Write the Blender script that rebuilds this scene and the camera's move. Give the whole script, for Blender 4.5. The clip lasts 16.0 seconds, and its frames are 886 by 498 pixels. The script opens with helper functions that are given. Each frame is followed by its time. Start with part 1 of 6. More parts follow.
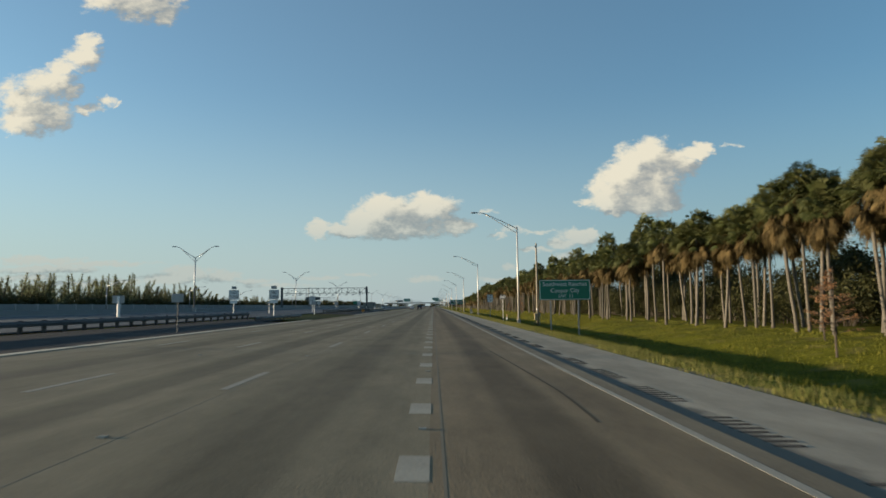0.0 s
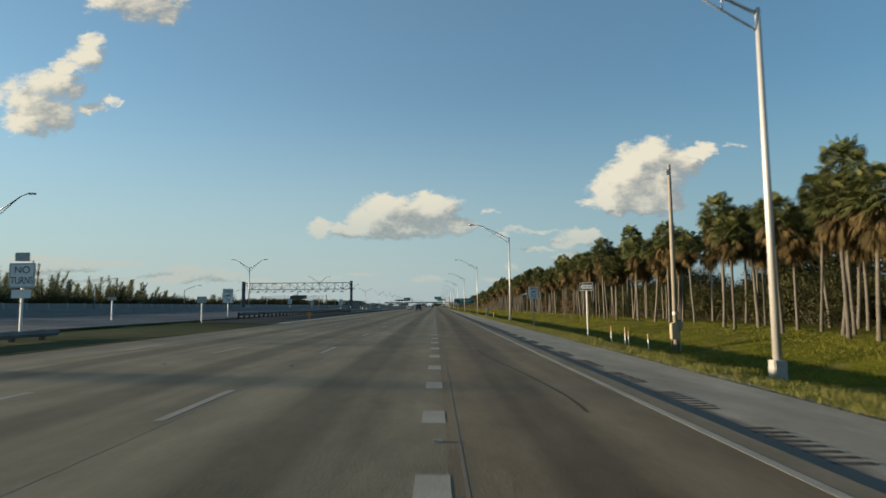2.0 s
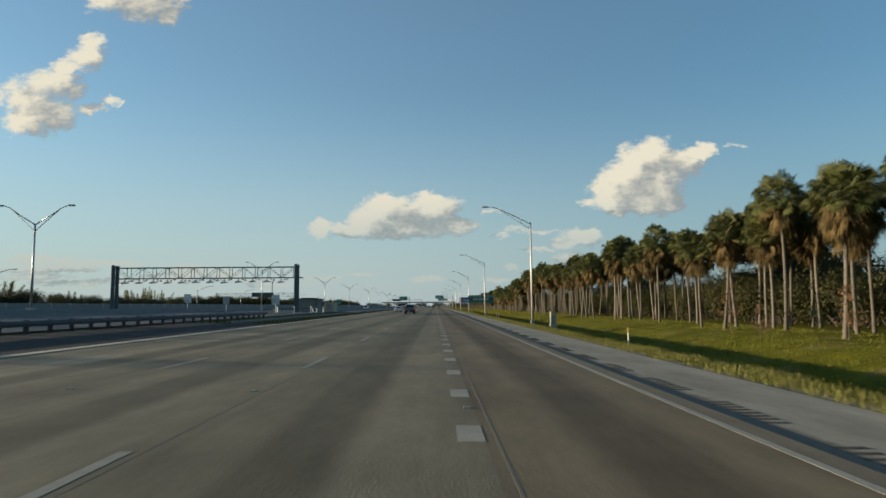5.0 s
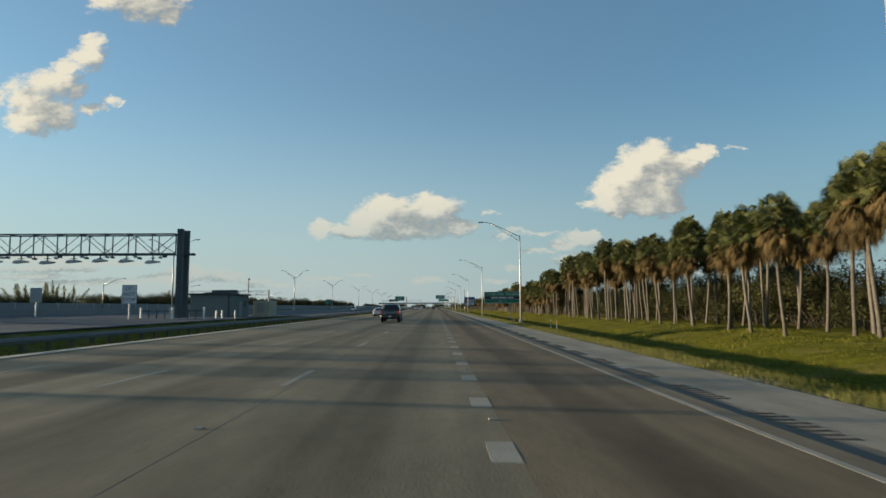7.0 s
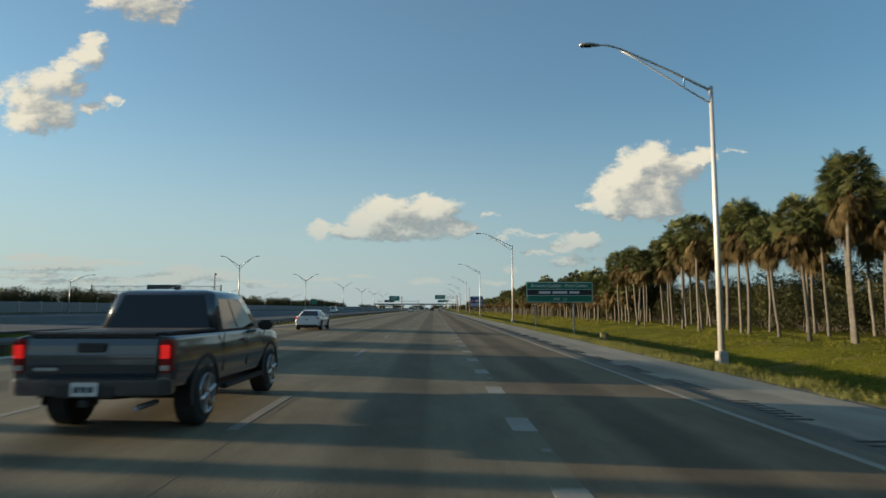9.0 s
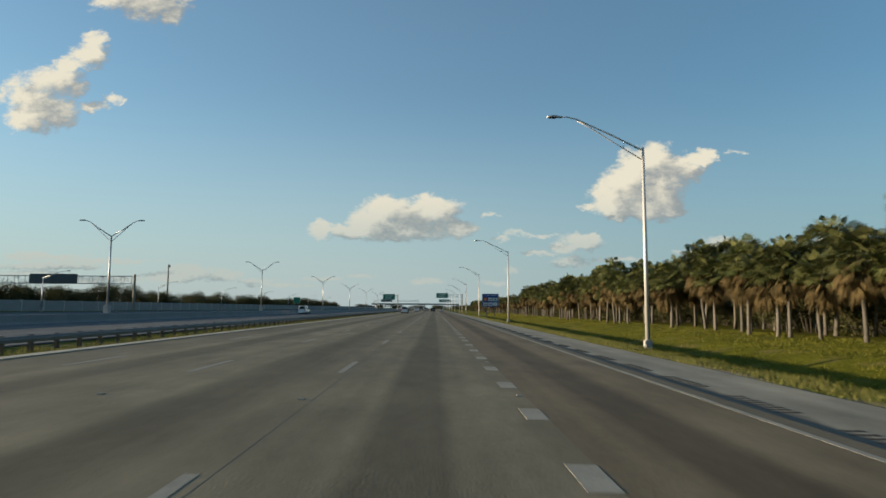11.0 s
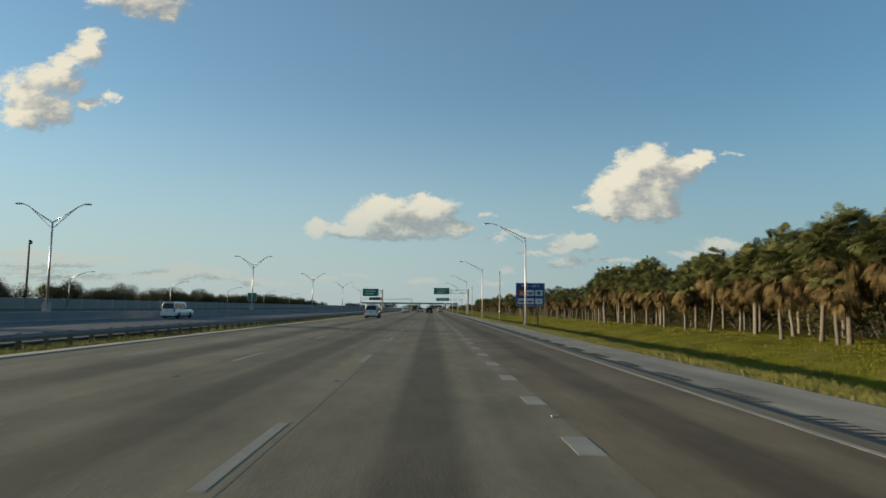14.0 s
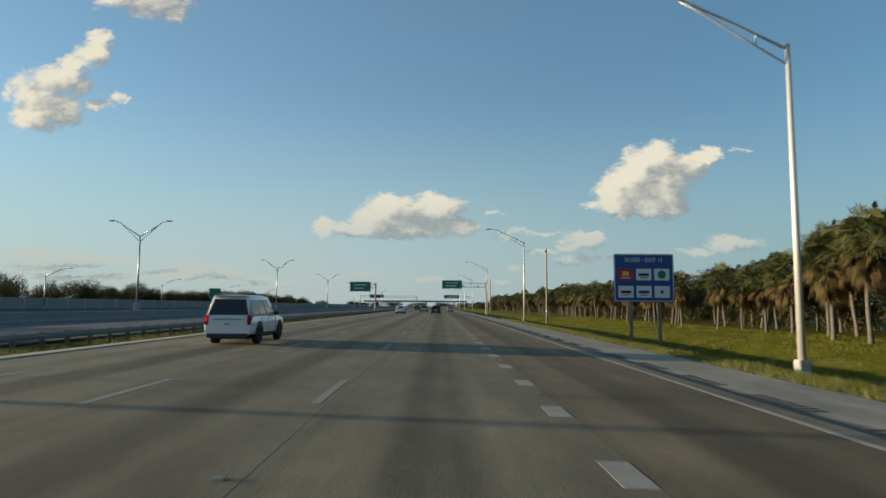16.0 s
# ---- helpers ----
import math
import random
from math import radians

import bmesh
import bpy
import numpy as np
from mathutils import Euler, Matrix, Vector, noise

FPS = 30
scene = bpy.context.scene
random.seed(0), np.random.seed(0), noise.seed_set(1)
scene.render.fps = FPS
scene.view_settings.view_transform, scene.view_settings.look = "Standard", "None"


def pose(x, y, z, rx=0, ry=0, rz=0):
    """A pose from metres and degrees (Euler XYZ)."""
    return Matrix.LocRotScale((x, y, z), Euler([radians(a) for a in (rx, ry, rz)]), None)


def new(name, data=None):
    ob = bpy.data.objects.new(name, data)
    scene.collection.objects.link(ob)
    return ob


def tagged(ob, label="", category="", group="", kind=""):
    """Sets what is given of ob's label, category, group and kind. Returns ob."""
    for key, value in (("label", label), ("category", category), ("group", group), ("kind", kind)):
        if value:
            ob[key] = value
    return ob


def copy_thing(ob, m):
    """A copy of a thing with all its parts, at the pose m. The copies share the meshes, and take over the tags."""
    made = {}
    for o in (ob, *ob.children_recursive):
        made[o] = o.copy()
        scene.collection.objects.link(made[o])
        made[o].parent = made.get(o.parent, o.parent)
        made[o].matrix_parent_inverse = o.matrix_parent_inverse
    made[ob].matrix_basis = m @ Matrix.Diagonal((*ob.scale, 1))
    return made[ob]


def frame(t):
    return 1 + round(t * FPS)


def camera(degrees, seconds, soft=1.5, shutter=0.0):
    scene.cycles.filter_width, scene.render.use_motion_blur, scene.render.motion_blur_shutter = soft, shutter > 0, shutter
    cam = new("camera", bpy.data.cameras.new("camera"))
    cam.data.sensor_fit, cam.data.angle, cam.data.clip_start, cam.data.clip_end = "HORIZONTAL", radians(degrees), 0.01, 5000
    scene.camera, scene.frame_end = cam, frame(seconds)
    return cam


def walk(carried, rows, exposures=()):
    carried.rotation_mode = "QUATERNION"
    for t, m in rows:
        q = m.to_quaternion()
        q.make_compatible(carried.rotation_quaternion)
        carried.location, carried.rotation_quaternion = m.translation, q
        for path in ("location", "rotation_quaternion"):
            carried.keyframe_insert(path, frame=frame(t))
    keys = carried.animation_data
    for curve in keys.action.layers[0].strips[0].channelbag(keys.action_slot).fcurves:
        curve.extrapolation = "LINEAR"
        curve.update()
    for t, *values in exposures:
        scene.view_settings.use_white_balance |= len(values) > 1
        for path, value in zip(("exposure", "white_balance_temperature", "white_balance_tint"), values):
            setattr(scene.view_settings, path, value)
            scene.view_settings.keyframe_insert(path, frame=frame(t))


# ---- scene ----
# x to the right of travel, y along the motorway, z up; the dotted lane line is x = 0
SLOPE = 0.0223          # crossfall of the carriageway, falling to the right
cam = camera(71.6, 16.0, soft=1.6, shutter=0.12)
PATH = [
    (0.0, pose(0.223, 0.24, 1.654, 95.266, 0.584, -0.889)),
    (1.0, pose(0.164, 26.30, 1.654, 95.261, 0.499, -0.827)),
    (2.0, pose(0.040, 52.31, 1.654, 95.242, 0.511, -0.703)),
    (3.0, pose(-0.117, 78.41, 1.654, 95.215, 0.527, -0.685)),
    (4.0, pose(-0.274, 104.46, 1.654, 95.217, 0.510, -0.632)),
    (5.2, pose(-0.462, 135.62, 1.654, 95.266, 0.463, -0.681)),
    (6.5, pose(-0.660, 169.53, 1.654, 95.322, 0.355, -0.690)),
    (7.5, pose(-0.880, 195.88, 1.654, 95.387, 0.195, -0.669)),
    (8.5, pose(-1.120, 222.45, 1.654, 95.449, 0.025, -0.687)),
    (9.5, pose(-1.344, 249.29, 1.654, 95.492, -0.120, -0.914)),
    (11.0, pose(-1.564, 289.88, 1.654, 95.500, -0.313, -0.770)),
    (12.5, pose(-1.813, 331.05, 1.654, 95.526, -0.519, -0.704)),
    (13.2, pose(-1.873, 350.39, 1.654, 95.518, -0.589, -1.040)),
    (14.0, pose(-1.871, 372.70, 1.654, 95.477, -0.585, -1.135)),
    (14.5, pose(-1.865, 386.73, 1.654, 95.442, -0.549, -1.169)),
    (15.0, pose(-1.864, 400.77, 1.654, 95.401, -0.497, -0.923)),
    (15.5, pose(-1.873, 414.86, 1.654, 95.354, -0.432, -0.661)),
    (16.0, pose(-1.883, 429.02, 1.654, 95.306, -0.357, -0.455)),
]
walk(cam, PATH)

# ---- sky, sun, exposure ----
SUN_EL, SUN_AZ = radians(6.5), radians(-85.5)      # azimuth from +y, clockwise
scene.view_settings.exposure = 1.0
world = bpy.data.worlds.new("sky")
scene.world = world
world.use_nodes = True
wn, wl = world.node_tree.nodes, world.node_tree.links
wn.clear()


def wmath(op, a, b=None, c=None):
    n = wn.new("ShaderNodeMath")
    n.operation = op
    for i, v in enumerate((a, b, c)):
        if v is None:
            continue
        if isinstance(v, (int, float)):
            n.inputs[i].default_value = v
        else:
            wl.new(v, n.inputs[i])
    return n.outputs[0]


sky = wn.new("ShaderNodeTexSky")
sky.sky_type, sky.sun_disc = "NISHITA", False
sky.sun_elevation, sky.sun_rotation = SUN_EL, SUN_AZ
sky.air_density, sky.dust_density, sky.ozone_density = 1.0, 0.3, 1.6
coord = wn.new("ShaderNodeTexCoord")
sep = wn.new("ShaderNodeSeparateXYZ")
wl.new(coord.outputs["Generated"], sep.inputs[0])
ahead = wmath("MAXIMUM", sep.outputs[1], 0.02)
u = wmath("DIVIDE", sep.outputs[0], ahead)
v = wmath("DIVIDE", sep.outputs[2], ahead)
uv = wn.new("ShaderNodeCombineXYZ")
wl.new(u, uv.inputs[0])
wl.new(v, uv.inputs[1])


def wnoise(scale, detail, rough, offset=(0, 0, 0)):
    mp = wn.new("ShaderNodeMapping")
    mp.inputs["Location"].default_value = offset
    mp.inputs["Scale"].default_value = (1.0, 1.55, 1.0)
    wl.new(uv.outputs[0], mp.inputs[0])
    n = wn.new("ShaderNodeTexNoise")
    n.inputs["Scale"].default_value, n.inputs["Detail"].default_value, n.inputs["Roughness"].default_value = scale, detail, rough
    wl.new(mp.outputs[0], n.inputs["Vector"])
    return n.outputs[0]


# cumulus puffs: centre across, centre up, half width, half height (tangents of angles), thickness
HIGH_PUFFS = [
    (-0.545, 0.5182, 0.0399, 0.0220, 1.00), (-0.486, 0.5105, 0.0551, 0.0300, 1.00), (-0.449, 0.4888, 0.0209, 0.0179, 0.95), (-0.512, 0.5334, 0.0761, 0.0221, 1.00), (-0.426, 0.5267, 0.0209, 0.0261, 0.90),
]
LEFT_PUFFS = [
    (-0.571, 0.4409, 0.0207, 0.0217, 0.95), (-0.582, 0.4193, 0.0319, 0.0196, 1.00), (-0.612, 0.4016, 0.0337, 0.0117, 0.90), (-0.639, 0.3723, 0.0486, 0.0292, 1.00), (-0.672, 0.3490, 0.0391, 0.0193, 1.00),
    (-0.598, 0.3608, 0.0262, 0.0155, 0.95), (-0.672, 0.3077, 0.0371, 0.0230, 1.00), (-0.624, 0.3126, 0.0279, 0.0211, 0.98), (-0.652, 0.3269, 0.0512, 0.0231, 1.00), (-0.573, 0.3300, 0.0317, 0.0096, 0.75),
    (-0.540, 0.3416, 0.0168, 0.0135, 0.62), (-0.525, 0.3397, 0.0075, 0.0068, 0.70), (-0.702, 0.3722, 0.0187, 0.0311, 0.60), (-0.719, 0.3489, 0.0130, 0.0193, 0.62),
]
MID_PUFFS = [
    (-0.075, 0.1612, 0.0390, 0.0207, 1.00), (-0.110, 0.1443, 0.0315, 0.0169, 0.98), (-0.001, 0.1574, 0.0372, 0.0245, 1.00), (-0.034, 0.1499, 0.0446, 0.0244, 1.00), (-0.061, 0.1284, 0.0880, 0.0187, 1.00),
    (-0.141, 0.1247, 0.0480, 0.0121, 1.00), (-0.182, 0.1266, 0.0222, 0.0149, 0.95), (0.038, 0.1293, 0.0278, 0.0140, 0.95), (0.090, 0.1546, 0.0186, 0.0085, 0.52), (0.134, 0.1227, 0.0223, 0.0103, 0.52),
    (0.166, 0.1199, 0.0316, 0.0065, 0.52), (0.108, 0.1143, 0.0260, 0.0047, 0.52), (-0.122, 0.1565, 0.0222, 0.0113, 0.62),
]
RIGHT_PUFFS = [
    (0.343, 0.1690, 0.0400, 0.0220, 1.00), (0.310, 0.1600, 0.0420, 0.0150, 1.00),
    (0.293, 0.1782, 0.0319, 0.0285, 1.00), (0.323, 0.2028, 0.0433, 0.0382, 1.00), (0.328, 0.2353, 0.0226, 0.0268, 1.00), (0.364, 0.2487, 0.0303, 0.0250, 1.00), (0.396, 0.2334, 0.0397, 0.0249, 1.00),
    (0.357, 0.2009, 0.0471, 0.0382, 1.00), (0.375, 0.1801, 0.0320, 0.0247, 1.00), (0.438, 0.2507, 0.0265, 0.0164, 0.92), (0.415, 0.2277, 0.0283, 0.0192, 0.95), (0.459, 0.2584, 0.0152, 0.0106, 0.82),
    (0.499, 0.2613, 0.0190, 0.0067, 0.46), (0.255, 0.1687, 0.0169, 0.0076, 0.70), (0.330, 0.1555, 0.0544, 0.0104, 1.00), (0.391, 0.1612, 0.0244, 0.0076, 0.85),
]
LOW_PUFFS = [
    (0.238, 0.1105, 0.0298, 0.0140, 0.95), (0.214, 0.0993, 0.0242, 0.0084, 0.90), (0.254, 0.1180, 0.0186, 0.0075, 0.85), (0.223, 0.0752, 0.0297, 0.0093, 0.72), (0.173, 0.0891, 0.0371, 0.0037, 0.70),
    (0.124, 0.0623, 0.0166, 0.0074, 0.70), (0.483, 0.1048, 0.0431, 0.0131, 0.90), (0.424, 0.0899, 0.0317, 0.0065, 0.75), (0.305, 0.0807, 0.0577, 0.0046, 0.72), (0.663, 0.1103, 0.0338, 0.0132, 0.90),
    (-0.642, 0.0788, 0.0773, 0.0064, 0.80), (-0.532, 0.0723, 0.0838, 0.0046, 0.80), (-0.623, 0.0650, 0.0909, 0.0064, 0.85), (-0.649, 0.0523, 0.0635, 0.0055, 0.75), (-0.395, 0.0556, 0.0401, 0.0129, 0.92),
    (-0.431, 0.0474, 0.0455, 0.0073, 0.85), (-0.342, 0.0509, 0.0310, 0.0092, 0.85), (-0.292, 0.0426, 0.0402, 0.0037, 0.75), (-0.120, 0.0507, 0.0275, 0.0037, 0.70),
]
FAR_PUFFS = [
    (-0.184, 0.0462, 0.0330, 0.0037, 0.70), (-0.010, 0.0432, 0.0331, 0.0055, 0.75), (-0.513, 0.0439, 0.0545, 0.0046, 0.75), (-0.594, 0.0412, 0.0726, 0.0046, 0.72), (-0.248, 0.0352, 0.0548, 0.0037, 0.65),
    (0.100, 0.0412, 0.0277, 0.0046, 0.65), (0.397, 0.0527, 0.0558, 0.0046, 0.60),
]
PUFFS = HIGH_PUFFS + LEFT_PUFFS + [(a, b, c, d, e + 0.13) for a, b, c, d, e in MID_PUFFS + RIGHT_PUFFS] + [(a, b, c, d * 1.15, e + 0.10) for a, b, c, d, e in LOW_PUFFS + FAR_PUFFS]


def wobble(scale, amount, offset):
    """A smooth sideways push that breaks up the outline of the puffs."""
    return wmath("MULTIPLY", wmath("SUBTRACT", wnoise(scale, 3, 0.55, offset), 0.5), amount)


def cloud_field(du, dv):
    """Highest puff value at a point shifted by du, dv, with pushed outlines."""
    fade = wramp(v, 0.03, 0.15)
    push = wmath("MULTIPLY_ADD", fade, 0.7, 0.3)
    pu_ = wmath("MULTIPLY_ADD", wmath("ADD", wobble(24, 0.050, (du, dv, 0)), wobble(70, 0.020, (du + 5, dv, 0))), push, u)
    pv_ = wmath("MULTIPLY_ADD", wmath("ADD", wobble(24, 0.034, (du, dv + 7, 0)), wobble(70, 0.016, (du + 2, dv + 4, 0))), push, v)
    best = None
    for pu, pv, ru, rv, thick in PUFFS:
        a = wmath("MULTIPLY", wmath("SUBTRACT", pu_, pu - du), 1 / (ru * 1.04))
        b = wmath("MULTIPLY", wmath("SUBTRACT", pv_, pv - dv), 1 / (rv * 0.96))
        r2 = wmath("MULTIPLY_ADD", a, a, wmath("MULTIPLY", b, b))
        val = wmath("MULTIPLY_ADD", r2, -0.62, thick)
        best = val if best is None else wmath("MAXIMUM", best, val)
    return wmath("MAXIMUM", best, -1.2)


def density(du, dv, grain, billow):
    n1 = wmath("SUBTRACT", wnoise(46, 9, 0.66, (du, dv, 0)), 0.5)
    n2 = wmath("SUBTRACT", wnoise(17, 4, 0.55, (du + 3, dv + 1, 0)), 0.5)
    n3 = wmath("MULTIPLY", wmath("SUBTRACT", wnoise(120, 5, 0.6, (du + 1, dv + 6, 0)), 0.5), wmath("MULTIPLY_ADD", wramp(v, 0.05, 0.16), -1.3, 1.5))
    return wmath("ADD", n3, wmath("MULTIPLY_ADD", n1, grain, wmath("MULTIPLY_ADD", n2, billow, cloud_field(du, dv))))


def wramp(x, lo, hi):
    n = wn.new("ShaderNodeMapRange")
    n.interpolation_type = "SMOOTHSTEP"
    n.inputs[1].default_value, n.inputs[2].default_value = lo, hi
    wl.new(x, n.inputs[0])
    return n.outputs[0]


den = density(0, 0, 1.5, 0.9)
shape, shape_sun = density(0, 0, 0.7, 1.1), density(-0.030, 0.020, 0.7, 1.1)
low = wramp(v, 0.05, 0.21)        # clouds near the horizon are greyer and thinner
mask = wmath("MULTIPLY", wmath("MULTIPLY", wramp(den, 0.02, 0.85), wramp(sep.outputs[1], 0.05, 0.15)), wmath("MULTIPLY_ADD", low, 0.14, 0.84))
lit = wmath("MULTIPLY", wramp(wmath("SUBTRACT", shape, shape_sun), -0.50, 0.72), wmath("MULTIPLY_ADD", low, 0.40, 0.60))
cloud_col = wn.new("ShaderNodeMix")
cloud_col.data_type = "RGBA"
wl.new(lit, cloud_col.inputs[0])
lit_col = wn.new("ShaderNodeMix")
lit_col.data_type = "RGBA"
wl.new(low, lit_col.inputs[0])
lit_col.inputs[6].default_value = (3.35, 3.5, 3.1, 1)
shade_col = wn.new("ShaderNodeMix")
shade_col.data_type = "RGBA"
wl.new(low, shade_col.inputs[0])
shade_col.inputs[6].default_value = (1.30, 1.58, 1.60, 1)
shade_col.inputs[7].default_value = (1.55, 1.70, 1.72, 1)
wl.new(shade_col.outputs[2], cloud_col.inputs[6])
lit_col.inputs[7].default_value = (4.15, 3.85, 3.05, 1)
wl.new(lit_col.outputs[2], cloud_col.inputs[7])
haze_sky = wn.new("ShaderNodeMix")
haze_sky.data_type = "RGBA"
wl.new(wmath("MULTIPLY", wramp(wmath("MULTIPLY", sep.outputs[2], -1.0), -0.34, 0.02), 0.88), haze_sky.inputs[0])
wl.new(sky.outputs[0], haze_sky.inputs[6])
haze_sky.inputs[7].default_value = (2.45, 2.42, 2.30, 1)
falloff = wn.new("ShaderNodeMix")
falloff.data_type, falloff.blend_type = "RGBA", "MULTIPLY"
wl.new(wramp(sep.outputs[0], -0.25, 0.75), falloff.inputs[0])
wash = wn.new("ShaderNodeMix")
wash.data_type = "RGBA"
wash.inputs[0].default_value = 0.16
wl.new(haze_sky.outputs[2], wash.inputs[6])
wash.inputs[7].default_value = (1.62, 2.25, 2.85, 1)
wl.new(wash.outputs[2], falloff.inputs[6])
falloff.inputs[7].default_value = (0.64, 0.755, 0.81, 1)
clear_sky = wn.new("ShaderNodeMix")
clear_sky.data_type, clear_sky.blend_type = "RGBA", "MULTIPLY"
clear_sky.inputs[0].default_value = 1.0
wl.new(falloff.outputs[2], clear_sky.inputs[6])
clear_sky.inputs[7].default_value = (0.885, 1.06, 1.14, 1)
sky_mix = wn.new("ShaderNodeMix")
sky_mix.data_type = "RGBA"
wl.new(mask, sky_mix.inputs[0])
wl.new(clear_sky.outputs[2], sky_mix.inputs[6])
wl.new(cloud_col.outputs[2], sky_mix.inputs[7])
bg = wn.new("ShaderNodeBackground")
bg.inputs[1].default_value = 0.10
wl.new(sky_mix.outputs[2], bg.inputs[0])
wout = wn.new("ShaderNodeOutputWorld")
wl.new(bg.outputs[0], wout.inputs[0])

sun = new("sun", bpy.data.lights.new("sun", "SUN"))
sun.data.energy, sun.data.angle, sun.data.color = 5.0, radians(0.6), (1.0, 0.80, 0.54)
sun_dir = Vector((math.sin(SUN_AZ) * math.cos(SUN_EL), math.cos(SUN_AZ) * math.cos(SUN_EL), math.sin(SUN_EL)))
sun.matrix_world = Matrix.Translation((0, 0, 60)) @ sun_dir.to_track_quat("Z", "Y").to_matrix().to_4x4()

# ---- materials ----
def mat(name, color, color2=None, rough=0.8, scale=1.0, fine=20.0, bump=0.1, metal=0.0, spec=0.5, stretch=(1, 1, 1), per_object=0.0, trans=0.0, coat=0.0):
    """Two-scale noise material: color to color2 by large stains and fine grain, with a bump from the grain."""
    m = bpy.data.materials.new(name)
    m.use_nodes = True
    n, l = m.node_tree.nodes, m.node_tree.links
    b = n["Principled BSDF"]
    color2 = color2 or tuple(c * 0.75 for c in color)
    tc = n.new("ShaderNodeTexCoord")
    mp = n.new("ShaderNodeMapping")
    mp.inputs["Scale"].default_value = stretch
    l.new(tc.outputs["Object"], mp.inputs[0])
    big, small = n.new("ShaderNodeTexNoise"), n.new("ShaderNodeTexNoise")
    big.inputs["Scale"].default_value, big.inputs["Detail"].default_value = scale, 5
    small.inputs["Scale"].default_value, small.inputs["Detail"].default_value = fine, 4
    l.new(mp.outputs[0], big.inputs["Vector"])
    l.new(mp.outputs[0], small.inputs["Vector"])
    add = n.new("ShaderNodeMath")
    add.operation = "MULTIPLY_ADD"
    add.inputs[1].default_value = 0.55
    l.new(small.outputs[0], add.inputs[0])
    half = n.new("ShaderNodeMath")
    half.operation = "MULTIPLY"
    half.inputs[1].default_value = 0.45
    l.new(big.outputs[0], half.inputs[0])
    l.new(half.outputs[0], add.inputs[2])
    rp = n.new("ShaderNodeMapRange")
    rp.inputs[1].default_value, rp.inputs[2].default_value = 0.34, 0.66
    l.new(add.outputs[0], rp.inputs[0])
    mx = n.new("ShaderNodeMix")
    mx.data_type = "RGBA"
    l.new(rp.outputs[0], mx.inputs[0])
    mx.inputs[6].default_value = (*color2, 1)
    mx.inputs[7].default_value = (*color, 1)
    out = mx.outputs[2]
    if per_object:
        info = n.new("ShaderNodeObjectInfo")
        hsv = n.new("ShaderNodeHueSaturation")
        mr = n.new("ShaderNodeMapRange")
        mr.inputs[3].default_value, mr.inputs[4].default_value = 1 - per_object, 1 + per_object
        l.new(info.outputs["Random"], mr.inputs[0])
        l.new(mr.outputs[0], hsv.inputs["Value"])
        l.new(out, hsv.inputs["Color"])
        out = hsv.outputs[0]
    l.new(out, b.inputs["Base Color"])
    b.inputs["Roughness"].default_value, b.inputs["Metallic"].default_value = rough, metal
    b.inputs["Specular IOR Level"].default_value = spec
    if coat:
        b.inputs["Coat Weight"].default_value, b.inputs["Coat Roughness"].default_value = coat, 0.05
    if bump:
        bp = n.new("ShaderNodeBump")
        bp.inputs["Strength"].default_value, bp.inputs["Distance"].default_value = bump, 0.02
        l.new(small.outputs[0], bp.inputs["Height"])
        l.new(bp.outputs[0], b.inputs["Normal"])
    if trans:
        t = n.new("ShaderNodeBsdfTranslucent")
        l.new(out, t.inputs[0])
        ms = n.new("ShaderNodeMixShader")
        ms.inputs[0].default_value = trans
        l.new(b.outputs[0], ms.inputs[1])
        l.new(t.outputs[0], ms.inputs[2])
        l.new(ms.outputs[0], n["Material Output"].inputs[0])
    return m


def leaf_mat(name, color, color2, trans=0.25, rough=0.55):
    """Foliage: each leaf or clump takes its own tone between the two colours."""
    m = bpy.data.materials.new(name)
    m.use_nodes = True
    n, l = m.node_tree.nodes, m.node_tree.links
    b = n["Principled BSDF"]
    g = n.new("ShaderNodeNewGeometry")
    mx = n.new("ShaderNodeMix")
    mx.data_type = "RGBA"
    l.new(g.outputs["Random Per Island"], mx.inputs[0])
    mx.inputs[6].default_value, mx.inputs[7].default_value = (*color, 1), (*color2, 1)
    info = n.new("ShaderNodeObjectInfo")
    mr = n.new("ShaderNodeMapRange")
    mr.inputs[3].default_value, mr.inputs[4].default_value = 0.75, 1.25
    l.new(info.outputs["Random"], mr.inputs[0])
    hsv = n.new("ShaderNodeHueSaturation")
    l.new(mr.outputs[0], hsv.inputs["Value"])
    l.new(mx.outputs[2], hsv.inputs["Color"])
    l.new(hsv.outputs[0], b.inputs["Base Color"])
    b.inputs["Roughness"].default_value = rough
    b.inputs["Specular IOR Level"].default_value = 0.15
    t = n.new("ShaderNodeBsdfTranslucent")
    l.new(hsv.outputs[0], t.inputs[0])
    ms = n.new("ShaderNodeMixShader")
    ms.inputs[0].default_value = trans
    l.new(b.outputs[0], ms.inputs[1])
    l.new(t.outputs[0], ms.inputs[2])
    l.new(ms.outputs[0], n["Material Output"].inputs[0])
    return m


def glass_mat(name, color, rough=0.03):
    m = bpy.data.materials.new(name)
    m.use_nodes = True
    b = m.node_tree.nodes["Principled BSDF"]
    b.inputs["Base Color"].default_value = (*color, 1)
    b.inputs["Roughness"].default_value = rough
    b.inputs["Specular IOR Level"].default_value = 0.4
    b.inputs["Coat Weight"].default_value = 0.15
    return m


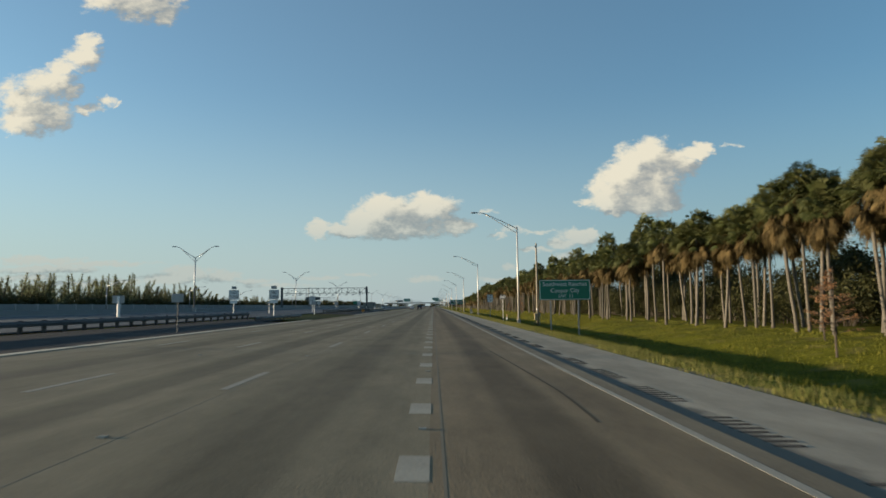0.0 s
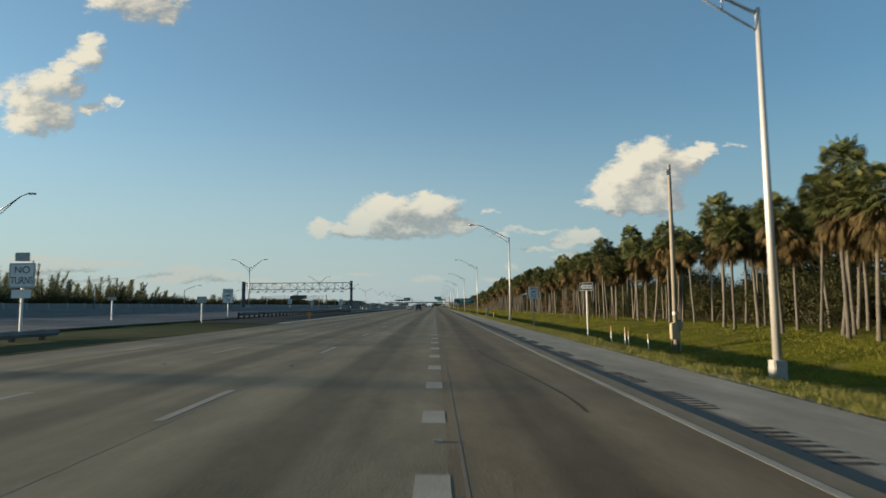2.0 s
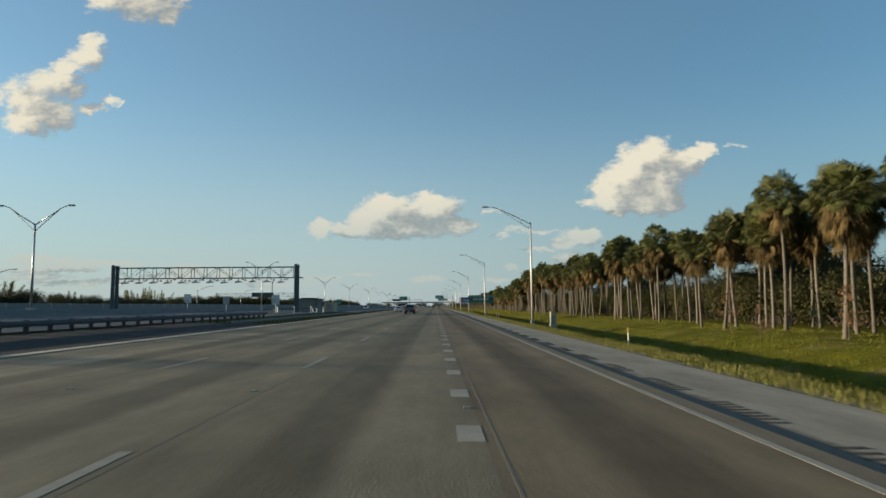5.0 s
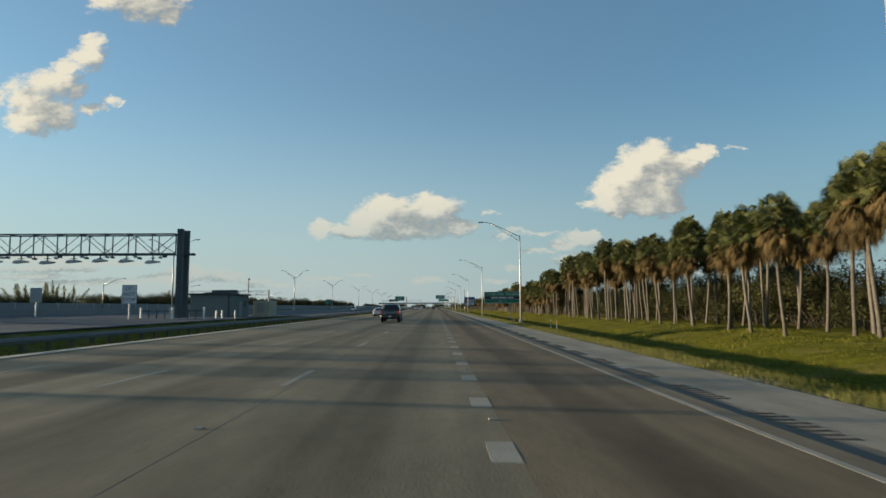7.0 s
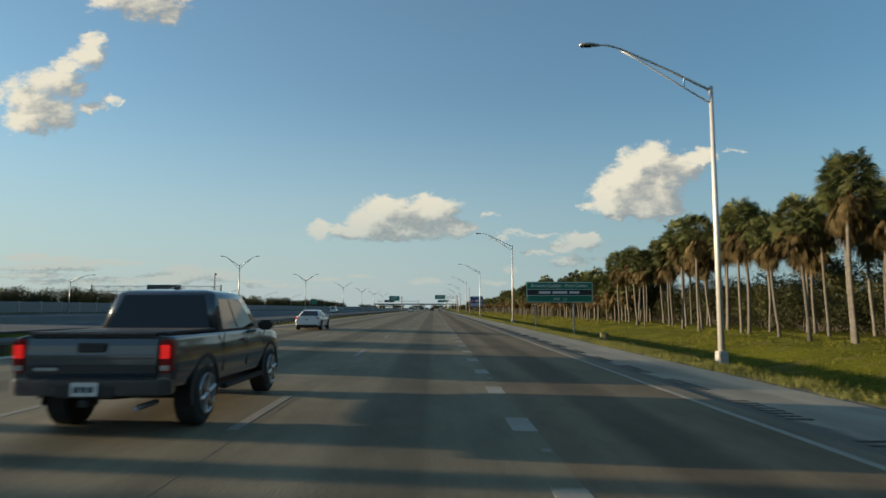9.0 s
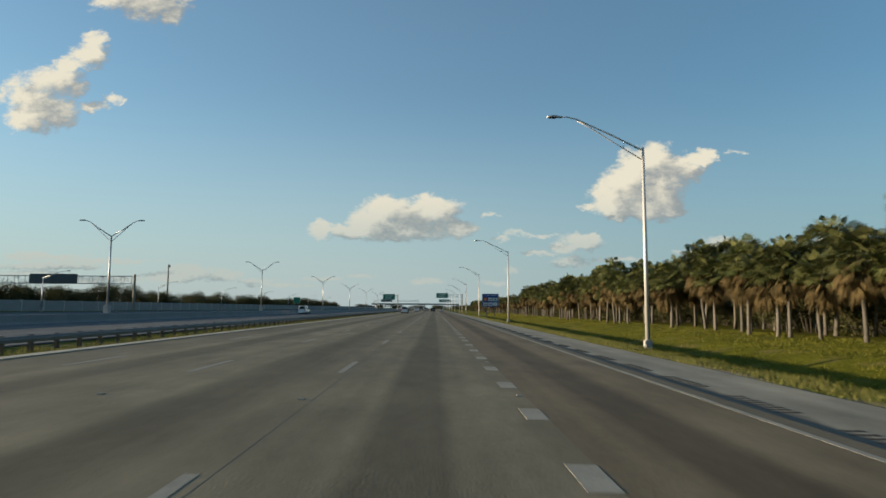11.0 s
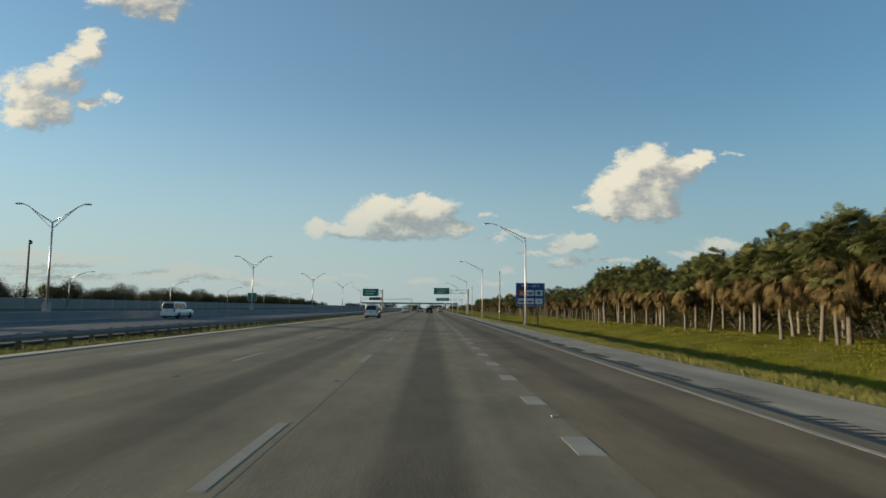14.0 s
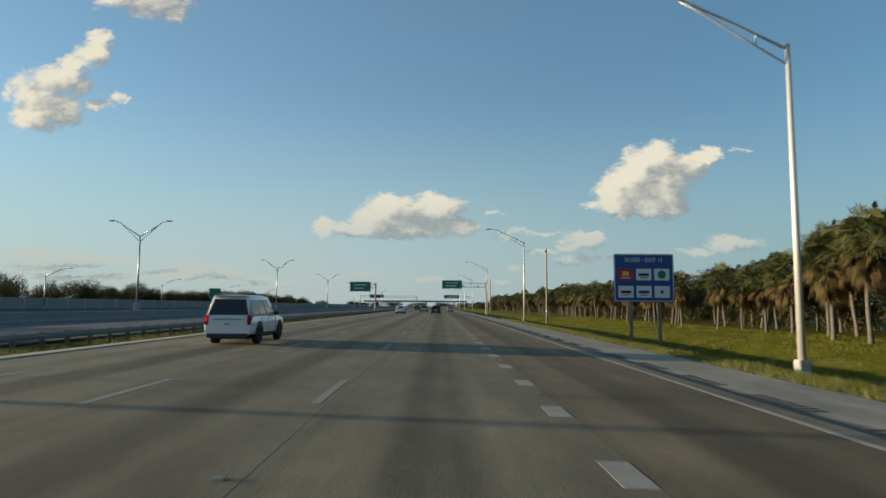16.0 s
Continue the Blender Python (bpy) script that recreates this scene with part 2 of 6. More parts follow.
def lamp_mat(name, color, strength):
    m = bpy.data.materials.new(name)
    m.use_nodes = True
    b = m.node_tree.nodes["Principled BSDF"]
    b.inputs["Base Color"].default_value = (*color, 1)
    b.inputs["Roughness"].default_value = 0.2
    b.inputs["Emission Color"].default_value = (*color, 1)
    b.inputs["Emission Strength"].default_value = strength
    return m


M_STEEL = mat("galvanised_steel", (0.42, 0.43, 0.44), (0.30, 0.31, 0.32), 0.45, 0.6, 8, 0.05, 0.75)
M_RAILDARK = mat("weathered_rail_steel", (0.10, 0.11, 0.12), (0.065, 0.072, 0.08), 0.6, 0.8, 9, 0.05, 0.2)
# galvanised steel darkened for the rail side turned away from the sun
M_RAILGREY = mat("dull_rail_steel", (0.20, 0.21, 0.22), (0.135, 0.145, 0.155), 0.6, 0.8, 9, 0.05, 0.25)
# near-black colour carries the shade on the median ground
M_MEDIANSHADE = mat("dark_new_asphalt", (0.036, 0.038, 0.040), (0.026, 0.028, 0.030), 0.95, 0.5, 25, 0.3, spec=0.1)
M_ALU = mat("pole_aluminium", (0.58, 0.56, 0.52), (0.48, 0.465, 0.44), 0.5, 0.5, 10, 0.03, 0.35)
M_DARKSTEEL = mat("gantry_steel", (0.055, 0.075, 0.085), (0.035, 0.05, 0.06), 0.6, 0.7, 9, 0.05, 0.0)
M_CONC = mat("concrete", (0.40, 0.39, 0.36), (0.28, 0.275, 0.26), 0.9, 0.35, 14, 0.25)
M_KERB = mat("kerb_concrete", (0.46, 0.41, 0.31), (0.33, 0.295, 0.23), 0.9, 0.5, 14, 0.2)
M_WALL = mat("wall_concrete", (0.25, 0.252, 0.244), (0.175, 0.178, 0.175), 0.9, 0.2, 6, 0.2)
M_WOOD = mat("rail_post_wood", (0.16, 0.115, 0.075), (0.08, 0.06, 0.042), 0.9, 2, 18, 0.3, stretch=(1, 1, 0.15))
M_SIGNPOST = mat("sign_post_paint", (0.20, 0.175, 0.13), (0.14, 0.122, 0.095), 0.7, 1, 10, 0.03)
M_POLE = mat("weathered_pole", (0.31, 0.275, 0.22), (0.22, 0.195, 0.155), 0.85, 0.8, 9, 0.2, stretch=(1, 1, 0.2))
M_WHITE = mat("white_paint", (0.78, 0.77, 0.74), (0.66, 0.65, 0.62), 0.55, 1.5, 14, 0.02)
M_GREEN = mat("sign_green", (0.007, 0.175, 0.105), (0.006, 0.15, 0.09), 0.4, 0.8, 10, 0.0)
M_BLUE = mat("sign_blue", (0.012, 0.06, 0.24), (0.01, 0.05, 0.2), 0.4, 0.8, 10, 0.0)
M_SIGNWHITE = mat("sign_white", (0.72, 0.72, 0.70), (0.62, 0.62, 0.60), 0.4, 1.0, 10, 0.0)
M_BLACK = mat("black_paint", (0.012, 0.012, 0.013), (0.02, 0.02, 0.02), 0.45, 1, 12, 0.02)
M_BACK = mat("sign_back_metal", (0.34, 0.35, 0.35), (0.26, 0.27, 0.27), 0.5, 1, 10, 0.02, 0.5)
M_ORANGE = mat("orange_plastic", (0.50, 0.20, 0.03), (0.40, 0.16, 0.03), 0.5, 2, 15, 0.02)
M_YELLOW = mat("yellow_sticker", (0.75, 0.50, 0.04), (0.65, 0.42, 0.04), 0.5, 2, 15, 0.0)
M_RED = mat("red_panel", (0.45, 0.02, 0.03), (0.38, 0.02, 0.03), 0.5, 2, 15, 0.0)
M_CABINET = mat("cabinet_grey", (0.30, 0.30, 0.28), (0.22, 0.22, 0.21), 0.6, 1.2, 12, 0.05)
M_HUT = mat("hut_stucco", (0.20, 0.22, 0.20), (0.15, 0.165, 0.15), 0.9, 0.6, 12, 0.15)
M_TRUNK = mat("palm_trunk", (0.140, 0.126, 0.104), (0.072, 0.064, 0.052), 0.95, 1.2, 7, 0.6, stretch=(1, 1, 2.5), per_object=0.2)
M_BARK = mat("bark", (0.075, 0.06, 0.045), (0.04, 0.032, 0.024), 0.95, 1.5, 9, 0.5)
M_FROND = leaf_mat("palm_frond", (0.040, 0.054, 0.016), (0.118, 0.122, 0.046), 0.15)
M_DEAD = leaf_mat("dead_frond", (0.052, 0.041, 0.018), (0.135, 0.097, 0.042), 0.14, 0.9)
M_SHRUB = leaf_mat("shrub_leaf", (0.022, 0.028, 0.009), (0.070, 0.068, 0.024))
M_PINE = leaf_mat("casuarina_needles", (0.09, 0.10, 0.055), (0.18, 0.19, 0.10), 0.45, 0.8)
M_BROWNTWIG = leaf_mat("brown_twigs", (0.16, 0.085, 0.045), (0.26, 0.15, 0.08), 0.15, 0.9)
M_BLADE = leaf_mat("grass_blade", (0.052, 0.068, 0.006), (0.180, 0.164, 0.024), 0.30, 0.7)
M_STRAW = leaf_mat("straw_blade", (0.070, 0.095, 0.018), (0.215, 0.190, 0.065), 0.3, 0.8)
M_GLASS = glass_mat("tinted_glass", (0.012, 0.014, 0.016))
M_TYRE = mat("tyre_rubber", (0.018, 0.018, 0.018), (0.03, 0.028, 0.026), 0.85, 3, 30, 0.1)
M_RIM = mat("alloy_rim", (0.48, 0.48, 0.48), (0.38, 0.38, 0.38), 0.3, 3, 20, 0.0, 0.9)
M_TAIL = lamp_mat("lit_tail_lamp", (0.62, 0.015, 0.012), 0.35)
M_TAILOFF = glass_mat("tail_lamp_red", (0.25, 0.01, 0.012), 0.15)
M_PLASTIC = mat("black_trim", (0.025, 0.025, 0.026), (0.018, 0.018, 0.018), 0.6, 3, 30, 0.05)


def ground_material():
    """Verge: mown grass, patchy green to straw, with sand showing near the pavement."""
    m = mat("verge_grass", (0.138, 0.136, 0.012), (0.034, 0.042, 0.005), 0.95, 0.30, 5, 0.45, spec=0.05)
    n, l = m.node_tree.nodes, m.node_tree.links
    b = n["Principled BSDF"]
    old = b.inputs["Base Color"].links[0].from_socket
    tc = n.new("ShaderNodeTexCoord")
    nz = n.new("ShaderNodeTexNoise")
    nz.inputs["Scale"].default_value, nz.inputs["Detail"].default_value = 0.45, 6
    l.new(tc.outputs["Object"], nz.inputs["Vector"])
    rp = n.new("ShaderNodeMapRange")
    rp.inputs[1].default_value, rp.inputs[2].default_value = 0.55, 0.70
    l.new(nz.outputs[0], rp.inputs[0])
    mx = n.new("ShaderNodeMix")
    mx.data_type = "RGBA"
    l.new(rp.outputs[0], mx.inputs[0])
    l.new(old, mx.inputs[6])
    mx.inputs[7].default_value = (0.130, 0.112, 0.036, 1)
    # bare sandy soil in a ragged strip next to the shoulder
    sx = n.new("ShaderNodeSeparateXYZ")
    l.new(tc.outputs["Object"], sx.inputs[0])
    edge = n.new("ShaderNodeMath")
    edge.operation = "MULTIPLY_ADD"
    edge.inputs[1].default_value = -2.2
    l.new(nz.outputs[0], edge.inputs[0])
    l.new(sx.outputs[0], edge.inputs[2])
    band = n.new("ShaderNodeMapRange")
    band.inputs[1].default_value, band.inputs[2].default_value = 6.50, 6.10
    l.new(edge.outputs[0], band.inputs[0])
    right = n.new("ShaderNodeMath")
    right.operation = "GREATER_THAN"
    right.inputs[1].default_value = 0.0
    l.new(sx.outputs[0], right.inputs[0])
    both = n.new("ShaderNodeMath")
    both.operation = "MULTIPLY"
    l.new(band.outputs[0], both.inputs[0])
    l.new(right.outputs[0], both.inputs[1])
    sand = n.new("ShaderNodeMix")
    sand.data_type = "RGBA"
    l.new(both.outputs[0], sand.inputs[0])
    l.new(mx.outputs[2], sand.inputs[6])
    sand.inputs[7].default_value = (0.175, 0.152, 0.115, 1)
    l.new(sand.outputs[2], b.inputs["Base Color"])
    return m


M_GROUND = ground_material()
# turf and sand with the shade over the opening mixed into low colours
M_SAND = mat("sandy_turf", (0.062, 0.066, 0.024), (0.022, 0.034, 0.009), 0.98, 0.5, 7, 0.15, spec=0.05)


def asphalt(name, a, b2, streak=0.0, lane=3.66, shift=3.26, rough=0.8, spec=0.14):
    """Worn road surface: fine aggregate, long wheel-track streaks along y, and cross stains."""
    m = mat(name, a, b2, rough, 0.25, 30, 0.24, spec=spec)
    n, l = m.node_tree.nodes, m.node_tree.links
    b = n["Principled BSDF"]
    old = b.inputs["Base Color"].links[0].from_socket
    tc = n.new("ShaderNodeTexCoord")
    mp = n.new("ShaderNodeMapping")
    mp.inputs["Scale"].default_value = (1.0, 0.012, 1.0)
    l.new(tc.outputs["Object"], mp.inputs[0])
    st = n.new("ShaderNodeTexNoise")
    st.inputs["Scale"].default_value, st.inputs["Detail"].default_value = 0.9, 3
    l.new(mp.outputs[0], st.inputs["Vector"])
    sx = n.new("ShaderNodeSeparateXYZ")
    l.new(tc.outputs["Object"], sx.inputs[0])
    ph = n.new("ShaderNodeMath")
    ph.operation = "MULTIPLY_ADD"
    ph.inputs[1].default_value, ph.inputs[2].default_value = 2 * math.pi / lane, shift
    l.new(sx.outputs[0], ph.inputs[0])
    cs = n.new("ShaderNodeMath")
    cs.operation = "COSINE"
    l.new(ph.outputs[0], cs.inputs[0])
    sm = n.new("ShaderNodeMath")
    sm.operation = "MULTIPLY_ADD"
    peak = n.new("ShaderNodeMapRange")
    peak.interpolation_type = "SMOOTHSTEP"
    peak.inputs[1].default_value, peak.inputs[2].default_value = 0.35, 1.0
    l.new(cs.outputs[0], peak.inputs[0])
    sm.inputs[1].default_value = 0.34
    l.new(peak.outputs[0], sm.inputs[0])
    l.new(st.outputs[0], sm.inputs[2])
    rp = n.new("ShaderNodeMapRange")
    rp.inputs[1].default_value, rp.inputs[2].default_value = 0.30, 0.80
    l.new(sm.outputs[0], rp.inputs[0])
    rp.inputs[3].default_value, rp.inputs[4].default_value = 1.0 + streak * 0.35, 1.0 - streak
    mult = n.new("ShaderNodeMix")
    mult.data_type, mult.blend_type = "RGBA", "MULTIPLY"
    mult.inputs[0].default_value = 1.0
    l.new(old, mult.inputs[6])
    l.new(rp.outputs[0], mult.inputs[7])
    # blotches, patches and fine pale aggregate
    mot = n.new("ShaderNodeTexNoise")
    mot.inputs["Scale"].default_value, mot.inputs["Detail"].default_value, mot.inputs["Roughness"].default_value = 0.8, 10, 0.72
    mp2 = n.new("ShaderNodeMapping")
    mp2.inputs["Scale"].default_value = (1.0, 0.35, 1.0)
    l.new(tc.outputs["Object"], mp2.inputs[0])
    l.new(mp2.outputs[0], mot.inputs["Vector"])
    mr2 = n.new("ShaderNodeMapRange")
    mr2.inputs[1].default_value, mr2.inputs[2].default_value, mr2.inputs[3].default_value, mr2.inputs[4].default_value = 0.30, 0.70, 0.74, 1.26
    l.new(mot.outputs[0], mr2.inputs[0])
    blot = n.new("ShaderNodeMix")
    blot.data_type, blot.blend_type = "RGBA", "MULTIPLY"
    blot.inputs[0].default_value = 1.0
    l.new(mult.outputs[2], blot.inputs[6])
    l.new(mr2.outputs[0], blot.inputs[7])
    l.new(blot.outputs[2], b.inputs["Base Color"])
    return m


M_ROAD = asphalt("carriageway_asphalt", (0.236, 0.198, 0.128), (0.178, 0.150, 0.099), 0.40)
M_RIGHTLANE = asphalt("right_lane_asphalt", (0.218, 0.166, 0.102), (0.154, 0.118, 0.073), 0.40)
M_TRACK = asphalt("overlay_edge_asphalt", (0.225, 0.185, 0.125), (0.165, 0.137, 0.095), 0.25)


def shade_and_stain_edge(m):
    """Dark stain and painted step shade along the inner edge of the shoulder, ragged towards the pale outer part."""
    n, l = m.node_tree.nodes, m.node_tree.links
    b = n["Principled BSDF"]
    old = b.inputs["Base Color"].links[0].from_socket
    tc = n.new("ShaderNodeTexCoord")
    sx = n.new("ShaderNodeSeparateXYZ")
    l.new(tc.outputs["Object"], sx.inputs[0])
    mp = n.new("ShaderNodeMapping")
    mp.inputs["Scale"].default_value = (1.6, 0.9, 1.0)
    l.new(tc.outputs["Object"], mp.inputs[0])
    nz = n.new("ShaderNodeTexNoise")
    nz.inputs["Scale"].default_value, nz.inputs["Detail"].default_value, nz.inputs["Roughness"].default_value = 1.2, 8, 0.65
    l.new(mp.outputs[0], nz.inputs["Vector"])
    e = n.new("ShaderNodeMath")
    e.operation = "MULTIPLY_ADD"
    e.inputs[1].default_value = 0.75
    l.new(nz.outputs[0], e.inputs[0])
    neg = n.new("ShaderNodeMath")
    neg.operation = "MULTIPLY"
    neg.inputs[1].default_value = -1.0
    l.new(sx.outputs[0], neg.inputs[0])
    l.new(neg.outputs[0], e.inputs[2])
    rp = n.new("ShaderNodeMapRange")
    rp.interpolation_type = "SMOOTHSTEP"
    rp.inputs[1].default_value, rp.inputs[2].default_value = -4.42, -4.12
    l.new(e.outputs[0], rp.inputs[0])
    mx = n.new("ShaderNodeMix")
    mx.data_type = "RGBA"
    l.new(rp.outputs[0], mx.inputs[0])
    l.new(old, mx.inputs[6])
    # darker tone deepens the shadow that the overlay step casts here
    mx.inputs[7].default_value = (0.145, 0.128, 0.102, 1)
    l.new(mx.outputs[2], b.inputs["Base Color"])
    return m


M_SHOULDER = shade_and_stain_edge(asphalt("stained_shoulder_asphalt", (0.37, 0.325, 0.245), (0.285, 0.252, 0.195), 0.15))
M_FARROAD = asphalt("express_lane_asphalt", (0.112, 0.123, 0.130), (0.090, 0.099, 0.106), 0.2, rough=0.9, spec=0.1)
M_LINE = mat("road_marking_white", (0.37, 0.342, 0.275), (0.26, 0.240, 0.195), 0.8, 1.2, 22, 0.15, spec=0.12)
M_LINEFAINT = mat("worn_road_marking", (0.35, 0.325, 0.265), (0.225, 0.210, 0.170), 0.8, 1.5, 16, 0.15, spec=0.12)
M_JOINT = mat("tar_seam", (0.165, 0.145, 0.107), (0.182, 0.159, 0.117), 0.8, 1.0, 12, 0.1, spec=0.1)
M_SKID = mat("rubber_streak", (0.070, 0.058, 0.042), (0.115, 0.094, 0.066), 0.9, 2.0, 14, 0.1, spec=0.05)
M_RUMBLE = mat("rumble_groove", (0.050, 0.046, 0.041), (0.075, 0.067, 0.058), 0.9, 1.0, 12, 0.2, spec=0.05)

# ---- helpers of this scene ----
def road_z(x):
    return -SLOPE * x


def shoulder_z(x):
    return -0.128 - 0.0223 * (x - 4.10)


def mesh_object(name, verts, faces, material, parent=None, label=""):
    me = bpy.data.meshes.new(name)
    me.from_pydata([tuple(p) for p in verts], [], faces)
    me.materials.append(material)
    ob = new(name, me)
    ob.parent = parent
    if label:
        ob["label"] = label
    return ob


def part(name, bm, material, parent, label="", smooth=False):
    """Link a bmesh as one mesh object under a thing or a part."""
    me = bpy.data.meshes.new(name)
    if smooth:
        for f in bm.faces:
            f.smooth = True
    bm.to_mesh(me)
    bm.free()
    me.materials.append(material)
    ob = new(name, me)
    ob.parent = parent
    if label:
        ob["label"] = label
    return ob


def empty(name, label, category, group="", at=(0, 0, 0)):
    e = new(name)
    e.empty_display_size = 0.3
    e.location = at
    return tagged(e, label, category, group)


def box(bm, x0, x1, y0, y1, z0, z1, bevel=0.0):
    r = bmesh.ops.create_cube(bm, size=1.0)
    for p in r["verts"]:
        p.co = Vector(((p.co.x + 0.5) * (x1 - x0) + x0, (p.co.y + 0.5) * (y1 - y0) + y0, (p.co.z + 0.5) * (z1 - z0) + z0))
    if bevel:
        es = list({e for p in r["verts"] for e in p.link_edges})
        bmesh.ops.bevel(bm, geom=es, offset=bevel, segments=2, affect="EDGES")
    return bm


def boxed(*a, **k):
    return box(bmesh.new(), *a, **k)


def tube(bm, pts, radii, seg=10, cap=True):
    """A round tube through points; radii one number or one a point."""
    pts = [Vector(p) for p in pts]
    if isinstance(radii, (int, float)):
        radii = [radii] * len(pts)
    rings = []
    for i, p in enumerate(pts):
        d = (pts[min(i + 1, len(pts) - 1)] - pts[max(i - 1, 0)]).normalized()
        a = d.orthogonal().normalized() if abs(d.z) > 0.95 else d.cross(Vector((0, 0, 1))).normalized()
        if abs(d.z) > 0.95:
            a = (Vector((1, 0, 0)) - d * d.x).normalized()
        b = d.cross(a)
        rings.append([bm.verts.new(p + (a * math.cos(k * 2 * math.pi / seg) + b * math.sin(k * 2 * math.pi / seg)) * radii[i]) for k in range(seg)])
    for r0, r1 in zip(rings, rings[1:]):
        for k in range(seg):
            bm.faces.new((r0[k], r0[(k + 1) % seg], r1[(k + 1) % seg], r1[k]))
    if cap:
        bm.faces.new(rings[0][::-1])
        bm.faces.new(rings[-1])
    return bm


def tubed(*a, **k):
    return tube(bmesh.new(), *a, **k)


def prism(bm, outline, axis, lo, hi):
    """Extrude a closed outline of pairs along an axis: 'x' takes (y, z), 'y' takes (x, z), 'z' takes (x, y)."""
    def at(p, w):
        return {"x": (w, p[0], p[1]), "y": (p[0], w, p[1]), "z": (p[0], p[1], w)}[axis]
    a = [bm.verts.new(at(p, lo)) for p in outline]
    b = [bm.verts.new(at(p, hi)) for p in outline]
    n = len(outline)
    for i in range(n):
        bm.faces.new((a[i], a[(i + 1) % n], b[(i + 1) % n], b[i]))
    bm.faces.new(a[::-1])
    bm.faces.new(b)
    bmesh.ops.recalc_face_normals(bm, faces=bm.faces)
    return bm


def text_part(name, body, size, at, material, parent, align="CENTER", stretch=1.0, label="", facing=0.0):
    """Raised lettering on a sign that faces -y, as a mesh."""
    cu = bpy.data.curves.new(name, "FONT")
    cu.body, cu.size, cu.align_x, cu.align_y, cu.extrude = body, size, align, "CENTER", 0.004
    cu.offset = size * 0.004
    tmp = bpy.data.objects.new(name + "_curve", cu)
    me = bpy.data.meshes.new_from_object(tmp)
    bpy.data.objects.remove(tmp)
    bpy.data.curves.remove(cu)
    me.materials.clear()
    me.materials.append(material)
    me.transform(Matrix.Translation(at) @ Matrix.Rotation(facing, 4, "Z") @ Matrix.Rotation(radians(90), 4, "X") @ Matrix.Diagonal((stretch, 1, 1, 1)))
    ob = new(name, me)
    ob.parent = parent
    if label:
        ob["label"] = label
    return ob


def smooth_points(pts, k):
    """Catmull-Rom points through tuples, k steps a span."""
    out = []
    for i in range(len(pts) - 1):
        p0, p1, p2, p3 = pts[max(i - 1, 0)], pts[i], pts[i + 1], pts[min(i + 2, len(pts) - 1)]
        for j in range(k):
            t = j / k
            out.append(tuple(0.5 * (2 * b + (c - a) * t + (2 * a - 5 * b + 4 * c - d) * t * t + (3 * b - a - 3 * c + d) * t * t * t) for a, b, c, d in zip(p0, p1, p2, p3)))
    return out + [tuple(pts[-1])]


def strip(name, x0, x1, y0, y1, lift, material, label, parent=None, step=40.0, deep=0.05):
    """A thin slab laid on the crossfall of the carriageway."""
    bm = bmesh.new()
    n = max(1, int((y1 - y0) / step))
    lo = []
    for i in range(n + 1):
        y = y0 + (y1 - y0) * i / n
        lo.append([bm.verts.new((x, y, road_z(x) + z)) for x, z in ((x0, -deep), (x0, lift), (x1, lift), (x1, -deep))])
    for a, b in zip(lo, lo[1:]):
        for k in range(3):
            bm.faces.new((a[k], b[k], b[k + 1], a[k + 1]))
    bmesh.ops.recalc_face_normals(bm, faces=bm.faces)
    ob = part(name, bm, material, parent)
    return tagged(ob, label, "road marking" if "line" in name else "road", kind="structure")


# ---- the setting: ground, carriageways, markings ----
Y0, Y1 = -80.0, 1500.0
PROFILE = [(-2600, 1.2), (-400, 1.0), (-110, 0.9), (-80, 0.85), (-73, 0.85), (-70, 0.84), (-44, 0.80), (-21, 0.36), (-19.6, 0.29), (-18.4, 0.23), (-17, 0.16), (-15, -0.02), (-13.6, 0.02), (-13.1, 0.2), (-12.7, 0.17), (-6, 0.02),
           (0, -0.12), (4.0, -0.27), (6.8, -0.36), (6.96, -0.225), (7.4, -0.22), (8.0, -0.25), (8.6, -0.30), (9.3, -0.42), (10.2, -0.62), (11.4, -0.90), (12.8, -1.20), (14.2, -1.44), (15.4, -1.53), (16.6, -1.50), (17.8, -1.32), (19.4, -0.98),
           (21, -0.76), (23, -0.62), (24.5, -0.54), (26, -0.42), (28, -0.38), (34, -0.36), (60, -0.3), (400, 0.0), (2600, 0.5)]
# grass swale in the median past the opening, and the lower express lanes beyond the toll hut
SWALE = {-19.6: -0.38, -18.4: -0.36, -17: -0.28, -15: -0.10, -13.6: 0.02, -13.1: 0.2}
LOWER = {-70: 0.45, -44: -0.34, -21: -0.34}


def blend(y, y0, y1):
    k = min(1.0, max(0.0, (y - y0) / (y1 - y0)))
    return k * k * (3 - 2 * k)


def ground_z(x):
    for (xa, za), (xb, zb) in zip(PROFILE, PROFILE[1:]):
        if xa <= x <= xb:
            return za + (zb - za) * (x - xa) / (xb - xa)
    return 0.0


def profile_at(y):
    """Cross-section of the ground at y."""
    a, b = blend(y, 178, 188), blend(y, 268, 300)
    return [(x, z + (SWALE[x] - z) * a if x in SWALE else z + (LOWER[x] - z) * b if x in LOWER else z) for x, z in PROFILE]


def bumps(x, y):
    if x < -13 or x > 6.9:
        k = min(1.0, abs(x - 6.9) / 2.5 if x > 0 else abs(x + 13) / 3)
        if 7.5 < x < 19.0:
            k *= 0.3
        return k * (0.10 * noise.noise((x * 0.35, y * 0.22, 1.3)) + 0.05 * noise.noise((x * 1.1, y * 0.8, 4.1)))
    return 0.0


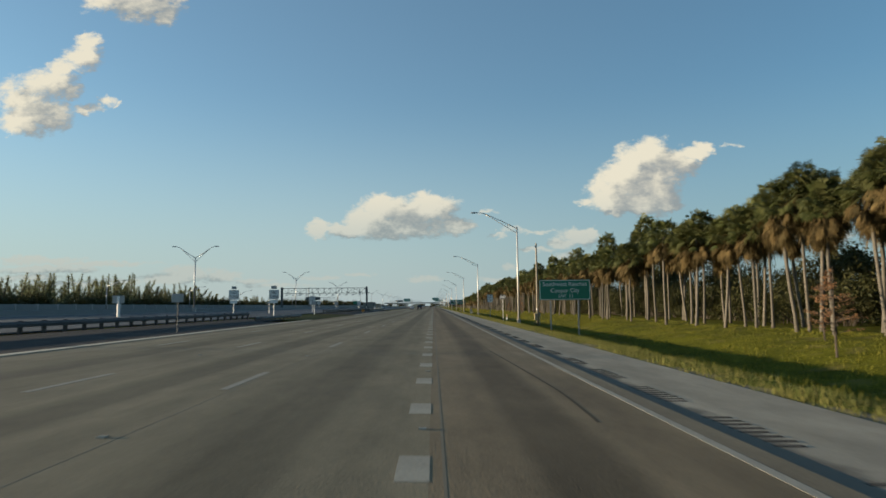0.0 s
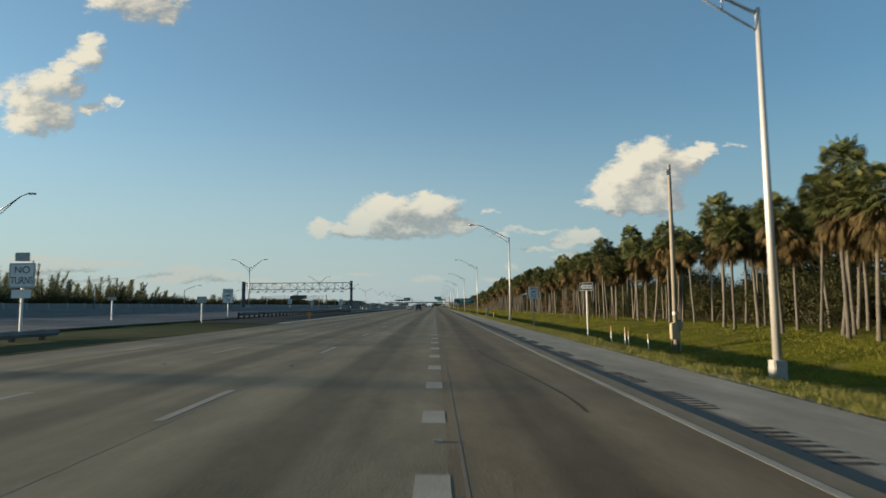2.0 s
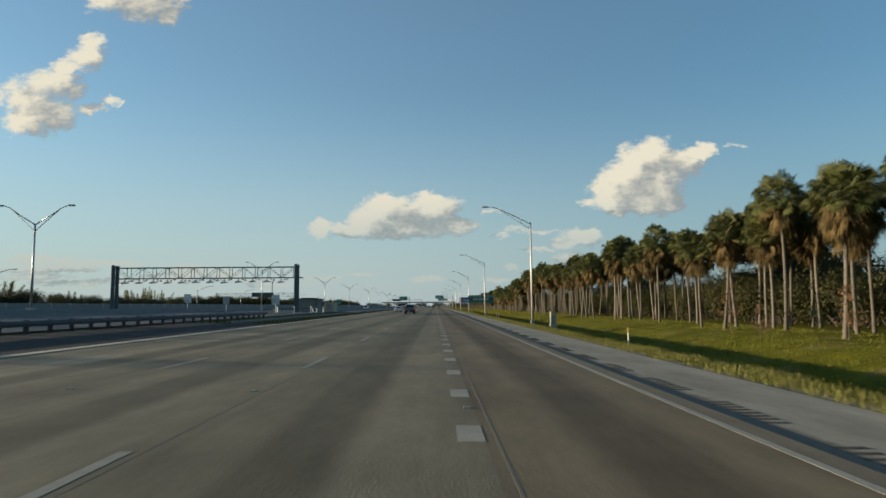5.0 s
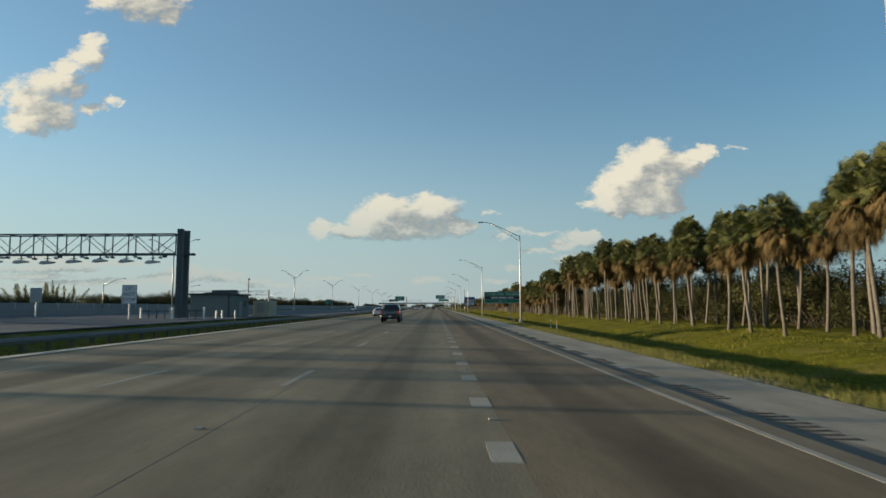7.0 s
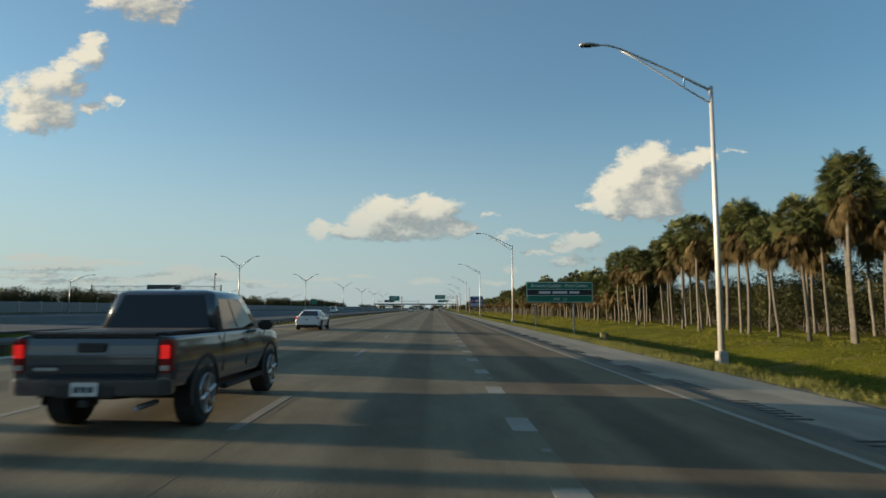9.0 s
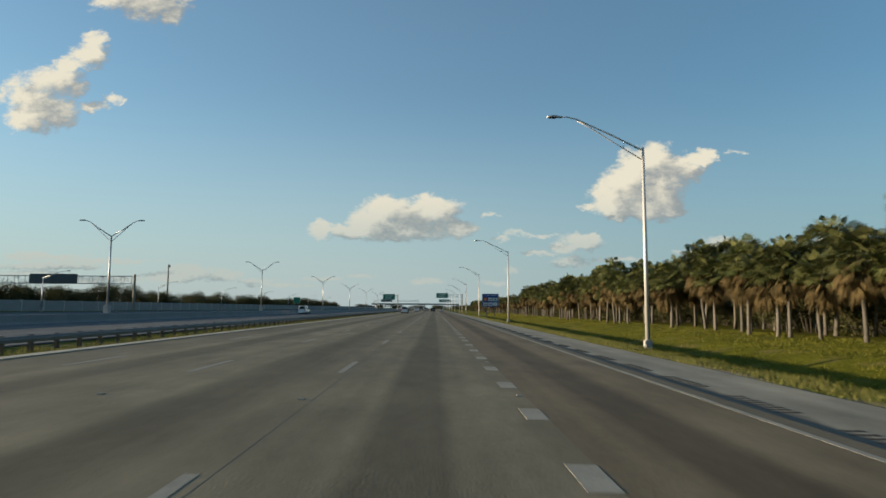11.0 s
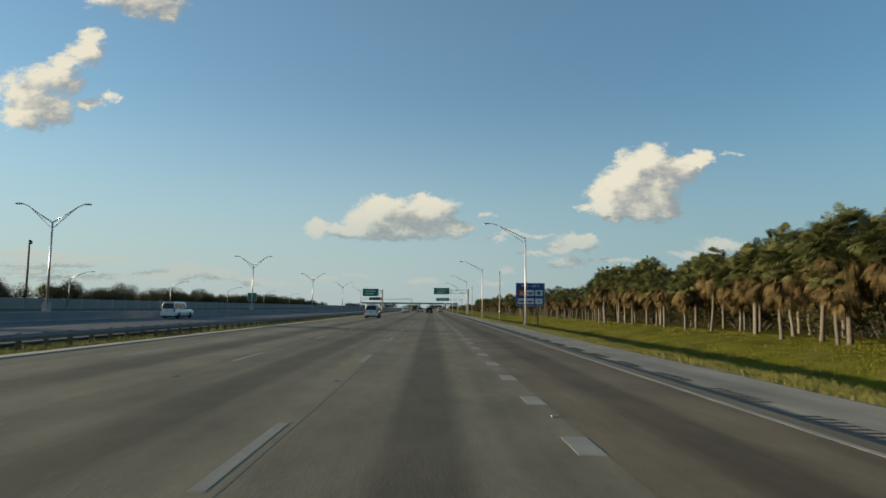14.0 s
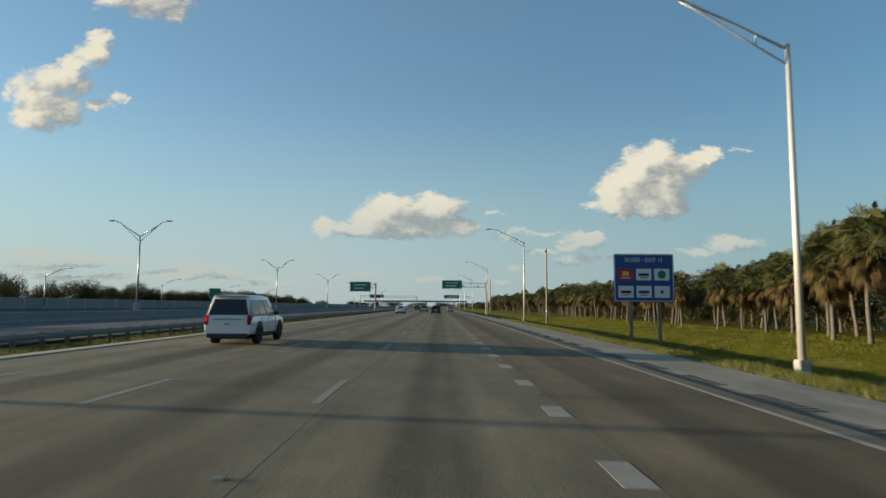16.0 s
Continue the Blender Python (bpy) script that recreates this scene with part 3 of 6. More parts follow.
def make_ground():
    ys = [-2500, -400, -80] + [-60 + 1.6 * i for i in range(425)] + [640, 680, 740, 820, 950, 1200, 1600, 2200, 3000, 4200]
    xs = [p[0] for p in PROFILE]
    verts = [(x, y, z + (bumps(x, y) if -70 < y < 640 and abs(x) < 90 else 0)) for y in ys for x, z in profile_at(y)]
    n = len(xs)
    faces = [(j * n + i, j * n + i + 1, (j + 1) * n + i + 1, (j + 1) * n + i) for j in range(len(ys) - 1) for i in range(n - 1)]
    g = mesh_object("ground", verts, faces, M_GROUND)
    for p in g.data.polygons:
        p.use_smooth = True
    tagged(g, "green and straw-coloured mown grass verge with a shallow ditch", "ground", kind="structure")


make_ground()
LANES = [0.0, -3.84, -7.24, -10.5]
strip("road", -12.66, 0.16, Y0, Y1, 0.0, M_ROAD, "worn grey asphalt carriageway with darker wheel tracks")
strip("right_lane", 0.16, 3.60, Y0, Y1, 0.0, M_RIGHTLANE, "darker brown asphalt of the right lane")
strip("overlay_edge", 3.60, 4.12, Y0, Y1, 0.0, M_TRACK, "brown edge of the asphalt overlay outside the edge line", deep=0.09)


def slab(name, line, ys, material, label, deep=0.08):
    """A paved sheet: line(y) gives its (x, z) points from side to side, ys the stations along the road."""
    verts, faces = [], []
    n = None
    for y in ys:
        top = line(y)
        ring = [(top[0][0], top[0][1] - deep)] + list(top) + [(top[-1][0], top[-1][1] - deep)]
        n = len(ring)
        verts += [(x, y, z) for x, z in ring]
    for j in range(len(ys) - 1):
        faces += [(j * n + i, j * n + i + 1, (j + 1) * n + i + 1, (j + 1) * n + i) for i in range(n - 1)]
    return tagged(mesh_object(name, verts, faces, material), label, "road", kind="structure")


STATIONS = [Y0, 100, 200, 262] + [268 + 4 * k for k in range(9)] + [400, 700, Y1]
slab("shoulder", lambda y: [(4.10, shoulder_z(4.10)), (6.97, shoulder_z(6.97))], STATIONS, M_SHOULDER, "pale grey asphalt hard shoulder a hand's breadth below the overlay")
strip("edge_line", 3.61, 3.75, Y0, Y1, 0.002, M_LINE, "worn white edge line along the shoulder")
strip("lane_seam", 0.30, 0.335, Y0, 175, 0.0015, M_JOINT, "pale sealed seam beside the dotted line")
strip("tar_seam", -3.655, -3.635, Y0, Y1, 0.0012, M_JOINT, "dark tar seam between lanes")
strip("kerb_1", -13.05, -12.62, -60, 66, 0.02, M_KERB, "low pale concrete kerb along the median")
strip("kerb_2", -13.05, -12.62, 103, Y1, 0.02, M_KERB, "low pale concrete kerb along the median")


def lowered(high, low):
    """Road points that sink from one level to another past the toll hut."""
    return lambda y: [(x, z + (z2 - z) * blend(y, 268, 300)) for (x, z), z2 in zip(high, low)]


slab("express_road", lowered([(-42.4, 0.975), (-21.5, 0.51)], (-0.20, -0.20)), STATIONS, M_FARROAD, "pale grey express lanes beyond the median")
slab("opposite_road", lowered([(-70.5, 1.57), (-43.6, 0.97)], (0.60, -0.20)), STATIONS, M_FARROAD, "pale grey opposite carriageway")


def markings():
    """Dotted line of wide short blocks, broken lane lines, raised markers and the rumble strip."""
    blk = bmesh.new()
    box(blk, -0.17, 0.17, -0.50, 0.50, -0.01, 0.003)
    me = bpy.data.meshes.new("dotted_line_block")
    blk.to_mesh(me)
    blk.free()
    me.materials.append(M_LINE)
    first = tagged(new("dotted_line", me), "wide short white dash of the dotted lane line", "road marking", "dotted lane line", "structure")
    first.matrix_world = pose(0, 3.06 , 0, 0, math.degrees(math.atan(SLOPE)), 0)
    for k in range(1, 190):
        ob = first.copy()
        scene.collection.objects.link(ob)
        ob.matrix_world = pose(0, 3.06 + 3.663 * k, 0, 0, math.degrees(math.atan(SLOPE)), 0)
    dash = bmesh.new()
    box(dash, -0.075, 0.075, 0, 3.1, -0.01, 0.003)
    dm = bpy.data.meshes.new("lane_dash")
    dash.to_mesh(dm)
    dash.free()
    dm.materials.append(M_LINEFAINT)
    for li, x in enumerate(LANES[1:]):
        for k in range(-2, 60):
            ob = tagged(new("lane_line", dm), "worn white broken lane line", "road marking", "broken lane lines", "structure")
            ob.matrix_world = pose(x, 0.15 + (-0.6 if li == 1 else 0.0) + 12.192 * k, road_z(x), 0, math.degrees(math.atan(SLOPE)), 0)
    stud = bmesh.new()
    prism(stud, [(-0.05, 0), (0.05, 0), (0.03, 0.018), (-0.03, 0.018)], "x", -0.05, 0.05)
    sm = bpy.data.meshes.new("stud")
    stud.to_mesh(sm)
    stud.free()
    sm.materials.append(M_LINEFAINT)
    for x, off in ((0.06, 1.37), (-3.84, 8.0), (-7.24, 8.0)):
        for k in range(0, 76 if x > 0 else 46):
            ob = tagged(new("road_stud", sm), "small raised reflective road marker", "road stud", "raised road markers")
            ob.matrix_world = pose(x, off + (7.326 if x > 0 else 12.192) * k, road_z(x) + 0.004, 0, math.degrees(math.atan(SLOPE)), 0) @ Matrix.Diagonal((1.1, 1.0, 1.2, 1))
    # rumble strip: groups of dark bars, coloured as the shade inside ground-in grooves
    bm = bmesh.new()
    rng = random.Random(12)
    for g in range(-6, 150):
        for k in range(8):
            yy = 7.98 + 3.66 * g + k * 0.285 + rng.uniform(-0.012, 0.012)
            x0, x1 = 4.46 + rng.uniform(-0.03, 0.03), 4.90 + rng.uniform(-0.05, 0.03)
            box(bm, x0, x1, yy, yy + 0.105, shoulder_z(x1) - 0.02, shoulder_z(0.5 * (x0 + x1)) + 0.006)
    ob = part("rumble_strip", bm, M_RUMBLE, None)
    tagged(ob, "groups of dark bars as the shade of grooves in the shoulder", "rumble strip", kind="stuff")


def tyre_mark(points, width, label="thin dark curved tyre mark on the asphalt"):
    """A dark rubber streak laid on the road through (x, y) points."""
    pts = smooth_points(points, 5)
    v = []
    for x, y in pts:
        v += [(x - width / 2, y, road_z(x - width / 2) + 0.0022), (x + width / 2, y, road_z(x + width / 2) + 0.0022)]
    faces = [(2 * i, 2 * i + 1, 2 * i + 3, 2 * i + 2) for i in range(len(pts) - 1)]
    tagged(mesh_object("tyre_mark", v, faces, M_SKID), label, "road marking", "tyre marks", "structure")


markings()
tyre_mark([(2.30, 24.0), (2.49, 19.1), (2.66, 14.2), (2.70, 12.0), (2.61, 9.3)], 0.06)
tyre_mark([(1.60, 76.0), (1.72, 73.1), (2.25, 67.5), (2.47, 64.1), (2.44, 62.2)], 0.06)


# ---- barriers and walls on the left ----
def barrier(name, x, y0, y1, h, wid, material, label, base=None, seg=6.0):
    """Concrete safety barrier of sloped section, cast in segments with open joints."""
    root = empty(name, label, "barrier")
    y = y0
    z0 = ground_z(x) - 0.05 if base is None else base
    first = None
    while y < y1 - 0.1:
        if first is None:
            bm = bmesh.new()
            o = [(x - wid / 2, z0), (x + wid / 2, z0), (x + wid / 2, z0 + 0.1), (x + wid * 0.26, z0 + 0.36 * h), (x + wid * 0.2, z0 + h - 0.02), (x + wid * 0.15, z0 + h),
                 (x - wid * 0.15, z0 + h), (x - wid * 0.2, z0 + h - 0.02), (x - wid * 0.26, z0 + 0.36 * h), (x - wid / 2, z0 + 0.1)]
            prism(bm, o, "y", 0, seg - 0.03)
            first = part("segment", bm, material, root)
            first.location.y = y
        else:
            c = first.copy()
            scene.collection.objects.link(c)
            c.location.y = y
        y += seg
    return tagged(root, kind="structure")


def guardrail(name, x, y0, y1, label, top=0.74, post_mat=M_WOOD, beam_mat=M_STEEL, side=1, base=None, spacing=1.905, deep=0.29):
    """W-beam steel rail on posts with blocks."""
    root = empty(name, label, "guardrail")
    g = ground_z(x) if base is None else base
    w = [(0.0, 0), (0.03, 0.03), (0.03, 0.09), (0.075, 0.12), (0.075, 0.17), (0.03, 0.20), (0.03, 0.26), (0.0, 0.29)]
    w = [(dx, dz * deep / 0.29) for dx, dz in w]
    outline = [(x + side * (0.12 + dx), g + top - deep - 0.01 + dz) for dx, dz in w] + [(x + side * (0.10 + dx), g + top - deep - 0.01 + dz) for dx, dz in w[::-1]]
    n = max(1, round((y1 - y0) / 7.62))
    ln = (y1 - y0) / n
    bm = bmesh.new()
    prism(bm, outline, "y", 0, ln - 0.01)
    beam = part("beam", bm, beam_mat, root)
    beam.location.y = y0
    for i in range(1, n):
        c = beam.copy()
        scene.collection.objects.link(c)
        c.location.y = y0 + i * ln
    post = part("post", boxed(x - 0.09, x + 0.09, -0.09, 0.09, g - 0.3, g + top + 0.03, bevel=0.012), post_mat, root)
    block = part("block", boxed(x + side * 0.055 - 0.06, x + side * 0.055 + 0.06, -0.08, 0.08, g + top - deep - 0.03, g + top + 0.0, bevel=0.01), post_mat, root)
    k, y = 0, y0 + 0.3
    while y < y1:
        for o in (post, block):
            c = o if k == 0 else o.copy()
            if k:
                scene.collection.objects.link(c)
            c.location.y = y
        y += spacing
        k += 1
    return tagged(root, kind="structure")


# dark sheets laid where the median ground lies in shade
strip("median_strip_0", -15.6, -13.1, -60, 57, 0.012, M_MEDIANSHADE, "dark strip for the shaded ground along the median")
strip("median_strip_1", -19.9, -15.6, -60, 66, 0.012, M_MEDIANSHADE, "dark strip for the shaded ground along the median")
guardrail("median_rail_1", -17.0, 60, 80.3, "galvanised W-beam rail ending at the median opening", top=0.66, base=0.08, deep=0.26, beam_mat=M_RAILGREY)
strip("median_strip_2", -19.9, -12.95, 103, 180, 0.012, M_MEDIANSHADE, "dark strip for the shaded ground past the median opening")
guardrail("median_rail_2", -19.6, 188, 760, "long galvanised W-beam rail on brown wooden posts along the median", top=0.74, base=-0.38, deep=0.29, beam_mat=M_RAILGREY)
guardrail("express_rail_1", -20.6, -60, 70, "galvanised rail with dark posts beside the express lanes", post_mat=M_BLACK, beam_mat=M_RAILDARK)
guardrail("express_rail_2", -20.6, 117, 204, "galvanised rail with dark posts along the express lanes", post_mat=M_BLACK, beam_mat=M_RAILDARK)
barrier("centre_barrier_1", -43.0, -60, 280, 0.85, 0.7, M_WALL, "long grey concrete barrier between the carriageways", seg=20.0)
barrier("centre_barrier_2", -43.0, 280, 1200, 1.15, 0.7, M_WALL, "taller grey concrete barrier between the lower carriageways", base=-0.38, seg=20.0)


def far_wall():
    root = empty("sound_wall", "long pale grey precast concrete wall on the far side", "wall")
    p = part("panel", boxed(-72.3, -72.05, 0, 5.9, 0.6, 2.65, bevel=0.03), M_WALL, root)
    post = part("pier", boxed(-72.4, -71.95, -0.2, 0.2, 0.6, 2.72, bevel=0.02), M_CONC, root)
    for k in range(180):
        for o, dy in ((p, 0.05), (post, 0.0)):
            c = o if k == 0 else o.copy()
            if k:
                scene.collection.objects.link(c)
            c.location.y = -60 + 6.0 * k + dy
    tagged(root, kind="structure")


far_wall()
sandy = mesh_object("median_opening", [(-20.3, 66, 0.36), (-12.78, 66, 0.29), (-12.78, 103, 0.29), (-20.3, 103, 0.36), (-20.3, 66, 0.0), (-12.78, 66, 0.0), (-12.78, 103, 0.0), (-20.3, 103, 0.0)],
                    [(0, 1, 2, 3), (4, 5, 1, 0), (5, 6, 2, 1), (6, 7, 3, 2), (7, 4, 0, 3)], M_SAND)
tagged(sandy, "patchy grass and sandy soil at the opening in the median", "ground", kind="structure")


# ---- street lamps ----
def street_lamp():
    x, zb, zt, xh, zh = 9.88, -0.50, 10.48, 5.05, 12.24
    root = empty("street_lamp", "tall silver street lamp with a long arm on a concrete base", "street lamp", "street lamps along the shoulder", (x, 0, zb))
    h = zt - zb
    part("base", boxed(-0.19, 0.19, -0.19, 0.19, -0.4, 0.50, bevel=0.03), M_CONC, root, "square concrete footing")
    part("pole", tubed([(0, 0, 0.48), (0, 0, h * 0.5), (0, 0, h)], [0.125, 0.105, 0.075], 14), M_ALU, root, smooth=True)
    part("cap", tubed([(0, 0, h), (0, 0, h + 0.10)], [0.085, 0.05], 12), M_ALU, root)
    dx, dz = xh - x, zh - zt
    up = [(-0.05, 0, h - 0.08), (dx * 0.35, 0, h + dz * 0.42), (dx * 0.62, 0, h + dz * 0.76), (dx * 0.76, 0, h + dz * 0.93), (dx * 0.86, 0, h + dz * 1.0), (dx * 0.95, 0, h + dz * 1.0)]
    low = [(-0.05, 0, h - 0.62), (dx * 0.35, 0, h + dz * 0.22), (dx * 0.60, 0, h + dz * 0.66), (dx * 0.76, 0, h + dz * 0.90)]
    part("arm", tubed(up, [0.05, 0.045, 0.042, 0.04, 0.036, 0.032], 10), M_ALU, root, smooth=True)
    part("arm_stay", tubed(low, 0.032, 8), M_ALU, root, smooth=True)
    for f in (0.22, ):
        part("brace", tubed([(dx * f, 0, h - 0.08 + (dz * 0.42 + 0.08) * f / 0.35), (dx * f, 0, h - 0.62 + (dz * 0.22 + 0.62) * f / 0.35)], 0.025, 8), M_ALU, root)
    bm = bmesh.new()
    sec = [(-0.72, 0.05, 0.02), (-0.60, 0.14, 0.07), (-0.30, 0.17, 0.10), (0.0, 0.12, 0.08), (0.25, 0.05, 0.05)]
    rings = []
    for sx, wy, hz in sec:
        rings.append([bm.verts.new((dx * 0.97 + sx * 0.85, wy * math.cos(a), h + dz + (hz if math.sin(a) > 0 else 0.06) * math.sin(a))) for a in [k * math.pi / 5 for k in range(10)]])
    for r0, r1 in zip(rings, rings[1:]):
        for k in range(10):
            bm.faces.new((r0[k], r0[(k + 1) % 10], r1[(k + 1) % 10], r1[k]))
    bm.faces.new(rings[0])
    bm.faces.new(rings[-1])
    bmesh.ops.recalc_face_normals(bm, faces=bm.faces)
    head = part("lamp_head", bm, M_STEEL, root, "dark cobra-head luminaire", smooth=True)
    lens = part("lens", boxed(dx * 0.97 - 0.5, dx * 0.97 - 0.12, -0.10, 0.10, h + dz - 0.075, h + dz - 0.04, bevel=0.01), M_GLASS, head)
    return root


lamp = street_lamp()
for k, y in enumerate([6.9, 70.1, 133.3, 196.3, 259.7, 323.0, 385.6, 449.0, 513.1, 576.3, 639.5, 702.7, 766, 829, 892]):
    if k == 0:
        lamp.location.y = y
    else:
        copy_thing(lamp, Matrix.Translation((9.88, y, -0.50)))


def double_lamp():
    root = empty("median_lamp", "slender grey twin-arm street lamp on the centre barrier", "street lamp", "twin lamps on the centre barrier", (-43.0, 0, 0.8))
    h = 9.95
    part("base", boxed(-0.35, 0.35, -0.35, 0.35, 0, 1.0, bevel=0.05), M_CONC, root)
    part("pole", tubed([(0, 0, 0.95), (0, 0, h)], [0.14, 0.09], 12), M_STEEL, root, smooth=True)
    for s in (-1, 1):
        arm = part("arm", tubed([(0, 0, h - 0.1), (s * 1.75, 0, h + 1.0), (s * 2.75, 0, h + 1.72), (s * 3.4, 0, h + 1.98), (s * 3.65, 0, h + 1.98)], [0.07, 0.06, 0.055, 0.05, 0.04], 8), M_STEEL, root, smooth=True)
        part("stay", tubed([(0, 0, h - 0.8), (s * 1.4, 0, h + 0.5), (s * 2.55, 0, h + 1.55)], 0.04, 6), M_STEEL, arm)
        bm = bmesh.new()
        box(bm, min(s * 3.45, s * 4.2), max(s * 3.45, s * 4.2), -0.17, 0.17, h + 1.9, h + 2.07, 0.06)
        part("lamp_head", bm, M_STEEL, root, "dark cobra-head luminaire")
    return root


dl = double_lamp()
for k, y in enumerate([25.5, 111.3, 196.4, 283.0, 369.3, 441.2, 510.8, 581, 651, 721, 791, 861]):
    if k == 0:
        dl.location.y = y
    else:
        copy_thing(dl, Matrix.Translation((-42.6 if y < 150 else -43.4 if y < 400 else -44.0 if y < 480 else -41.7, y, 0.8)))


def side_lamp():
    """Single-arm lamp at the outer edge of the opposite carriageway."""
    root = empty("roadside_lamp", "slender pale street lamp with one arm by the far wall", "street lamp", "single-arm lamps by the far wall", (-71.2, 0, 0.85))
    part("base", boxed(-0.2, 0.2, -0.2, 0.2, -0.2, 0.5, bevel=0.03), M_CONC, root)
    part("pole", tubed([(0, 0, 0.45), (0, 0, 5.85)], [0.11, 0.075], 10), M_STEEL, root, smooth=True)
    arm = part("arm", tubed([(0, 0, 5.75), (1.9, 0, 6.55), (3.3, 0, 6.98), (4.2, 0, 7.05)], [0.06, 0.05, 0.045, 0.04], 8), M_STEEL, root, smooth=True)
    part("stay", tubed([(0, 0, 5.35), (1.8, 0, 6.35), (3.0, 0, 6.88)], 0.03, 6), M_ALU, arm)
    part("lamp_head", boxed(4.1, 4.75, -0.15, 0.15, 6.98, 7.12, bevel=0.05), M_STEEL, root, "dark cobra-head luminaire")
    return root


sl = side_lamp()
for k, y in enumerate([136, 182, 228, 268, 314, 355, 400, 446, 492, 538, 584, 630, 676]):
    if k == 0:
        sl.location.y = y
    else:
        copy_thing(sl, Matrix.Translation((-71.2, y, 0.85)))


def tall_pole(x, y, top):
    root = empty("transmission_pole", "tall weathered steel transmission pole behind the far wall", "utility pole", at=(x, y, 0.8))
    part("pole", tubed([(0, 0, -0.4), (0, 0, top - 0.8)], [0.36, 0.22], 12), M_SIGNPOST, root, smooth=True)
    part("fitting", boxed(0.15, 0.75, -0.12, 0.12, top - 1.9, top - 1.0, bevel=0.05), M_DARKSTEEL, root)


tall_pole(-107.8, 535.8, 18.4)


# ---- roadside signs ----
def rounded_panel(x0, x1, z0, z1, y0, y1, r):
    """A plate with rounded corners in the xz plane."""
    pts = []
    for cx, cz, a0 in ((x1 - r, z1 - r, 0), (x0 + r, z1 - r, 90), (x0 + r, z0 + r, 180), (x1 - r, z0 + r, 270)):
        for k in range(5):
            a = radians(a0 + 22.5 * k)
            pts.append((cx + r * math.cos(a), cz + r * math.sin(a)))
    return prism(bmesh.new(), pts, "y", y0, y1)


def frame_ring(x0, x1, z0, z1, y, w, r):
    """A raised border line just inside a plate's edge."""
    bm = bmesh.new()
    def ring(d, yy):
        out = []
        rr = max(r - d, 0.01)
        for cx, cz, a0 in ((x1 - r, z1 - r, 0), (x0 + r, z1 - r, 90), (x0 + r, z0 + r, 180), (x1 - r, z0 + r, 270)):
            for k in range(5):
                a = radians(a0 + 22.5 * k)
                out.append(bm.verts.new((cx + rr * math.cos(a), yy, cz + rr * math.sin(a))))
        return out
    a, b = ring(0.0, y), ring(w, y)
    for k in range(20):
        bm.faces.new((a[k], a[(k + 1) % 20], b[(k + 1) % 20], b[k]))
    r2 = bmesh.ops.extrude_face_region(bm, geom=list(bm.faces))
    for e in r2["geom"]:
        if isinstance(e, bmesh.types.BMVert):
            e.co.y += 0.006
    bmesh.ops.recalc_face_normals(bm, faces=bm.faces)
    return bm


def i_post(x, z0, z1, dy=0.10, hw=0.11):
    bm = bmesh.new()
    box(bm, x - hw, x + hw, dy, dy + 0.012, z0, z1)
    box(bm, x - 0.008, x + 0.008, dy + 0.013, dy + 0.12, z0, z1)
    box(bm, x - hw, x + hw, dy + 0.121, dy + 0.133, z0, z1)
    return bm


def panel_sign(name, label, x0, x1, z0, z1, y, face, posts, border=True, r=0.15, back=M_BACK, half_post=0.065, post_mat=M_BACK):
    root = empty(name, label, "road sign", at=(0, y, 0))
    part("panel", rounded_panel(x0, x1, z0, z1, -0.012, 0.012, r), face, root)
    part("backing", rounded_panel(x0 + 0.01, x1 - 0.01, z0 + 0.01, z1 - 0.01, 0.013, 0.03, r), back, root)
    if border:
        part("border", frame_ring(x0 + 0.04, x1 - 0.04, z0 + 0.04, z1 - 0.04, -0.020, 0.055, r), M_SIGNWHITE, root, "white border line")
    for px in posts:
        part("post", i_post(px, ground_z(px) - 0.3, z1 - 0.1, hw=half_post if len(posts) > 1 else 0.05), post_mat, root)
    for zz in (z0 + (z1 - z0) * 0.25, z0 + (z1 - z0) * 0.75):
        part("stringer", boxed(x0 + 0.1, x1 - 0.1, 0.032, 0.095, zz - 0.04, zz + 0.04), M_STEEL, root)
    return root


sa = panel_sign("exit_sign", "green exit sign with white lettering on two steel posts", 11.1, 16.36, 2.11, 4.18, 63.2, M_GREEN, (12.25, 15.1))
text_part("lettering", "Southwest Ranches", 0.60, (13.73, -0.016, 3.72), M_SIGNWHITE, sa, stretch=0.97)
text_part("lettering", "Cooper City", 0.60, (13.73, -0.016, 3.06), M_SIGNWHITE, sa, stretch=0.97)
text_part("lettering", "EXIT", 0.40, (13.45, -0.016, 2.50), M_SIGNWHITE, sa)
text_part("lettering", "11", 0.52, (14.35, -0.016, 2.50), M_SIGNWHITE, sa)

sb = panel_sign("exit_sign", "wide green exit sign with white lettering in three bands", 8.6, 15.75, 2.22, 4.45, 301.5, M_GREEN, (9.6, 13.7))
text_part("lettering", "Broward College - Pines Center", 0.50, (12.18, -0.016, 4.03), M_SIGNWHITE, sb, stretch=0.94)
part("band", boxed(8.66, 15.69, -0.0155, -0.0125, 3.02, 3.62), M_BLACK, sb, "dark middle band")
part("band_line", boxed(8.66, 15.69, -0.020, -0.012, 3.62, 3.66), M_SIGNWHITE, sb)
part("band_line", boxed(8.66, 15.69, -0.020, -0.012, 2.98, 3.02), M_SIGNWHITE, sb)
for bx0, bx1 in ((9.95, 11.2), (11.42, 13.0), (13.22, 14.3)):
    part("name_bar", boxed(bx0, bx1, -0.020, -0.012, 3.19, 3.44, bevel=0.003), M_SIGNWHITE, sb, "plain white bar of lettering size")
text_part("lettering", "EXIT", 0.34, (11.85, -0.016, 2.60), M_SIGNWHITE, sb)
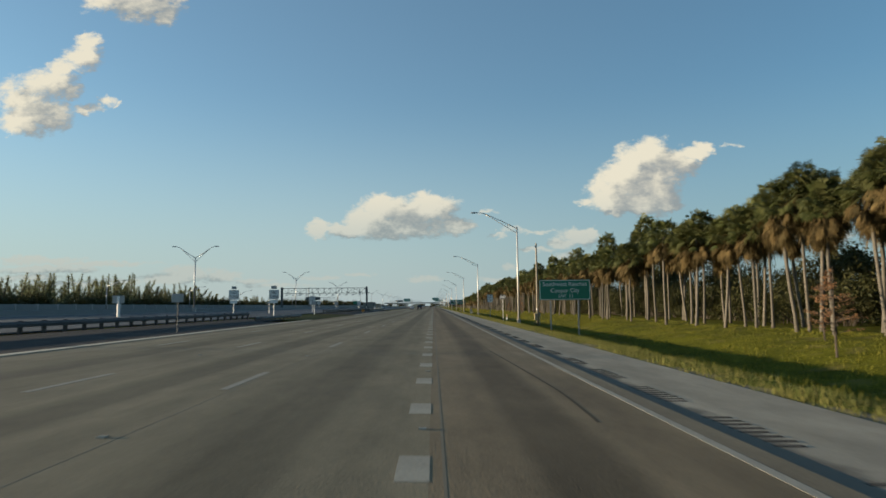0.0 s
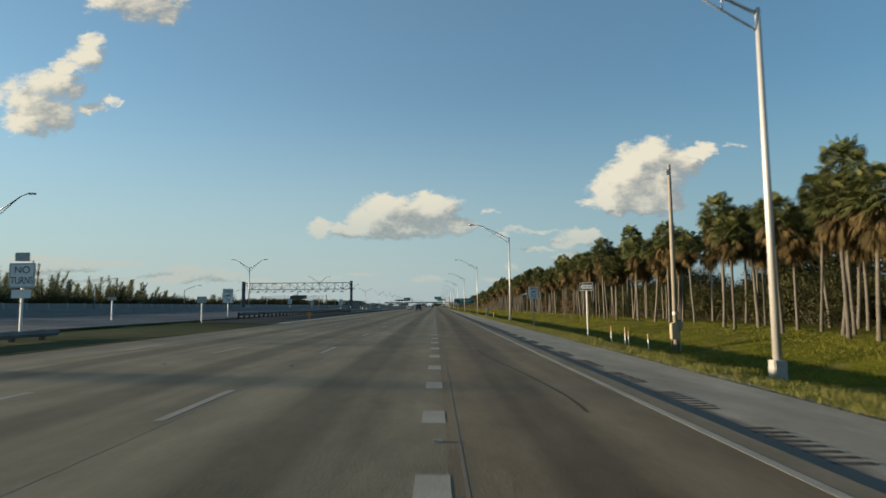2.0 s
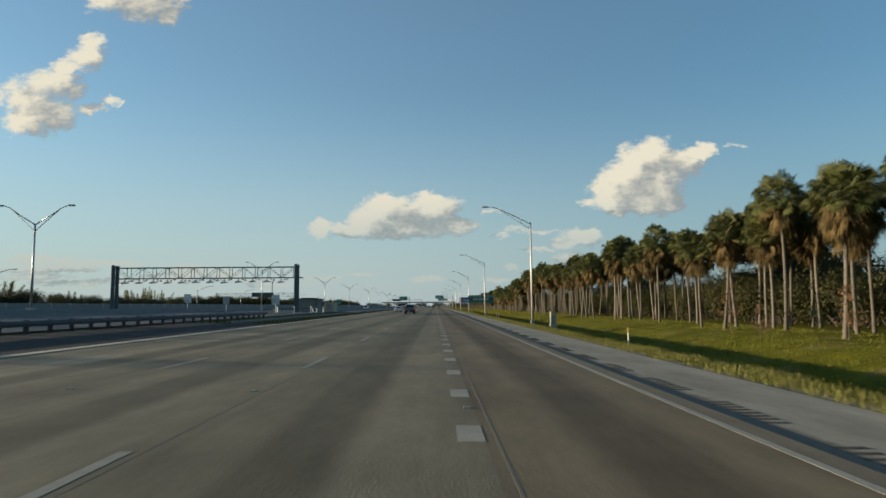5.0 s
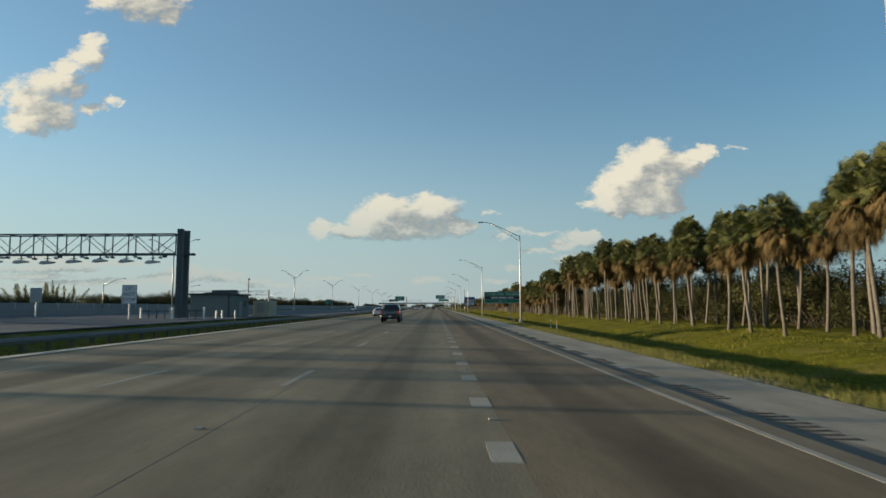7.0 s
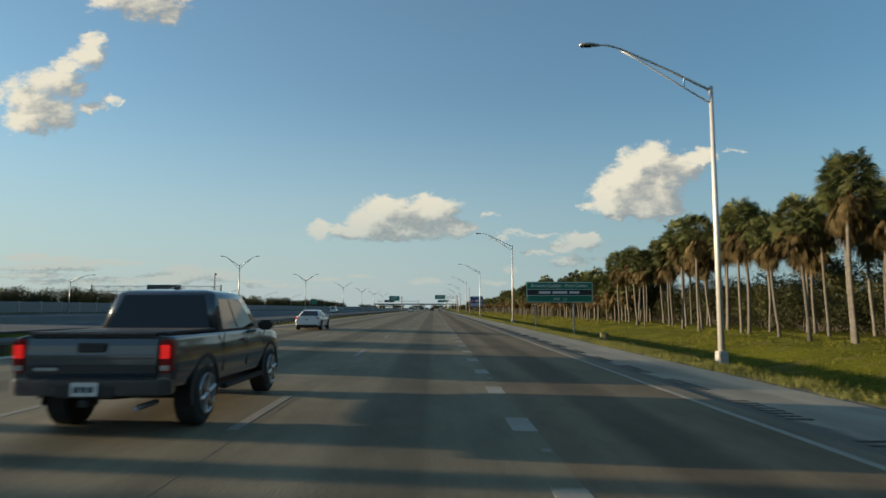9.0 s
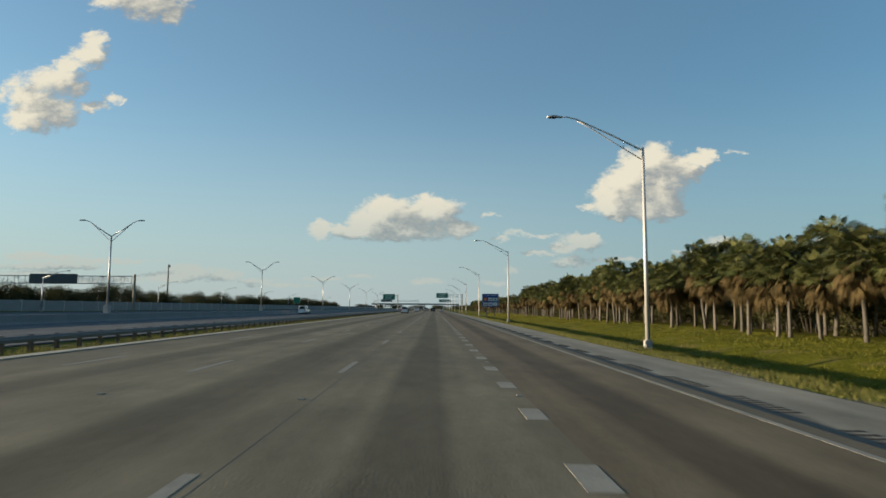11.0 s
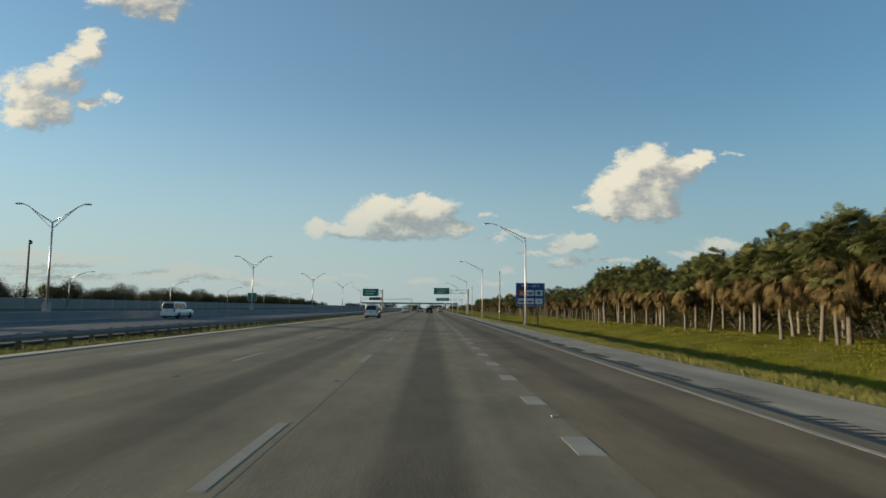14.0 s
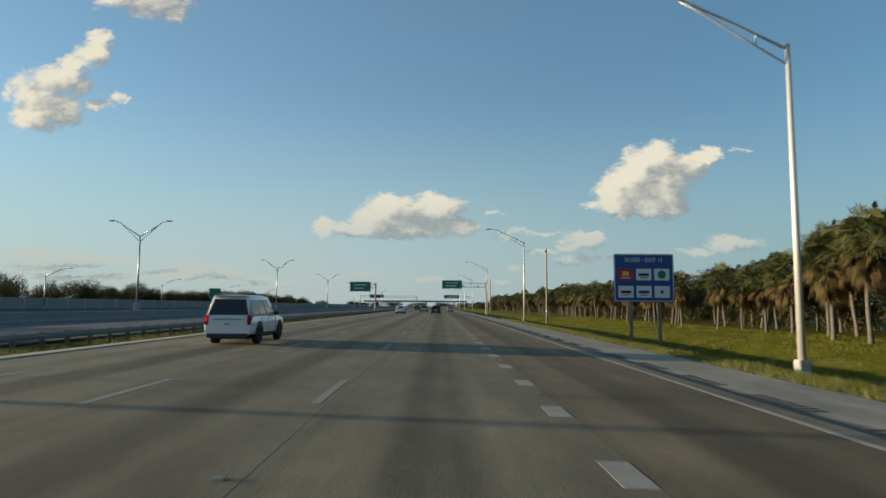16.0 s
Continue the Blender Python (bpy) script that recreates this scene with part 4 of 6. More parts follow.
text_part("lettering", "11", 0.44, (12.75, -0.016, 2.60), M_SIGNWHITE, sb)

sp = panel_sign("speed_limit_sign", "white speed limit sign with black lettering on one post", 11.27, 12.42, 2.27, 3.80, 126.3, M_SIGNWHITE, (11.84,), border=False, r=0.08)
part("border", frame_ring(11.30, 12.39, 2.30, 3.77, -0.020, 0.025, 0.07), M_BLACK, sp)
text_part("lettering", "SPEED", 0.33, (11.845, -0.016, 3.52), M_BLACK, sp, stretch=0.9)
text_part("lettering", "LIMIT", 0.33, (11.845, -0.016, 3.16), M_BLACK, sp, stretch=0.9)
text_part("lettering", "70", 0.62, (11.845, -0.016, 2.66), M_BLACK, sp)

ow = empty("arrow_sign", "small black and white arrow sign on a pale post", "road sign", at=(11.2, 97.6, 0))
part("panel", rounded_panel(-0.48, 0.48, 2.62, 3.24, -0.01, 0.01, 0.04), M_BLACK, ow)
part("border", frame_ring(-0.47, 0.47, 2.63, 3.23, -0.018, 0.035, 0.04), M_SIGNWHITE, ow)
part("arrow", prism(bmesh.new(), [(-0.43, 2.93), (-0.22, 3.17), (-0.22, 3.07), (0.40, 3.07), (0.40, 2.79), (-0.22, 2.79), (-0.22, 2.69)], "y", -0.022, -0.012), M_SIGNWHITE, ow, "white arrow")
text_part("lettering", "ONE WAY", 0.17, (0.08, -0.024, 2.93), M_BLACK, ow)
part("post", tubed([(0, 0.06, -1.0), (0, 0.06, 3.1)], 0.045, 8), M_WHITE, ow)
ow.rotation_euler.z = radians(-14)


def blue_sign():
    y, x0, x1, z0, z1 = 481.5, 13.15, 18.3, 2.12, 6.22
    root = panel_sign("services_sign", "large blue services sign with six white logo boards", x0, x1, z0, z1, y, M_BLUE, (14.6, 17.05), half_post=0.14, post_mat=M_SIGNPOST)
    text_part("lettering", "FOOD - EXIT 11", 0.50, (15.75, -0.016, 5.68), M_SIGNWHITE, root, stretch=0.92)
    for r in range(2):
        for c in range(3):
            cx, cz = 14.16 + 1.55 * c, 4.45 - 1.48 * r
            if (r, c) == (0, 0):
                b = part("logo_board", rounded_panel(cx - 0.65, cx + 0.65, cz - 0.5, cz + 0.5, -0.024, -0.012, 0.05), M_RED, root, "red logo board with a yellow mark")
                part("logo_mark", boxed(cx - 0.28, cx + 0.28, -0.033, -0.025, cz - 0.12, cz + 0.26, bevel=0.003), M_YELLOW, b)
                part("logo_mark", boxed(cx - 0.4, cx + 0.4, -0.033, -0.025, cz - 0.34, cz - 0.26, bevel=0.003), M_SIGNWHITE, b)
                continue
            b = part("logo_board", rounded_panel(cx - 0.65, cx + 0.65, cz - 0.5, cz + 0.5, -0.024, -0.012, 0.05), M_SIGNWHITE, root, "white logo board")
            if c == 2 and r == 0:
                part("logo_mark", tubed([(cx, -0.034, cz), (cx, -0.026, cz)], 0.36, 18), M_GREEN, b)
            elif c == 2:
                part("logo_mark", tubed([(cx, -0.034, cz), (cx, -0.026, cz)], 0.16, 14), M_BLUE, b)
            else:
                part("logo_mark", boxed(cx - 0.45, cx + 0.45, -0.033, -0.025, cz - 0.14, cz + 0.1, bevel=0.003), (M_BLUE, M_BLACK)[(r + c) % 2], b)
                part("logo_mark", boxed(cx - 0.3, cx + 0.3, -0.033, -0.025, cz - 0.32, cz - 0.24, bevel=0.003), M_RED, b)


blue_sign()


# ---- poles, cabinets, markers on the right verge ----
def utility_pole(x, y, top):
    g = ground_z(x)
    root = empty("utility_pole", "weathered grey concrete utility pole with a small cap fitting", "utility pole", at=(x, y, g))
    part("pole", tubed([(0, 0, -0.4), (0, 0, (top - g) * 0.6), (0, 0, top - g)], [0.165, 0.145, 0.11], 12), M_POLE, root, smooth=True)
    part("top_fitting", boxed(-0.22, 0.05, -0.12, 0.12, top - g - 0.7, top - g - 0.35, bevel=0.03), M_STEEL, root)
    part("band", tubed([(0, 0, 2.4), (0, 0, 2.62)], 0.20, 12), M_STEEL, root)
    return root


up = utility_pole(15.9, 93.0, 11.0)
part("riser_box", boxed(0.14, 0.42, -0.15, 0.12, 1.4, 2.0, bevel=0.02), M_CABINET, up)
part("riser_pipe", tubed([(0.26, 0, -0.2), (0.26, 0, 1.4)], 0.05, 8), M_STEEL, up)
utility_pole(15.4, 527.0, 11.0)
utility_pole(16.0, 640.0, 11.0)
M_BEIGE = mat("beige_plastic", (0.40, 0.34, 0.22), (0.32, 0.27, 0.17), 0.6)
wc = empty("meter_cabinet", "beige meter cabinet on two legs beside the pole", "cabinet", at=(15.55, 92.4, ground_z(15.55)))
part("body", boxed(-0.22, 0.22, -0.2, 0.2, 0.85, 1.85, bevel=0.03), M_BEIGE, wc)
part("roof", prism(bmesh.new(), [(-0.25, 1.85), (0.25, 1.85), (0.0, 1.95)], "y", -0.24, 0.24), M_BEIGE, wc)
part("door", boxed(-0.17, 0.17, -0.215, -0.2, 0.95, 1.75, bevel=0.004), M_BEIGE, wc)
for lx in (-0.18, 0.18):
    part("leg", boxed(lx - 0.04, lx + 0.04, -0.04, 0.04, -0.3, 0.76), M_WOOD, wc)


M_TANTOP = mat("tan_plastic", (0.42, 0.27, 0.12), (0.34, 0.21, 0.1), 0.6)


def delineator(x, y):
    root = empty("marker_post", "slim pale plastic marker post with a tan top in the grass", "marker post", "pale marker posts", (x, y, ground_z(x)))
    part("shaft", tubed([(0, 0, -0.2), (0, 0, 0.72)], 0.036, 8), M_WHITE, root)
    part("top", tubed([(0, 0, 0.72), (0, 0, 1.02), (0, 0, 1.06)], [0.038, 0.038, 0.02], 8), M_TANTOP, root, "tan top")


for x, y in ((10.9, 90.5), (10.5, 86.4), (12.6, 88.8), (12.9, 93.5), (10.8, 166.5), (10.8, 244.7), (11.0, 242.7)):
    delineator(x, y)


def grey_cabinet(x, y, w, d, h, label, lift=0.0, sticker=True):
    g = ground_z(x)
    root = empty("control_cabinet", label, "cabinet", at=(x, y, g + lift))
    part("plinth", boxed(-w / 2 - 0.06, w / 2 + 0.06, -d / 2 - 0.06, d / 2 + 0.06, -0.6, 0.30, bevel=0.02), M_CONC, root, "concrete plinth")
    body = part("body", boxed(-w / 2, w / 2, -d / 2, d / 2, 0.30, h, bevel=0.02), M_CABINET, root)
    part("roof", boxed(-w / 2 - 0.03, w / 2 + 0.03, -d / 2 - 0.03, d / 2 + 0.03, h, h + 0.05, bevel=0.012), M_CABINET, root)
    part("door", boxed(-w / 2 + 0.05, w / 2 - 0.05, -d / 2 - 0.015, -d / 2, 0.38, h - 0.06, bevel=0.004), M_CABINET, root)
    part("handle", boxed(w / 2 - 0.14, w / 2 - 0.10, -d / 2 - 0.05, -d / 2 - 0.015, h * 0.55, h * 0.7), M_STEEL, root)
    if sticker:
        part("sticker", boxed(-0.14, 0.10, -d / 2 - 0.020, -d / 2 - 0.016, h - 0.36, h - 0.12), M_YELLOW, root, "yellow warning sticker")


grey_cabinet(12.25, 197.3, 0.54, 0.62, 1.6, "grey metal control cabinet with a yellow warning sticker", lift=0.33)
pb = empty("pull_box", "low grey utility pedestal with a yellow front in the grass", "cabinet", at=(12.3, 285.0, ground_z(12.3)))
part("body", boxed(-0.27, 0.27, -0.22, 0.22, -0.2, 0.80, bevel=0.05), mat("weathered_plastic", (0.15, 0.14, 0.115), (0.11, 0.10, 0.085), 0.7), pb)
part("front_plate", boxed(-0.2, 0.05, -0.235, -0.221, 0.35, 0.72, bevel=0.004), M_YELLOW, pb)


# ---- signs on the left ----
def white_sign(x, y, z0, z1, w, lines, label, base=None, extra=(), flip=False, post_mat=M_WHITE, faced=True, thick_post=0.07):
    g = ground_z(x) if base is None else base
    root = empty("median_sign", label, "road sign", at=(x, y, 0))
    part("post", tubed([(0, 0.08, g - 0.3), (0, 0.08, z1 - 0.05)], thick_post, 8), post_mat, root)
    part("panel", rounded_panel(-w / 2, w / 2, z0, z1, -0.01, 0.02, 0.06), M_SIGNWHITE if faced else M_BACK, root)
    if faced:
        part("border", frame_ring(-w / 2 + 0.03, w / 2 - 0.03, z0 + 0.03, z1 - 0.03, -0.018, 0.03, 0.05), M_BLACK, root)
    n = len(lines)
    for i, t in enumerate(lines):
        s = (z1 - z0) / (n + 0.35)
        text_part("lettering", t, s * 0.95, (0, -0.014, z1 - s * (i + 0.68)), M_BLACK, root, stretch=min(1.0, w / (0.62 * s * 0.95 * len(t)) * 0.85))
    for ex0, ex1, ez0, ez1, m in extra:
        part("small_panel", rounded_panel(ex0, ex1, ez0, ez1, -0.012, 0.02, 0.03), m, root)
    return root


white_sign(-21.5, 84.6, 2.75, 4.05, 1.35, ("NO", "TURNS"), "white no turns sign with small panels on a white post", extra=((-0.5, 0.5, 2.22, 2.66, M_SIGNWHITE), (-0.4, 0.35, 4.15, 4.6, M_BACK)))
white_sign(-26.9, 84.4, 2.75, 4.05, 1.35, ("NO", "TURNS"), "white no turns sign near the express lanes", extra=((-0.5, 0.5, 2.22, 2.66, M_SIGNWHITE), (-0.3, 0.35, 4.15, 4.55, M_BACK)))
white_sign(-27.7, 105.5, 2.33, 2.62, 0.75, (), "short white post with a small dark panel", faced=False)
white_sign(-20.1, 105.7, 2.02, 2.60, 0.8, (), "white post with a small dark panel at the median opening", faced=False)
white_sign(-24.0, 124.0, 2.14, 3.80, 1.2, ("SPEED", "LIMIT", "70"), "white speed limit sign with black lettering beside the express rail")
white_sign(-25.0, 50.0, 2.1, 2.72, 0.95, (), "grey back of a sign on a thick white post", faced=False, thick_post=0.13)
white_sign(-13.9, 34.5, 1.98, 2.46, 0.66, (), "green-grey panel sign on a dark post", faced=False, post_mat=M_DARKSTEEL, thick_post=0.035)
white_sign(-28.5, 238.8, 2.05, 3.75, 1.35, ("DO", "NOT", "STOP"), "white do not stop sign before the toll gantry")
white_sign(-43.9, 238.9, 2.5, 4.0, 1.25, ("DO", "NOT", "STOP"), "white do not stop sign on the centre barrier")
white_sign(-37.4, 239.6, 2.2, 3.55, 1.1, (), "grey metal sign back before the toll gantry", faced=False)
om = empty("orange_marker", "faded orange diamond marker on the barrier", "road sign", at=(-13.0, 116.2, 0.55))
part("panel", prism(bmesh.new(), [(-0.34, 0.3), (0, -0.02), (0.34, 0.3), (0, 0.62)], "y", -0.01, 0.01), M_ORANGE, om)
part("stake", boxed(-0.03, 0.03, 0.012, 0.05, -0.2, 0.4), M_STEEL, om)


# ---- toll gantry, hut and overhead signs ----
def truss(root, x0, x1, zb, zt, y, depth, bays, material, r=0.07):
    for yy in (y - depth / 2, y + depth / 2):
        for z in (zb, zt):
            part("chord", boxed(x0, x1, yy - r, yy + r, z - r, z + r, bevel=0.01), material, root)
    for k in range(bays + 1):
        x = x0 + (x1 - x0) * k / bays
        for yy in (y - depth / 2, y + depth / 2):
            part("upright", boxed(x - r * 0.7, x + r * 0.7, yy - r * 0.6, yy + r * 0.6, zb, zt), material, root)
            if k < bays:
                xb = x0 + (x1 - x0) * (k + 1) / bays
                a, b = ((x, zb), (xb, zt)) if k % 2 else ((x, zt), (xb, zb))
                part("diagonal", tubed([(a[0], yy, a[1]), (b[0], yy, b[1])], r * 0.55, 6), material, root)
        part("tie", boxed(x - r * 0.5, x + r * 0.5, y - depth / 2, y + depth / 2, zt - r, zt), material, root)


def toll_gantry():
    y = 244.6
    root = empty("toll_gantry", "dark steel truss toll gantry with hanging reader boxes", "gantry", at=(0, y, 0))
    truss(root, -59.4, -26.6, 7.02, 9.0, 0, 1.5, 14, M_DARKSTEEL, 0.065)
    for x in (-59.6, -26.15):
        for dy in (-0.75, 0.75):
            part("column", boxed(x - 0.26, x + 0.26, dy - 0.26, dy + 0.26, 0.2, 9.5, bevel=0.04), M_DARKSTEEL, root)
        part("footing", boxed(x - 0.8, x + 0.8, -1.5, 1.5, 0.0, 0.65, bevel=0.04), M_CONC, root)
    part("bracket", boxed(-26.6, -25.0, -0.3, 0.3, 6.9, 7.1, bevel=0.02), M_DARKSTEEL, root)
    rng = random.Random(8)
    for k in range(12):
        x = -57.5 + 2.6 * k
        dz = rng.uniform(-0.12, 0.08)
        hang = part("reader", prism(bmesh.new(), [(x - 0.62, 6.13 + dz), (x + 0.60, 6.25 + dz), (x + 0.62, 6.36 + dz), (x + 0.1, 6.47 + dz), (x - 0.45, 6.42 + dz), (x - 0.64, 6.24 + dz)], "y", -0.95, -0.25), M_STEEL, root, "grey reader box")
        part("hanger", boxed(x - 0.05, x + 0.05, -0.65, -0.55, 6.4 + dz, 7.0), M_DARKSTEEL, hang)
        part("hanger", boxed(x - 0.30, x + 0.30, -0.64, -0.58, 6.56, 6.62), M_DARKSTEEL, hang)
        for m in range(2):
            cx = x + 0.75 + 0.55 * m + rng.uniform(-0.12, 0.12)
            cz = 6.55 + rng.uniform(-0.12, 0.12)
            cam_box = part("camera_box", boxed(cx - 0.12, cx + 0.12, -0.85, -0.35, cz, cz + 0.2, bevel=0.03), M_DARKSTEEL if m else M_STEEL, root)
            part("bracket", boxed(cx - 0.025, cx + 0.025, -0.62, -0.57, cz + 0.2, 7.0), M_DARKSTEEL, cam_box)
    # small fence round the foot
    for k in range(9):
        part("fence_post", tubed([(-29.0 + 0.75 * k, -2.4, 0.3), (-29.0 + 0.75 * k, -2.4, 1.5 if k % 4 else 1.7)], 0.05 if k % 4 else 0.11, 8), M_WHITE if k % 4 == 0 else M_DARKSTEEL, root)
    part("fence_rail", boxed(-29.0, -23.0, -2.43, -2.37, 1.32, 1.4), M_DARKSTEEL, root)


toll_gantry()


def hut():
    root = empty("equipment_hut", "grey-green stucco equipment hut with a flat dark roof", "hut", at=(-26.2, 256.0, 0.25))
    part("wall", boxed(-2.2, 2.2, -3.6, 3.6, 0, 2.85, bevel=0.03), M_HUT, root)
    part("roof", boxed(-2.45, 2.45, -3.85, 3.85, 2.85, 3.02, bevel=0.03), M_DARKSTEEL, root, "flat dark roof slab")
    part("roof_hatch", boxed(-1.2, 1.5, -1.8, 2.0, 3.02, 3.17, bevel=0.03), M_DARKSTEEL, root)
    part("door", boxed(2.2, 2.25, -0.2, 0.8, 0.0, 2.1, bevel=0.01), M_CABINET, root)
    part("vent", boxed(2.2, 2.24, 1.6, 2.6, 1.5, 2.2, bevel=0.01), M_DARKSTEEL, root)
    part("downpipe", boxed(2.08, 2.27, -3.72, -3.6, 0.2, 2.9), M_DARKSTEEL, root)
    gen = empty("generator", "pale generator housing beside the equipment hut", "generator", at=(-23.0, 263.4, 0.3))
    part("housing", boxed(-1.0, 1.0, -2.0, 2.0, 0.3, 2.2, bevel=0.05), mat("pale_housing", (0.42, 0.39, 0.28), (0.34, 0.31, 0.23), 0.6), gen)
    part("louvre", boxed(-0.5, 0.5, -2.03, -2.0, 0.7, 1.9, bevel=0.005), M_CABINET, gen)
    part("exhaust", tubed([(0.4, 0, 2.2), (0.4, 0, 3.1)], 0.09, 8), M_STEEL, gen)
    part("skid", boxed(-1.05, 1.05, -2.05, 2.05, -0.1, 0.3), M_CONC, gen)
    for k, (x, y) in enumerate(((-23.6, 247.2), (-22.9, 247.0), (-21.7, 247.4))):
        bo = empty("bollard", "short white steel bollard before the toll gantry", "bollard", "white bollards", (x, y, 0.3))
        part("post", tubed([(0, 0, -0.2), (0, 0, 1.0), (0, 0, 1.06)], [0.085, 0.085, 0.04], 10), M_WHITE, bo)


hut()


def overhead(name, label, y, x0, x1, zb, zt, columns, signs, base):
    root = empty(name, label, "overhead sign", at=(0, y, 0))
    truss(root, x0, x1, zb, zt, 0, 1.2, max(4, int((x1 - x0) / 2.2)), M_STEEL, 0.06)
    for x in columns:
        part("column", tubed([(x, 0, base), (x, 0, zt + 0.4)], [0.30, 0.22], 12), M_SIGNPOST, root)
    for sx0, sx1, sz0, sz1, m in signs:
        s = part("sign_panel", rounded_panel(sx0, sx1, sz0, sz1, -0.75, -0.68, 0.2), m, root, "green sign panel" if m is M_GREEN else "dark message panel")
        if m is M_GREEN:
            part("border", frame_ring(sx0 + 0.06, sx1 - 0.06, sz0 + 0.06, sz1 - 0.06, -0.764, 0.08, 0.2), M_SIGNWHITE, s)
            for k in range(2):
                zz = sz1 - (sz1 - sz0) * (0.33 + 0.34 * k)
                part("legend_bar", boxed(sx0 + (sx1 - sx0) * 0.18, sx1 - (sx1 - sx0) * (0.2 + 0.1 * k), -0.77, -0.752, zz - 0.14, zz + 0.14), M_SIGNWHITE, s, "plain white bar of far lettering")


overhead("message_gantry", "steel truss gantry with a dark message panel over the far carriageway", 420.4, -103, -65.2, 6.4, 8.0, (-103.2, -64.9), ((-86.5, -76.5, 6.3, 8.4, M_DARKSTEEL),), 0.8)
overhead("cantilever_sign", "green overhead sign on a steel cantilever at the median", 621.0, -29.2, -21.6, 7.2, 8.4, (-21.4,), ((-29.3, -22.9, 6.0, 9.05, M_GREEN),), 0.3)
overhead("sign_gantry", "green overhead sign on a steel truss over the lanes", 622.0, -0.6, 13.0, 7.6, 8.9, (13.2,), ((-0.7, 5.6, 7.1, 9.7, M_GREEN),), -0.8)
overhead("far_sign_gantry", "far green overhead signs on a steel gantry", 905.0, -62.0, -18.0, 8.0, 9.4, (-18.2, -62), ((-55, -44, 7.6, 10.2, M_DARKSTEEL),), 0.3)
overhead("far_sign_gantry", "far green overhead sign on a steel truss", 930.0, 2.0, 26.0, 8.2, 9.6, (26.2,), ((3, 15, 7.8, 10.6, M_GREEN),), -0.5)


def overpass():
    root = empty("overpass", "far grey concrete road bridge on round piers across the motorway", "bridge", at=(0, 1210, 0))
    part("deck", boxed(-95, 34, -6, 6, 6.4, 7.6, bevel=0.05), M_WALL, root)
    part("parapet", boxed(-95, 34, -6.3, -5.9, 7.6, 8.4, bevel=0.03), M_WALL, root)
    for x in (-88, -52, -17, 18):
        part("pier", tubed([(x, 0, -0.5), (x, 0, 6.4)], 0.9, 12), M_WALL, root)


overpass()


panel_sign("guide_sign", "dark green guide sign on two posts behind the far wall", -84.0, -79.9, 4.0, 7.5, 650.3, M_GREEN, (-83.1, -80.8))


# ---- plants ----
rnd = random.Random(7)


class Leaves:
    """Collects leaf faces for one mesh."""

    def __init__(self):
        self.v, self.f = [], []

    def fan(self, base, d, side, petiole, size, blades, spread, droop, width):
        """A palmate leaf: blades that fan out from the end of a petiole and droop at the tips."""
        d, side = d.normalized(), side.normalized()
        hub = base + d * petiole
        up = d.cross(side)
        i0 = len(self.v)
        self.v.append(tuple(base + side * 0.03))
        self.v.append(tuple(base - side * 0.03))
        self.v.append(tuple(hub))
        self.f.append((i0, i0 + 1, i0 + 2))
        for k in range(blades):
            a = (k / (blades - 1) - 0.5) * 2 * spread
            way = d * math.cos(a) + side * math.sin(a)
            ln = size * (1.0 - 0.25 * abs(a) / spread) * rnd.uniform(0.85, 1.1)
            across = way.cross(up).normalized() * width * 0.5
            mid = hub + way * ln * 0.6 + Vector((0, 0, -droop * 0.25 * ln))
            tip = hub + way * ln * 0.93 + Vector((0, 0, -droop * ln))
            j = len(self.v)
            self.v += [tuple(mid + across), tuple(mid - across), tuple(tip)]
            self.f += [(i0 + 2, j, j + 1), (j, j + 2, j + 1)]

    def quad(self, c, n, size, aspect=1.0):
        n = n.normalized()
        a = n.orthogonal().normalized()
        a.rotate(Matrix.Rotation(rnd.uniform(0, 6.28), 3, n))
        b = n.cross(a)
        i = len(self.v)
        w = size * aspect
        self.v += [tuple(c - a * size), tuple(c - b * w * 0.5 + n * size * 0.15), tuple(c + a * size), tuple(c + b * w * 0.5 + n * size * 0.15)]
        self.f.append((i, i + 1, i + 2, i + 3))

    def mesh(self, name, material, parent, label=""):
        return mesh_object(name, self.v, self.f, material, parent, label)


def sph(az, el):
    return Vector((math.cos(az) * math.cos(el), math.sin(az) * math.cos(el), math.sin(el)))


